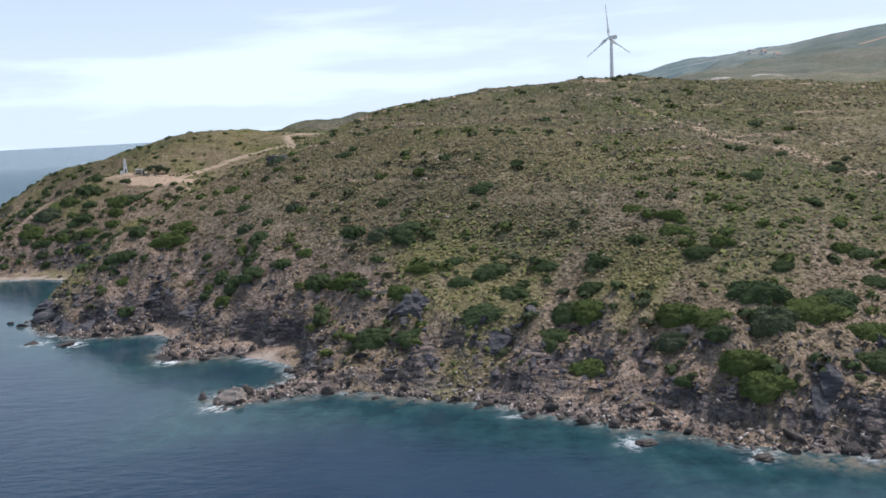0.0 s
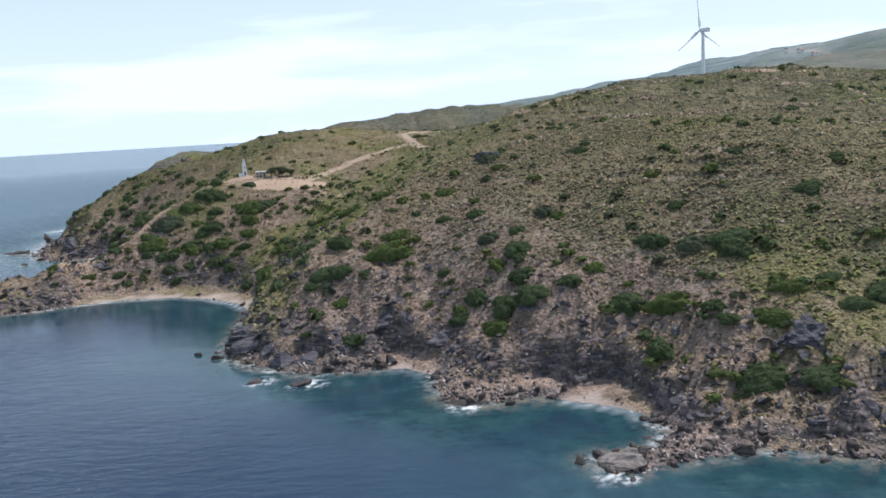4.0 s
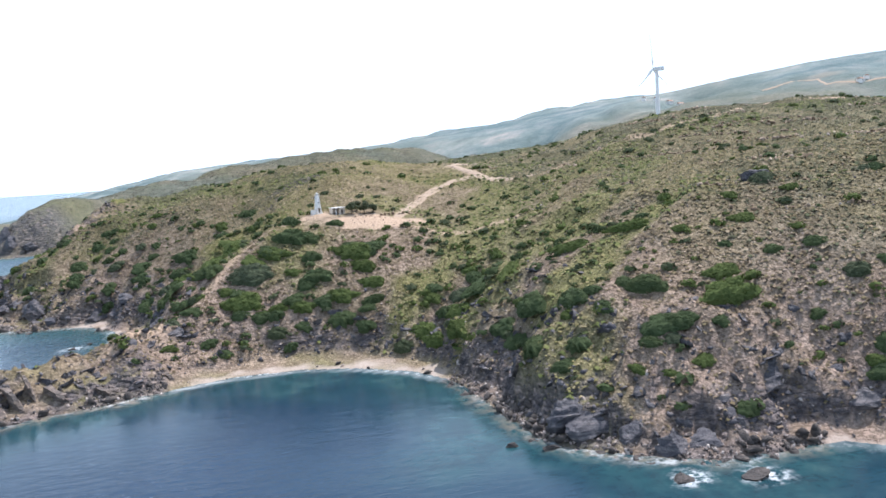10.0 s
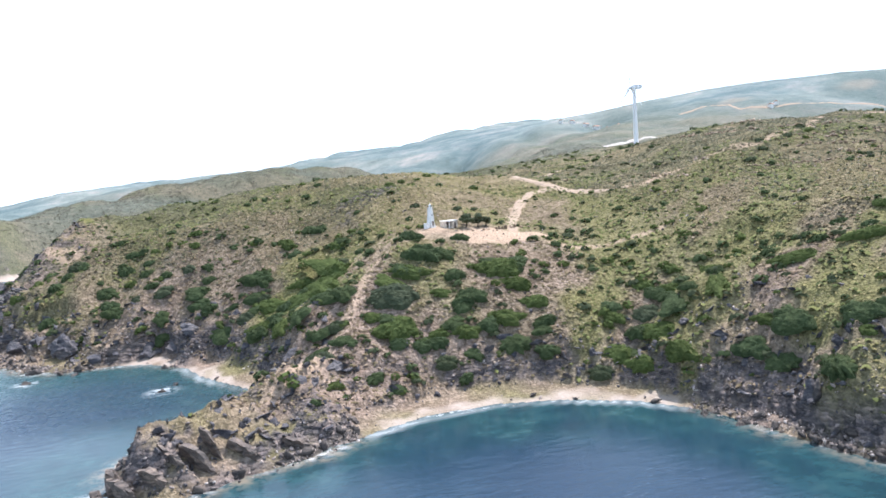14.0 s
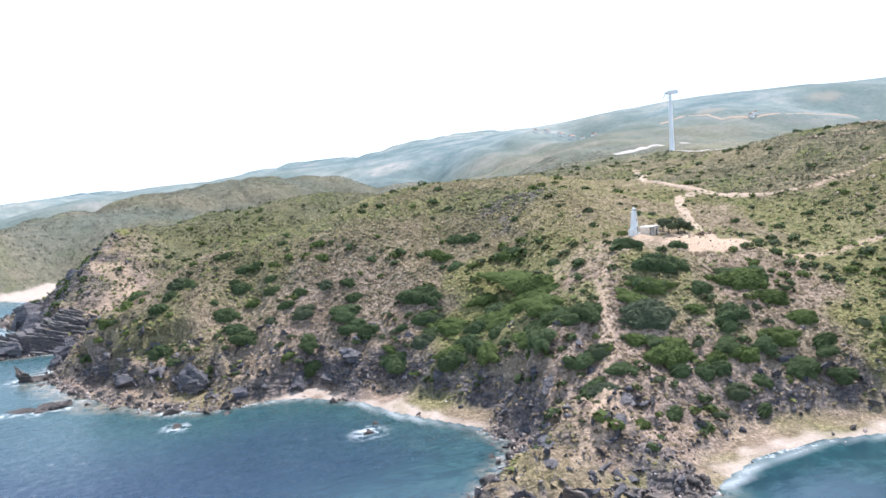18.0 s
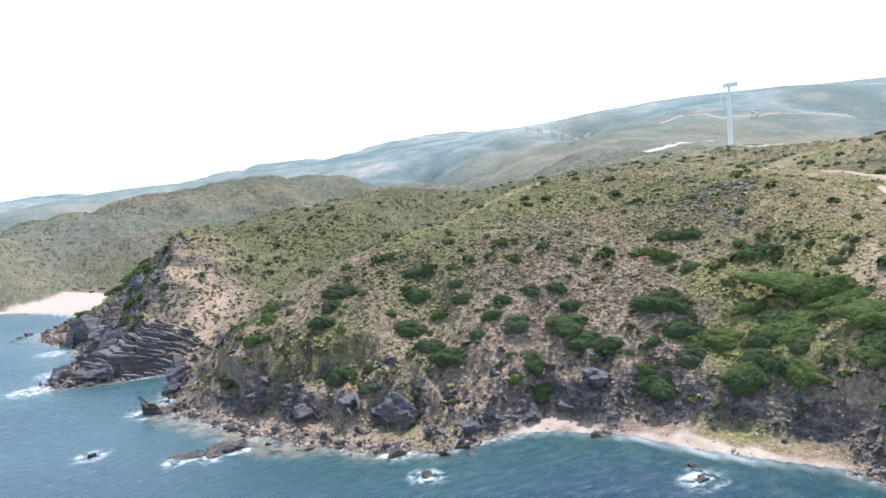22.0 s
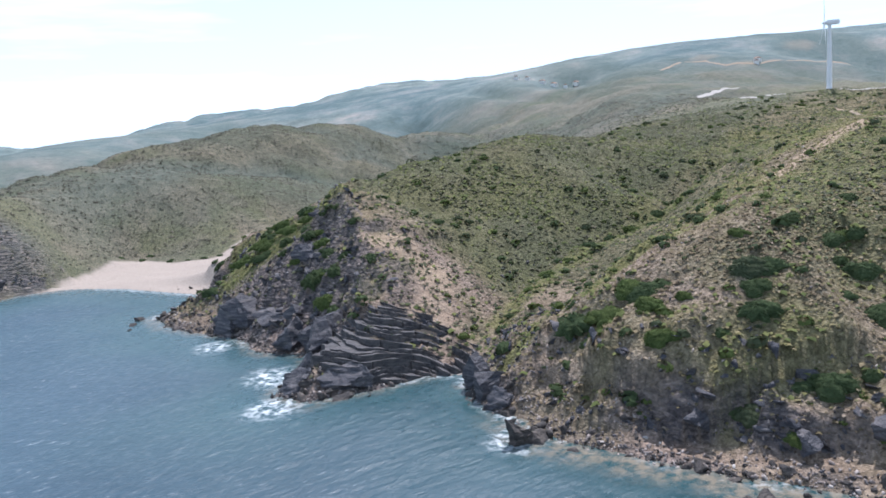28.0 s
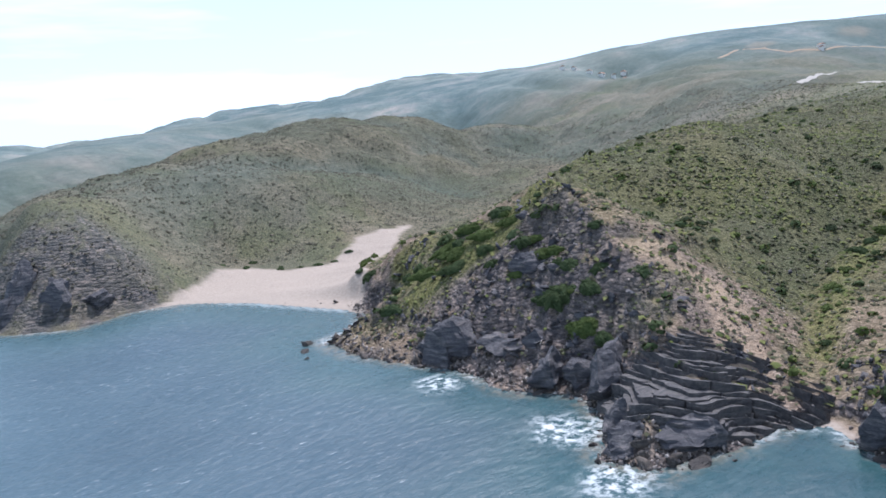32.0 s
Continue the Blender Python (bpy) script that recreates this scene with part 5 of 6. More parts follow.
for ax, ay, bx, by, half, k in COMBED:
    mx, my, reach = (ax + bx) / 2, (ay + by) / 2, math.hypot(bx - ax, by - ay) / 2
    hx, hy = (bx - ax) / (2 * reach), (by - ay) / (2 * reach)
    zs = ground([mx, mx + 2 * hx, mx - 2 * hx, mx - 2 * hy, mx + 2 * hy], [my, my + 2 * hy, my - 2 * hy, my + 2 * hx, my - 2 * hx], False)[0]
    run, cross = (zs[1] - zs[2]) / 4, (zs[3] - zs[4]) / 4
    m = Matrix(((hx * reach, -hy * half, -0.3 * hx * run, mx), (hy * reach, hx * half, -0.3 * hy * run, my), (run * reach, cross * half, 1.15, height_at(mx, my) + 0.1), (0, 0, 0, 1)))
    copy_thing(kinds[k][0], m @ pose(0, 0, 0, 0, 0, pick.uniform(-25, 25)))
for k, m in first.items():
    kinds[k][0].matrix_world = m

# ---- scrub cushions ----
ring = [(math.cos(a), math.sin(a)) for a in np.arange(6) * math.pi / 3]
CUSHION = (np.array([(0.1, 0, 0.9)] + [(0.75 * a, 0.75 * b, 0.45) for a, b in ring[::2]] + [(a, b, -0.3) for a, b in ring[1::2]]),
           np.array([(0, 1, 2), (0, 2, 3), (0, 3, 1), (1, 4, 2), (2, 5, 3), (3, 6, 1)]))


def cushions(name, count, box, low, high, mat, mask, label):
    x, y = rng.uniform(box[0], box[1], count), rng.uniform(box[2], box[3], count)
    z, d, crag = ground(x, y)
    ok = (d > 5) & (z > 1.8) & (rng.random(count) < mask(x, y, z, d, crag))
    x, y, z = x[ok], y[ok], z[ok]
    n = len(x)
    size = low + (high - low) * rng.random(n) ** 2.2
    sc = np.stack([size * rng.uniform(0.8, 1.3, n), size * rng.uniform(0.8, 1.3, n), size * rng.uniform(0.45, 0.85, n)], -1)
    ob = many(name, CUSHION, np.stack([x, y, z], -1), sc, rng.uniform(0, 6.28, n), 0.16, mat, lush=np.clip(on_ground(np.maximum(verdure, 0.85 * turf) * (1 - 0.55 * heathy), x, y) + 0.2 * fbm(x, y, 11, 3, 205), 0, 1))
    return tagged(ob, label, "scrub", kind="stuff")


def yard_mask(x, y):
    return (np.hypot((x + 133) / 19, (y - 361) / 9) > 1.05) & (np.hypot((x + 226) / 24, (y - 300) / 12) > 1)


def green_zone(x, y):
    return np.max([1 - smooth(half * 0.5, half * 1.4, line_distance(x, y, line) + 2 * fbm(x, y, 7, 3, 104)) for line, half, _ in green_zones], axis=0)


def slope_mask(x, y, z, d, crag):
    return np.clip(0.62 + 0.5 * fbm(x, y, 14, 3, 201), 0.1, 1) * (1 - 0.3 * crag) * (1 - beachness(x, y) * (z < 3)) * yard_mask(x, y) * (1 - 0.75 * green_zone(x, y)) * (1 - smooth(-4, 0, strand(x, y)))


def green_mask(x, y, z, d, crag):
    return np.maximum(smooth(0.0, 0.45, fbm(x, y, 30, 4, 95)) * (1 - 0.5 * crag), green_zone(x, y)) * yard_mask(x, y)


def near_slope(x, y, z, d, crag):
    return np.clip(0.85 + 0.5 * fbm(x, y, 14, 3, 201), 0.25, 1) * (1 - smooth(70, 150, d)) * (1 - 0.3 * crag) * (1 - beachness(x, y) * (z < 3)) * yard_mask(x, y) * (1 - 0.75 * green_zone(x, y)) * (1 - smooth(-4, 0, strand(x, y)))


cushions("scrub", 340000, (-296, 110, 118, 520), 0.22, 0.62, SCRUB, near_slope, "dry brown and olive scrub cushions on the slopes")
cushions("green_scrub", 90000, (-296, 110, 118, 670), 0.25, 1.0, GREEN_SCRUB, green_mask, "greener low scrub in damp patches")
def heath_mask(x, y, z, d, crag):
    return np.clip(on_ground(heathy, x, y) * (0.8 + 0.9 * fbm(x, y, 16, 3, 129)), 0, 1) * yard_mask(x, y)


cushions("heath_scrub", 110000, (-250, 130, 150, 490), 0.28, 0.75, DISTANT_SCRUB, heath_mask, "dark olive-brown heath cushions on the upper slope")


def hill_mask(x, y, z, d, crag):
    return slope_mask(x, y, z, d, crag) * ((y > 512) | (x > 105)) * (1 - 0.7 * smooth(0, 110, x) * smooth(560, 650, y))


cushions("distant_scrub", 150000, (-300, 210, 300, 760), 0.3, 0.95, DISTANT_SCRUB, hill_mask, "dull scrub cushions on the hills behind")
cushions("distant_green_scrub", 16000, (-300, 210, 300, 760), 0.4, 1.3, GREEN_SCRUB, hill_mask, "dull green scrub on the hills behind")
def beach_hill_mask(x, y, z, d, crag):
    return np.clip(0.75 + 0.5 * fbm(x, y, 30, 3, 203), 0.15, 1) * (1 - smooth(-8, -2, strand(x, y)))


cushions("hillside_scrub", 62000, (-370, 190, 690, 1090), 0.3, 1.05, HILL_SCRUB, beach_hill_mask, "dull olive and grey-brown scrub on the hill behind the beach")
cushions("eastern_scrub", 40000, (100, 330, 60, 560), 0.3, 1.1, SCRUB, slope_mask, "dry scrub on the eastern slope")


# small shrubs too many to count
def sprig(seed):
    r = np.random.default_rng(seed)
    verts, faces = [], []
    for _ in range(36):
        d = r.standard_normal(3)
        d[2] = abs(d[2]) - 0.25
        d /= np.linalg.norm(d)
        c = d * np.array([0.85, 0.85, 0.7]) * r.uniform(0.7, 1.1)
        a = np.cross(d, r.standard_normal(3))
        a /= np.linalg.norm(a)
        b = np.cross(d, a)
        s = r.uniform(0.22, 0.38)
        o = len(verts)
        verts += [c - a * s, c - b * s, c + a * s, c + b * s * 1.3 + d * 0.1]
        faces.append((o, o + 1, o + 2, o + 3))
    return np.array(verts), np.array(faces)


for seed, mat, count in ((5, LEAF_DARK, 4000), (6, LEAF_GREY, 2000), (7, LEAF_BRIGHT, 3200)):
    x, y = rng.uniform(-296, 110, 3 * count), rng.uniform(118, 680, 3 * count)
    z, d, crag = ground(x, y)
    keep = (d > 7) & (z > 3) & (rng.random(3 * count) < np.clip(0.22 + 0.9 * fbm(x, y, 24, 3, 300 + seed), 0, 1)) & yard_mask(x, y) & (strand(x, y) < -3) & (rng.random(3 * count) > np.maximum(0.72 * smooth(28, 42, z), 0.6 * smooth(515, 545, y)))
    x, y, z = x[keep], y[keep], z[keep]
    size = 0.55 + 1.5 * rng.random(len(x)) ** 2
    ob = many("small_shrubs", sprig(seed), np.stack([x, y, z + 0.15 * size], -1), np.stack([size * 1.15, size, size * 0.75], -1), rng.uniform(0, 6.28, len(x)), 0.03, mat, 0.2)
    tagged(ob, "small green shrubs dotted over the slopes", "shrubs", kind="stuff")



# ---- rocks ----
def chipped(seed, level=1):
    v, f = ico(level)
    r = np.random.default_rng(seed)
    for _ in range(8):
        nrm = r.standard_normal(3)
        nrm /= np.linalg.norm(nrm)
        over = np.maximum(v @ nrm - r.uniform(0.2, 0.5), 0)
        v = v - over[:, None] * nrm
    return v, f


def stones(name, x, y, low, high, mat, label, seed, sink=0.2, level=1, power=3.0):
    z = np.maximum(ground(x, y)[0], -0.6)
    n = len(x)
    size = low + (high - low) * rng.random(n) ** power
    sc = 1.5 * np.stack([size * rng.uniform(0.8, 1.3, n), size * rng.uniform(0.7, 1.1, n), size * rng.uniform(0.45, 0.9, n)], -1)
    ob = many(name, chipped(seed, level), np.stack([x, y, z + size * sink], -1), sc, rng.uniform(0, 6.28, n), 0.15, mat, 0.7)
    return tagged(ob, label, "stones", kind="stuff")


def along_shore(count, spread, seaward):
    line = np.array([p for p in densify(SHORE, 1.0) if -312 < p[0] < 80 and p[1] < 700])
    p = line[rng.integers(len(line), size=count)] + rng.normal(0, spread, (count, 2))
    d = shore_distance(p[:, 0], p[:, 1])
    ok = (d > -seaward) & (d < 14) & ~((p[:, 0] < -212) & (p[:, 1] > 285) & (p[:, 1] < 322) & (rng.random(count) < 0.75)) & (rng.random(count) > 0.965 * smooth(0.1, 0.6, beachness(p[:, 0], p[:, 1])))
    return p[ok, 0], p[ok, 1]


stones("shore_boulders", *along_shore(26000, 3.6, 2.0), 0.12, 0.62, SHINGLE, "grey and tan boulders heaped along the water's edge", 21)
stones("dark_boulders", *along_shore(2200, 3.0, 3.0), 0.3, 1.25, WET_ROCK, "dark wet boulders at the foot of the cliffs", 22, level=2)
N = 80000
qx, qy = rng.uniform(-298, 90, N), rng.uniform(115, 660, N)
qz, qd, qc = ground(qx, qy)
ok = (qd > 4) & (qz > 1.5) & (rng.random(N) < 0.14 + 0.5 * qc + 0.35 * smooth(0.1, 0.5, fbm(qx, qy, 18, 3, 231))) & (beachness(qx, qy) * (qz < 3) < 0.3)
stones("loose_stones", qx[ok], qy[ok], 0.10, 0.5, STONES, "loose pale stones strewn over the slopes", 23)
# pale stones of old terraces round the upper slopes
TERRACE_STONES = scatter_material("terrace_stones", (0.0, (0.20, 0.145, 0.10)), (0.5, (0.36, 0.27, 0.19)), (1.0, (0.54, 0.43, 0.33)))
tx_, ty_ = rng.uniform(-70, 110, 22000), rng.uniform(215, 420, 22000)
tz_ = ground(tx_, ty_)[0]
band = (np.sin(tz_ * 1.25) > 0.86) & (fbm(tx_, ty_, 24, 3, 241) > 0.0) & (tz_ > 30)
stones("terrace_stones", tx_[band], ty_[band], 0.22, 0.85, TERRACE_STONES, "pale tumbled stones of old terraces on the upper slope", 25)
ok = (qc > 0.5) & (qz > 2) & (rng.random(N) < 0.45)
stones("rock_outcrops", qx[ok], qy[ok], 0.3, 1.7, SLATE, "dark slate outcrops breaking through the cliff foot", 24, sink=-0.12, level=2, power=2.8)
bx_, by_ = rng.uniform(-300, 80, 150000), rng.uniform(115, 640, 150000)
bz_, bd_, bc_ = ground(bx_, by_)
ok = (bd_ > 2) & (bz_ > 0.8) & (bz_ < 16) & (rng.random(150000) < np.clip(np.maximum(on_ground(bare, bx_, by_), 0.7 * smooth(0.5, 0.85, on_ground(steep, bx_, by_))) * (1.0 - 0.045 * bz_), 0, 0.85))
shift = fbm(bx_, by_, 3.0, 3, 233)
for turn_, (mat, low, high, text) in enumerate(((SLATE, 0.22, 1.0, "angular dark slate debris on the cliff foot"), (SHINGLE, 0.16, 0.6, "angular tan and grey debris on the cliff foot"))):
    sel = ok & ((shift > 0.02) if turn_ == 0 else (shift <= 0.02))
    stones("rock_debris", bx_[sel], by_[sel], low, high, mat, text, 26 + turn_, sink=0.05, level=1, power=2.4)


def rock(name, x, y, z, size, seed, mat, label, lean=(0, 0), turn=0, category="rock"):
    v, f = ico(4)
    r = np.random.default_rng(seed)
    for _ in range(12):
        nrm = r.standard_normal(3)
        nrm /= np.linalg.norm(nrm)
        over = np.maximum(v @ nrm - r.uniform(0.35, 0.75), 0)
        v = v - over[:, None] * nrm
    v = v * 1.25
    w = v * np.array(size)
    s = min(size)
    u = w[:, 0] * 0.5 + w[:, 1] * 0.3
    beds = ridged(u, w[:, 2] * 2.2 + w[:, 1] * 0.8, 0.9 * s, 4, seed) - 0.45
    w = w + v * (0.46 * s * beds + 0.10 * s * (ridged(w[:, 0] - 0.6 * w[:, 2], w[:, 1] + w[:, 2], 0.35 * s, 2, seed + 7) - 0.45) + 0.22 * s * fbm(w[:, 0] + w[:, 2], w[:, 1] - 0.7 * w[:, 2], 0.7 * s, 4, seed + 3))[:, None]
    w[:, 0] += lean[0] * np.maximum(w[:, 2], 0)
    w[:, 1] += lean[1] * np.maximum(w[:, 2], 0)
    ob = link_mesh(name, w.tolist(), f.tolist(), mat)
    ob.matrix_world = pose(x, y, z, 0, 0, turn)
    return tagged(ob, label, category)


# rocks standing in or by the sea: x, y, size, height, turn
rock("rock_pillar", -286, 484, 0.8, (3.2, 2.2, 4.4), 31, WET_ROCK, "dark fin-shaped sea stack standing in shallow water", (-0.5, 0.25), -15)
rock("sea_rock", -283.5, 482.5, 0.2, (3.0, 2.2, 1.9), 35, WET_ROCK, "dark rock leaning against a sea stack", (0, 0), -25)
rock("flat_rock", -283, 442, 0.0, (4.4, 2.0, 1.2), 33, WET_ROCK, "low brown flat rock awash off the point", (0, 0), 20)
rock("flat_rock", -279, 441.5, 0.0, (3.0, 1.6, 1.4), 34, WET_ROCK, "low brown flat rock awash off the point", (0, 0), 10)
rock("flat_rock", -288, 443.5, 0.0, (4.6, 1.7, 0.8), 32, WET_ROCK, "low brown flat rock awash off the point", (0, 0), -20)
for k, (rx, ry, rz, ra, rb, rc, rt) in enumerate([(-248, 426, 2.0, 3.6, 3.0, 5.4, 30), (-244, 429, 4.0, 3.0, 3.0, 5.0, 10), (-251, 428, 1.2, 2.4, 2.2, 3.6, 60), (-273, 505, 2.5, 3.4, 4.0, 5.0, 60), (-271, 511, 3.0, 3.2, 3.6, 5.6, 20),
                                                  (-276, 499, 1.5, 2.6, 3.0, 3.6, 40), (-108, 215, 0.8, 3.4, 2.2, 2.6, 25), (-103, 215, 0.8, 2.6, 2.2, 2.4, 5), (-113, 222, 1.2, 3.6, 2.2, 3.6, 15), (-97, 216, 1.2, 2.8, 1.8, 2.8, -10), (-240, 412, 2.0, 3.0, 2.2, 3.0, 15), (-231, 412, 2.2, 2.6, 2.2, 3.2, 50),
                                                  (-24, 170, 2.4, 2.8, 2.4, 3.4, 35), (58, 122, 3.0, 3.6, 3.4, 5.4, 10), (63, 124, 4.0, 3.4, 3.6, 6.0, 50), (-280, 574, 2.5, 4.2, 3.4, 5.6, 20),
                                                  (-276, 568, 3.0, 3.6, 3.6, 6.0, 70), (-282, 606, 2.5, 3.6, 4.4, 6.2, 35), (-280, 613, 2.0, 3.2, 4.0, 5.0, 0), (-281, 559, 4.0, 4.0, 3.6, 6.0, 10), (-275, 560, 7.5, 3.6, 3.4, 6.5, 40), (-330, 752, 5.0, 7.0, 6.0, 9.0, 20), (-318, 752, 4.0, 6.0, 5.0, 7.0, 60), (-340, 765, 8.0, 7.0, 7.0, 12.0, 10)]):
    rock("cliff_block", rx, ry, rz, (ra, rb, rc), 130 + k, SLATE, "dark slate block at the cliff foot", (0.15, 0.3), rt)["group"] = "blocks at the cliff foot"
for k, (rx, ry, rz, rs) in enumerate([(-248, 427, 4.4, 4.2), (-256, 434, 6.0, 3.6), (-224, 412, 2.4, 4.0), (-217, 407, 2.8, 3.4), (-211, 403, 7.4, 4.2), (-265, 461, 4.1, 3.0), (-263, 443, 3.9, 2.8), (-117, 227, 2.4, 4.2), (-71, 212, 4.7, 3.0), (-85, 221, 7.5, 3.4),
                                      (-122, 231, 2.6, 4.0), (-120, 255, 6.0, 3.4), (-193, 324, 9.3, 3.0), (-196, 339, 10.0, 3.0), (-8, 172, 12.3, 3.6), (9, 157, 7.0, 3.4), (-18, 178, 13.0, 3.2),
                                      (-277, 603, 5.0, 6.0), (-274, 592, 5.0, 5.6), (-271, 583, 6.0, 5.2), (-268, 574, 8.0, 4.6), (-262, 588, 15.0, 4.6), (-258, 597, 21.0, 4.4)]):
    rock("slate_outcrop", rx, ry, rz, (rs * 1.15, rs * 0.85, rs * 0.85), 200 + k, SLATE, "dark convex slate outcrop at the cliff foot", (0.1, 0.35), (k * 53) % 40 - 20)["group"] = "slate outcrops of the cliffs"
rock("spit_rock", -46, 152, 0.3, (4.4, 2.3, 2.0), 36, PALE_ROCK, "pale topped rock at the end of a low spit", (0, 0), -8)
rock("pale_boulder", 43, 143, 12.3, (0.9, 0.8, 0.9), 37, PALE_ROCK, "pale boulder on the slope", (0, 0), 0)
rock("hill_outcrop", -54, 264, 42.6, (5.0, 3.0, 2.4), 38, SLATE, "dark outcrop on the hillside", (0, 0), 10)
for k, (rx, ry, rs, rh, rt) in enumerate([(-113, 205, 2.6, 0.9, 20), (-102, 202, 3.0, 0.9, -15), (-68, 184, 3.4, 1.0, 10), (-259, 400, 1.6, 0.7, 40), (-226, 366, 2.0, 0.9, 0), (-222, 371, 1.2, 0.6, 70),
                                         (-256, 414, 3.2, 1.0, 30), (-304, 459, 1.3, 0.8, 10), (-325, 489, 1.5, 0.3, 10), (-246, 404, 1.6, 0.7, 60), (-126, 226, 1.8, 0.8, 35), (-132, 230, 1.3, 0.6, 5),
                                         (-293, 652, 2.6, 1.8, 10), (-297, 646, 1.6, 0.9, 50), (-300, 640, 1.0, 0.5, 0), (-292, 530, 3.0, 1.5, 15), (46, 114, 2.0, 0.7, 0), (30, 122, 2.2, 0.6, 15), (12, 136, 1.8, 0.6, -20)]):
    rock("sea_rock", rx, ry, 0.0, (rs, rs * 0.6, rh), 40 + k, WET_ROCK, "small dark rock washed by surf", (0, 0), rt)["group"] = "rocks in the surf"


def fin(x, y, z, long, thick, high, turn, tip, seed, mat, label):
    """A slab of slate standing on edge: split faces, a ragged top, tipped over to one side."""
    r = np.random.default_rng(seed)
    nu, nv = 14, 9
    verts, faces = [], []
    rag = fbm(np.linspace(0, 9, nu + 1), np.full(nu + 1, seed * 3.7), 2.6, 3, seed)
    for side in (-1, 1):
        for j in range(nv + 1):
            for i in range(nu + 1):
                u, v = 2 * i / nu - 1, j / nv
                top = high * (1 - 0.45 * abs(u) ** 2.2 + 0.3 * rag[i])
                w = thick * side * (1 - 0.45 * v) * (1 - 0.55 * abs(u) ** 3) * 0.5
                split = 0.22 * thick * float(fbm(np.array([u * long + 7 * side]), np.array([v * high]), 1.1, 3, seed + 1)[0])
                verts.append((u * long * (1 - 0.18 * v) + 0.22 * r.standard_normal(), w + split + tip * v * top, v * top - 1.5 * (1 - v)))
    m = (nu + 1) * (nv + 1)
    for j in range(nv):
        for i in range(nu):
            o = j * (nu + 1) + i
            faces += [(o, o + 1, o + nu + 2, o + nu + 1), (m + o, m + o + nu + 1, m + o + nu + 2, m + o + 1)]
    for i in range(nu):
        o = nv * (nu + 1) + i
        faces.append((o, o + 1, m + o + 1, m + o))
    for j in range(nv):
        for o, flip in ((j * (nu + 1), 1), (j * (nu + 1) + nu, 0)):
            q = (o, o + nu + 1, m + o + nu + 1, m + o)
            faces.append(q if flip else q[::-1])
    ob = link_mesh("spit_crag", verts, faces, mat)
    ob.matrix_world = pose(x, y, z, 0, 0, turn)
    return tagged(ob, label, "rock", "crags of the spit")


# fins along the spit: x, y, foot, half length, thickness, height, turn, tip
FINS = [(-243, 296, -0.4, 2.6, 2.2, 2.2, 92, 0.3), (-240, 298.5, 0.2, 3.4, 2.6, 3.4, 75, 0.25), (-238.5, 294, -0.2, 3.2, 2.4, 3.8, 118, 0.5), (-235, 299, 0.8, 3.6, 2.4, 5.0, 96, 0.3), (-233, 294.5, -0.2, 3.8, 2.6, 4.6, 124, 0.55),
        (-229.5, 297, 0.6, 5.0, 1.6, 6.4, 110, 0.42), (-225.5, 297, 0.2, 4.8, 2.6, 7.0, 116, 0.4), (-222.5, 300, 1.4, 4.0, 1.4, 6.2, 104, 0.35), (-217, 299.5, 0.0, 4.4, 3.2, 4.8, 128, 0.6), (-212, 302, 0.4, 3.4, 2.2, 4.4, 98, 0.35),
        (-207, 301, -0.4, 4.2, 2.8, 3.6, 132, 0.65), (-199, 306, 0.2, 3.4, 2.0, 4.0, 112, 0.4), (-194, 308, 0.2, 2.8, 2.4, 3.0, 135, 0.5), (-237, 306, 0.0, 3.0, 2.4, 3.2, 85, 0.2), (-229, 311, 0.2, 3.4, 2.8, 3.6, 70, 0.25), (-246, 292, -0.8, 2.6, 2.6, 1.8, 60, 0.2)]
for k, (rx, ry, rz, long, thick, high, rt, tip) in enumerate(FINS):
    fin(rx, ry, rz, long, thick, high, rt, tip, 70 + k, SPIT_ROCK, "dark slate slab standing on edge along the rocky spit")


# ---- lighthouse and the house beside it ----
def box(bm, x0, x1, y0, y1, z0, z1, taper=0.0):
    r = bmesh.ops.create_cube(bm, size=1)
    for v in r["verts"]:
        k = 1 - taper * (v.co.z > 0)
        v.co = ((x0 + x1) / 2 + v.co.x * (x1 - x0) * k, (y0 + y1) / 2 + v.co.y * (y1 - y0) * k, z0 if v.co.z < 0 else z1)
    return r["verts"]


def cone(bm, r0, r1, z0, z1, seg=16, x=0.0, y=0.0):
    bmesh.ops.create_cone(bm, cap_ends=True, segments=seg, radius1=r0, radius2=r1, depth=z1 - z0, matrix=Matrix.Translation((x, y, (z0 + z1) / 2)))


def empty(name, x, y, z, turn=0):
    ob = new(name)
    ob.matrix_world = pose(x, y, z, 0, 0, turn)
    return ob


def frustum(bm, half0, half1, z0, z1):
    """A square tapering block."""
    v = [bm.verts.new((sx0 * h, sy0 * h, z)) for h, z in ((half0, z0), (half1, z1)) for sx0, sy0 in ((-1, -1), (1, -1), (1, 1), (-1, 1))]
    for f in ((3, 2, 1, 0), (4, 5, 6, 7), (0, 1, 5, 4), (1, 2, 6, 5), (2, 3, 7, 6), (3, 0, 4, 7)):
        bm.faces.new([v[i] for i in f])


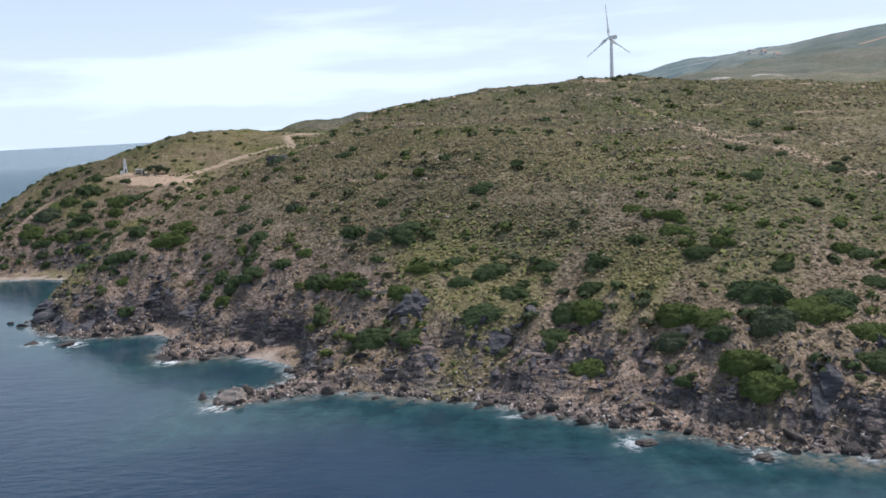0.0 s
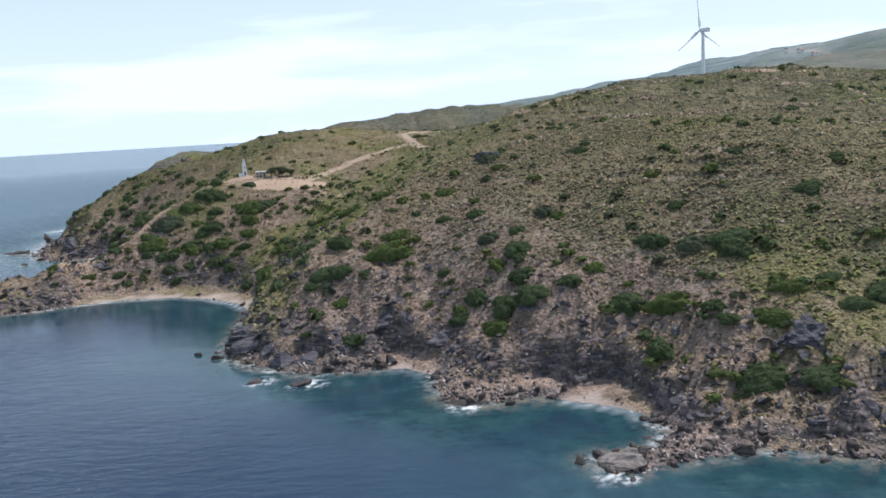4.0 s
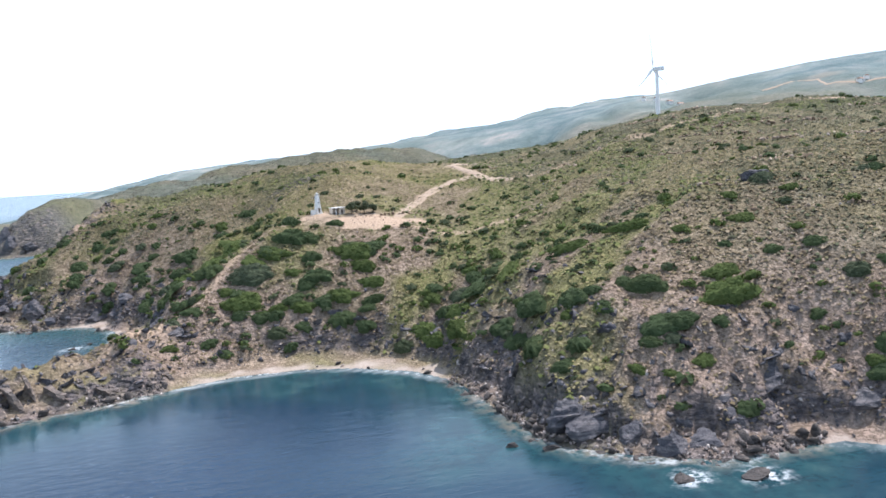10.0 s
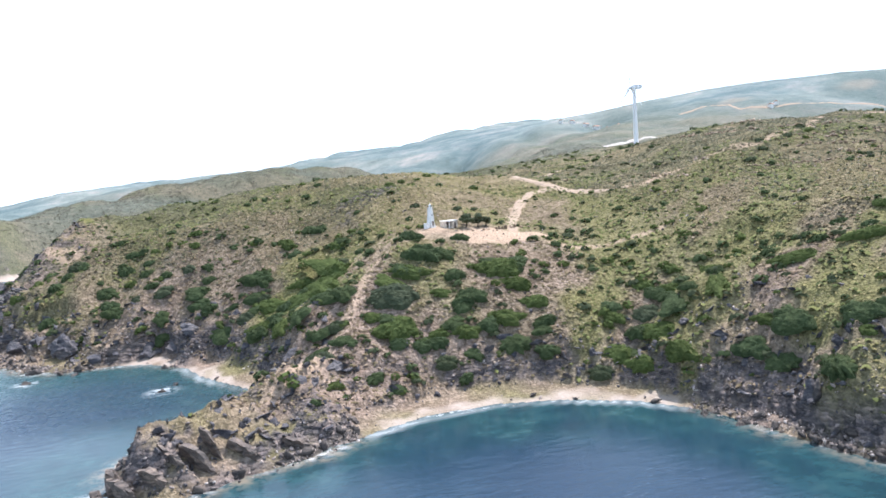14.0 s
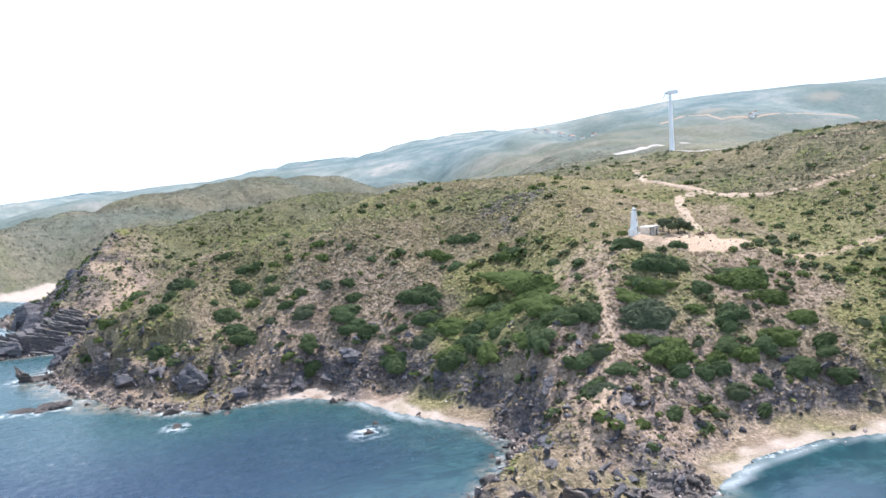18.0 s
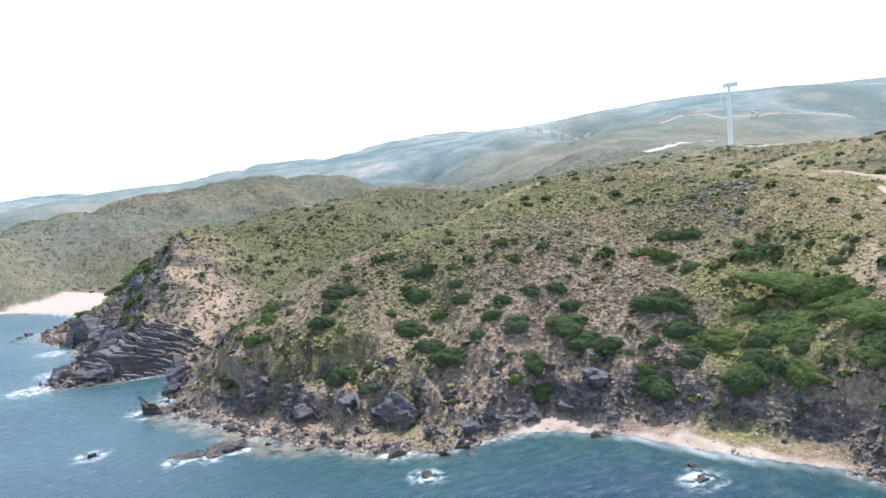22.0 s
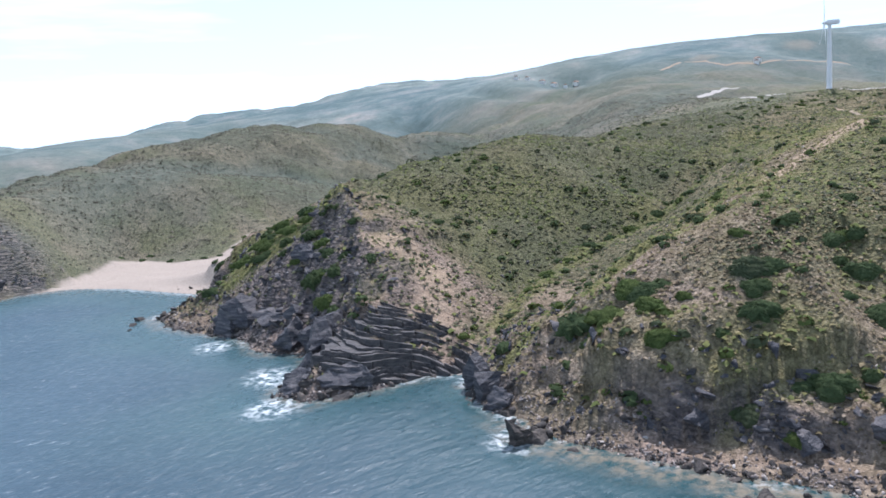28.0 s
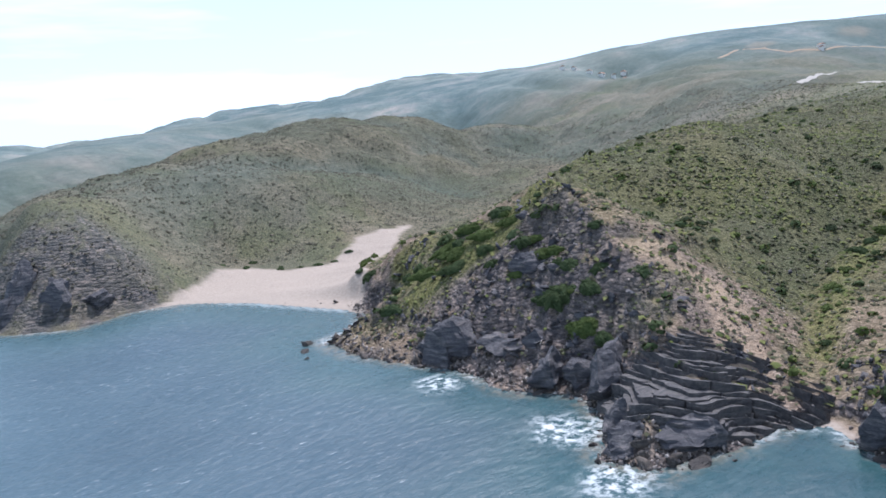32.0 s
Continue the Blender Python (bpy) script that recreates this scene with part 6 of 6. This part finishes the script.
def lighthouse(x, y, z):
    base = tagged(empty("lighthouse", x, y, z, 25), "whitewashed square tapering lighthouse tower on the headland", "lighthouse")
    bm = bmesh.new(); box(bm, -1.6, 1.6, -1.6, 1.6, -1.4, 0.3); part("plinth", bm, WHITEWASH, base)
    bm = bmesh.new(); frustum(bm, 1.28, 0.74, 0.3, 6.9); bmesh.ops.bevel(bm, geom=list(bm.edges), offset=0.06, segments=1, affect="EDGES"); part("tower", bm, WHITEWASH, base)
    bm = bmesh.new(); box(bm, -0.88, 0.88, -0.88, 0.88, 6.9, 7.08); part("gallery", bm, WHITEWASH, base)
    lantern = part("lantern", _cyl(0.46, 7.08, 7.95, 10), LANTERN, base, "pale glazed lantern room")
    bm = bmesh.new(); cone(bm, 0.56, 0.1, 7.95, 8.3, 12); cone(bm, 0.04, 0.03, 8.3, 8.7, 6); part("roof", bm, WHITEWASH, lantern)
    for px, py in ((-0.8, -0.8), (0.8, -0.8), (0.8, 0.8), (-0.8, 0.8)):
        bm = bmesh.new(); cone(bm, 0.03, 0.03, 7.08, 7.75, 6, px, py); part("railing_post", bm, STEEL, base)
    for px0, px1, py0, py1 in ((-0.8, 0.8, -0.82, -0.78), (-0.8, 0.8, 0.78, 0.82), (-0.82, -0.78, -0.78, 0.78), (0.78, 0.82, -0.78, 0.78)):
        bm = bmesh.new(); box(bm, px0, px1, py0, py1, 7.72, 7.77); part("railing", bm, STEEL, base)
    bm = bmesh.new(); box(bm, -0.45, 0.45, -1.32, -1.1, 0.3, 2.2); part("door", bm, DARK_WOOD, base)
    bm = bmesh.new(); box(bm, -0.22, 0.22, -1.06, -0.9, 4.0, 4.6); part("window", bm, GLASS, base)
    bm = bmesh.new(); box(bm, -3.4, -1.6, -0.9, 1.1, -1.2, 1.5); bmesh.ops.bevel(bm, geom=list(bm.edges), offset=0.12, segments=2, affect="EDGES"); part("annex", bm, WHITEWASH, base, "low whitewashed annex")
    return base


def _cyl(r, z0, z1, seg):
    bm = bmesh.new()
    cone(bm, r, r, z0, z1, seg)
    return bm


def open_house(x, y, z):
    base = tagged(empty("house", x, y, z, 12), "small white flat-roofed house with an open front", "house")
    bm = bmesh.new(); box(bm, -2.6, 2.6, 1.5, 1.75, -1.2, 2.5); part("back_wall", bm, WORN_WALL, base)
    for px in (-2.6, 2.35):
        bm = bmesh.new(); box(bm, px, px + 0.25, -1.6, 1.5, -1.2, 2.5); part("side_wall", bm, WORN_WALL, base)
    bm = bmesh.new(); box(bm, 0.2, 0.45, -1.35, 1.5, -1.2, 2.5); part("partition", bm, WORN_WALL, base)
    bm = bmesh.new(); box(bm, 0.45, 2.35, -1.6, -1.35, -1.2, 2.5); part("front_wall", bm, WORN_WALL, base)
    for px in (-1.2,):
        bm = bmesh.new(); box(bm, px, px + 0.3, -1.6, -1.3, -1.2, 2.5); part("pillar", bm, WHITEWASH, base)
    bm = bmesh.new(); box(bm, 1.0, 1.8, -1.64, -1.58, 0.0, 1.9); part("door", bm, DARK_WOOD, base)
    bm = bmesh.new(); box(bm, -2.8, 2.8, -1.85, 1.95, 2.5, 2.72); part("roof", bm, WHITEWASH, base, "flat whitewashed roof slab")
    return base


lighthouse(-146.9, 365.8, height_at(-146.9, 365.8) + 0.1).scale = (0.7, 0.7, 0.82)
open_house(-140.4, 367.0, height_at(-140.4, 367.0) - 0.2).scale = (0.85, 0.85, 0.85)


def rubble_wall(points, high, thick, label):
    bm = bmesh.new()
    pts = densify(points, 0.7)
    zs = ground([p[0] for p in pts], [p[1] for p in pts])[0]
    r = random.Random(len(pts))
    for (px, py), z in zip(pts, zs):
        if r.random() < 0.4:
            continue
        for layer in range(1 + (r.random() < 0.45)):
            s = bmesh.ops.create_icosphere(bm, subdivisions=1, radius=1.0)
            k = r.uniform(0.75, 1.2)
            for v in s["verts"]:
                v.co = Vector((px + v.co.x * thick * k * 1.25, py + v.co.y * thick * k * 1.25, z - 0.1 + layer * high * 0.5 + (v.co.z * 0.5 + 0.3) * high * k * 0.75))
    me = bpy.data.meshes.new("stone_wall")
    bm.to_mesh(me)
    bm.free()
    me.materials.append(RUBBLE)
    return tagged(new("stone_wall", me), label, "wall", "dry stone walls")


rubble_wall([(-126, 364), (-121, 366), (-115, 367), (-112, 363)], 1.2, 0.45, "tumbled dry stone wall beside the dirt yard")
rubble_wall([(-136, 361.5), (-131, 361.2), (-127, 361.8)], 0.7, 0.35, "low broken stone wall at the edge of the dirt yard")
rubble_wall([(-29, 337), (-23, 328), (-13, 317), (-6, 305)], 0.75, 0.45, "grey terrace wall across the hillside")
rubble_wall([(-50, 337), (-45, 327), (-38, 316)], 0.6, 0.45, "grey terrace wall across the hillside")
rubble_wall([(-43, 327), (-36, 313), (-29, 301), (-18, 288)], 0.6, 0.45, "grey terrace wall across the hillside")
rubble_wall([(-20, 345), (-8, 333), (8, 322)], 0.6, 0.45, "grey terrace wall across the hillside")


def track(name, points, half, lift, mat, label):
    pts = densify(points, 2.0)
    verts, faces = [], []
    for i, p in enumerate(pts):
        a, b = pts[max(0, i - 2)], pts[min(len(pts) - 1, i + 2)]
        nx, ny = -(b[1] - a[1]), b[0] - a[0]
        k = math.hypot(nx, ny) or 1
        for s in (-1, -0.4, 0.4, 1):
            w = half * s * (1 + 0.12 * math.sin(i * 0.7 + s))
            verts.append((p[0] + nx / k * w, p[1] + ny / k * w, 0))
    zs = ground([v[0] for v in verts], [v[1] for v in verts])[0]
    verts = [(v[0], v[1], z + lift - max(0.0, 0.5 - 0.125 * min(i // 4, len(pts) - 1 - i // 4))) for i, (v, z) in enumerate(zip(verts, zs))]
    n = len(verts)
    inner = list(verts)
    for i in range(len(pts)):
        for j in range(4):
            v, o = inner[4 * i + j], inner[4 * i + (3 if j < 2 else 0)]
            k = 1.5 * (lift + 0.5) / (2 * half)
            verts.append((v[0] + (v[0] - o[0]) * k, v[1] + (v[1] - o[1]) * k, v[2] - lift - 0.9))
    for i in range(len(pts) - 1):
        for j in range(3):
            faces.append((4 * i + j, 4 * i + j + 1, 4 * i + j + 5, 4 * i + j + 4))
        faces += [(4 * i, 4 * i + 4, n + 4 * i + 4, n + 4 * i), (4 * i + 3, n + 4 * i + 3, n + 4 * i + 7, 4 * i + 7)]
    return tagged(link_mesh(name, verts, faces, mat, smooth_faces=True), label, "road", kind="structure")


for line, half in TRACKS:
    track("track", line, half, 0.14, DIRT, "pale dirt track winding over the saddle")
track("road", [(204, 753), (240, 757), (275, 760), (310, 762), (318, 752)], 1.5, 0.6, GRAVEL, "pale gravel road cut into the hillside")
track("road", [(169, 706), (158, 690), (147, 672), (135, 659), (128, 640), (122, 624), (132, 600), (160, 584), (200, 566)], 1.4, 0.4, GRAVEL, "pale gravel road past the wind turbine")
track("road", [(508, 993), (560, 995), (575, 969), (551, 927), (565, 900), (611, 886), (651, 875), (716, 842)], 1.0, 0.7, DIRT, "pale road winding up the far mountain")



# ---- wind turbine ----
def turbine(x, y, z, hub):
    base = tagged(empty("wind_turbine", x, y, z, 29), "white three-bladed wind turbine on the ridge", "wind turbine")
    bm = bmesh.new(); cone(bm, 3.0, 2.8, -1.5, 0.4, 20); part("foundation", bm, GRAVEL, base)
    bm = bmesh.new(); cone(bm, 1.7, 1.0, 0.3, hub - 1.3, 20); part("tower", bm, STEEL, base)
    bm = bmesh.new()
    v = box(bm, -1.3, 1.3, -5.6, 2.0, hub - 1.4, hub + 1.5)
    bmesh.ops.bevel(bm, geom=list(bm.edges), offset=0.45, segments=2, affect="EDGES")
    part("nacelle", bm, STEEL, base)
    bm = bmesh.new()
    bmesh.ops.create_cone(bm, cap_ends=True, segments=16, radius1=1.25, radius2=0.35, depth=2.4, matrix=Matrix.Translation((0, 3.2, hub)) @ Matrix.Rotation(radians(-90), 4, "X"))
    spinner = part("hub", bm, STEEL, base)
    for k in range(3):
        bm = bmesh.new()
        rows = []
        for i in range(15):
            q = i / 14
            s = 0.6 + 24.2 * q
            chord = 0.55 + 1.35 * math.exp(-((q - 0.16) / 0.16) ** 2) + 0.75 * (1 - q) * (q > 0.1)
            thick = 0.5 * (1 - q) ** 1.5 + 0.07
            rows.append([bm.verts.new((chord * a, 0.9 * q * q + thick * b, s)) for a, b in ((-0.35, 0), (0, 0.5), (0.4, 0.3), (0.65, 0), (0.3, -0.3), (0, -0.5))])
        for a, b in zip(rows, rows[1:]):
            for j in range(6):
                bm.faces.new((a[j], a[(j + 1) % 6], b[(j + 1) % 6], b[j]))
        bm.faces.new(rows[-1])
        bm.faces.new(rows[0][::-1])
        bmesh.ops.recalc_face_normals(bm, faces=bm.faces)
        bmesh.ops.transform(bm, verts=bm.verts, matrix=Matrix.Translation((0, 3.0, hub)) @ Matrix.Rotation(radians(120 * k - 4), 4, "Y"))
        part("blade", bm, STEEL, spinner)
    return base


tz = height_at(129, 613)
turbine(129, 613, tz, 105.8 - tz)


# ---- tilted slate beds on the western point ----
def slate_beds():
    """Stacked beds of slate, dipping to the south-east, each broken into slabs."""
    base = tagged(empty("slate_beds", -276, 540, 0), "tilted dark slate beds stepping up from the sea", "rock")
    step = 0.42
    levels = np.cumsum([0.34 + 0.9 * ((i * 7919) % 13 / 12) ** 1.6 for i in range(60)]) - 13
    u, v = np.arange(-25, 27, step), np.arange(-15, 17, step)
    gu, gv = np.meshgrid(u, v)
    px, py = -276 + 0.82 * gu + 0.57 * gv, 540 - 0.57 * gu + 0.82 * gv
    h, d, _ = ground(px.ravel(), py.ravel(), False)
    mound = np.where(d > -0.5, h + 0.8, -3).reshape(gu.shape)
    mound = mound + 3.0 * fbm(gu, gv, 12, 4, 601)
    area = ((gu - 1) / 25) ** 2 + ((gv - 1) / 14) ** 2 + 0.25 * fbm(gu, gv, 8, 3, 602) < 1

    def plane(k):
        return levels[k] - 0.24 * gu - 0.16 * gv - 0.006 * gu * gu + 1.6 * fbm(gu, gv, 15, 3, 610) + 0.5 * fbm(gu, gv + 40 * k, 9, 2, 612) + 0.3 * fbm(gu, gv + 9 * k, 2.2, 3, 611)

    for k in range(59):
        low, high = plane(k), plane(k + 1)
        edge = 1.7 * fbm(0.4 * gu, gv, 4.5, 4, 620 + k)
        cells_in = area & (mound + edge > low) & (mound < high + 2.0) & (high > -0.2)
        length = 8 + 7 * ((k * 37) % 10) / 10
        segment = np.floor((gu + 3.1 * k + 1.2 * fbm(gu, gv, 4, 3, 640 + k)) / length).astype(int)
        rest = {(int(i), int(j)) for i, j in zip(*np.nonzero(cells_in))}
        while rest:
            # one unbroken piece of the bed
            todo = [rest.pop()]
            s, inside = segment[todo[0]], np.zeros(cells_in.shape, bool)
            while todo:
                i, j = todo.pop()
                inside[i, j] = True
                for q in ((i + 1, j), (i - 1, j), (i, j + 1), (i, j - 1)):
                    if q in rest and segment[q] == s:
                        rest.discard(q)
                        todo.append(q)
            if inside.sum() < 45:
                continue
            index, verts, faces = {}, [], []

            def corner(i, j, bottom):
                key = (i, j, bottom)
                if key not in index:
                    index[key] = len(verts)
                    a, b = min(i, gu.shape[0] - 1), min(j, gu.shape[1] - 1)
                    shift = 0.16 * np.sin(12.9 * i + 7.7 * j + k)
                    verts.append((float(px[a, b] + shift + bottom * 0.12), float(py[a, b] + 0.5 * shift + bottom * 0.18), float(high[a, b] - bottom * 1.9)))
                return index[key]

            rim = {}
            for i, j in zip(*np.nonzero(inside)):
                faces.append((corner(i, j, 0), corner(i, j + 1, 0), corner(i + 1, j + 1, 0), corner(i + 1, j, 0)))
                for (ni, nj), (a, b) in (((i - 1, j), ((i, j), (i, j + 1))), ((i + 1, j), ((i + 1, j + 1), (i + 1, j))), ((i, j - 1), ((i + 1, j), (i, j))), ((i, j + 1), ((i, j + 1), (i + 1, j + 1)))):
                    if not (0 <= ni < inside.shape[0] and 0 <= nj < inside.shape[1]) or not inside[ni, nj]:
                        faces.append((corner(*b, 0), corner(*a, 0), corner(*a, 1), corner(*b, 1)))
                        for bottom in (0, 1):
                            rim.setdefault(corner(*a, bottom), []).append(corner(*b, bottom))
                            rim.setdefault(corner(*b, bottom), []).append(corner(*a, bottom))
            for _ in range(5):
                verts = [tuple(0.4 * c + 0.6 * sum(verts[m][axis] for m in rim[n]) / len(rim[n]) for axis, c in enumerate(v)) if n in rim else v for n, v in enumerate(verts)]
            link_mesh("slab", verts, faces, SLAB, base)
    for ob in base.children:
        ob.matrix_parent_inverse = base.matrix_world.inverted()
    return base


slate_beds()
rock("slate_boss", -287.5, 535.5, 3.0, (6.8, 5.0, 5.4), 171, SLATE, "rounded dark slate boss at the water's edge", (0, 0.3), -35)
rock("slate_boss", -297.5, 541, 1.0, (5.0, 3.8, 3.6), 172, SLATE, "low dark slate boss at the tip of the point", (0, 0.2), -20)
rock("slate_boss", -291, 548, 1.5, (4.6, 3.4, 4.6), 173, SLATE, "dark slate boss beside the slate beds", (0, 0.2), 30)


# ---- wind-bent trees by the house ----
def tree(x, y, high, reach, seed):
    r = np.random.default_rng(seed)
    base = tagged(empty("tree", x, y, height_at(x, y) - 0.1), "bushy grey-green tree beside the white house", "tree", "trees by the house")
    bm = bmesh.new()
    cone(bm, 0.22, 0.12, 0, high * 0.5, 8)
    part("trunk", bm, BARK, base)
    for k in range(4):
        a = 1.57 * k + r.uniform(0, 0.8)
        tip = Vector((math.cos(a) * reach * 0.55, math.sin(a) * reach * 0.55, high * r.uniform(0.3, 0.4)))
        bm = bmesh.new()
        bmesh.ops.create_cone(bm, cap_ends=True, segments=6, radius1=0.1, radius2=0.04, depth=tip.length, matrix=Matrix.Translation(Vector((0, 0, high * 0.32)) + tip / 2) @ tip.to_track_quat("Z", "Y").to_matrix().to_4x4())
        part("limb", bm, BARK, base)
    clumps = [(r.uniform(-0.6, 0.6) * reach, r.uniform(-0.6, 0.6) * reach, high * r.uniform(0.42, 0.78), reach * r.uniform(0.32, 0.52)) for _ in range(9)]
    verts, faces = [], []
    for cx, cy, cz, cr in clumps:
        for _ in range(150):
            d = r.standard_normal(3)
            d /= np.linalg.norm(d)
            c = np.array((cx, cy, cz)) + d * cr * r.uniform(0.6, 1.08) * np.array((1, 1, 0.8))
            u = np.cross(d, r.standard_normal(3))
            u /= np.linalg.norm(u)
            w, size, o = np.cross(d, u), r.uniform(0.1, 0.22), len(verts)
            verts += [tuple(c - u * size), tuple(c - w * size), tuple(c + u * size), tuple(c + w * size * 1.4)]
            faces.append((o, o + 1, o + 2, o + 3))
    link_mesh("crown", verts, faces, LEAF_GREY, base)


for k, (tx, ty, th, tr) in enumerate(((-135.8, 364.6, 4.6, 2.2), (-131.6, 365.2, 4.8, 2.5), (-128.4, 366.0, 3.2, 1.9), (-133.4, 369.0, 4.0, 2.2))):
    tree(tx, ty, th, tr, 400 + k)


# ---- far houses ----
ROOF = plain("clay_tiles", (0.38, 0.22, 0.15), 0.9)


def house(x, y, turn, long):
    base = tagged(empty("house", x, y, height_at(x, y) + 0.5, turn), "small white house on the far hillside", "house", "far hamlet")
    bm = bmesh.new(); box(bm, -long / 2, long / 2, -3, 3, -3, 3.4); part("wall", bm, WHITEWASH, base)
    bm = bmesh.new()
    v = [bm.verts.new(q) for q in ((-long / 2 - 0.4, -3.4, 3.3), (long / 2 + 0.4, -3.4, 3.3), (long / 2 + 0.4, 3.4, 3.3), (-long / 2 - 0.4, 3.4, 3.3), (-long / 2 - 0.4, 0, 5.0), (long / 2 + 0.4, 0, 5.0))]
    for f in ((0, 1, 5, 4), (2, 3, 4, 5), (0, 4, 3), (1, 2, 5), (3, 2, 1, 0)):
        bm.faces.new([v[i] for i in f])
    part("roof", bm, ROOF, base)
    for wx in (-long / 4, long / 4):
        bm = bmesh.new(); box(bm, wx - 0.5, wx + 0.5, -3.06, -2.9, 1.2, 2.4); part("window", bm, GLASS, base)
    bm = bmesh.new(); box(bm, -0.5, 0.5, -3.06, -2.9, 0, 2.1); part("door", bm, DARK_WOOD, base)
    return base


for hx, hy, ht, hl in ((485, 1173, 20, 9), (509, 1151, 40, 8), (495, 1160, 10, 10), (472, 1190, 30, 8), (520, 1140, 60, 9), (531, 1150, 15, 7), (455, 1196, 50, 9), (575, 898, 25, 10), (590, 905, 50, 9)):
    house(hx, hy, ht, hl)
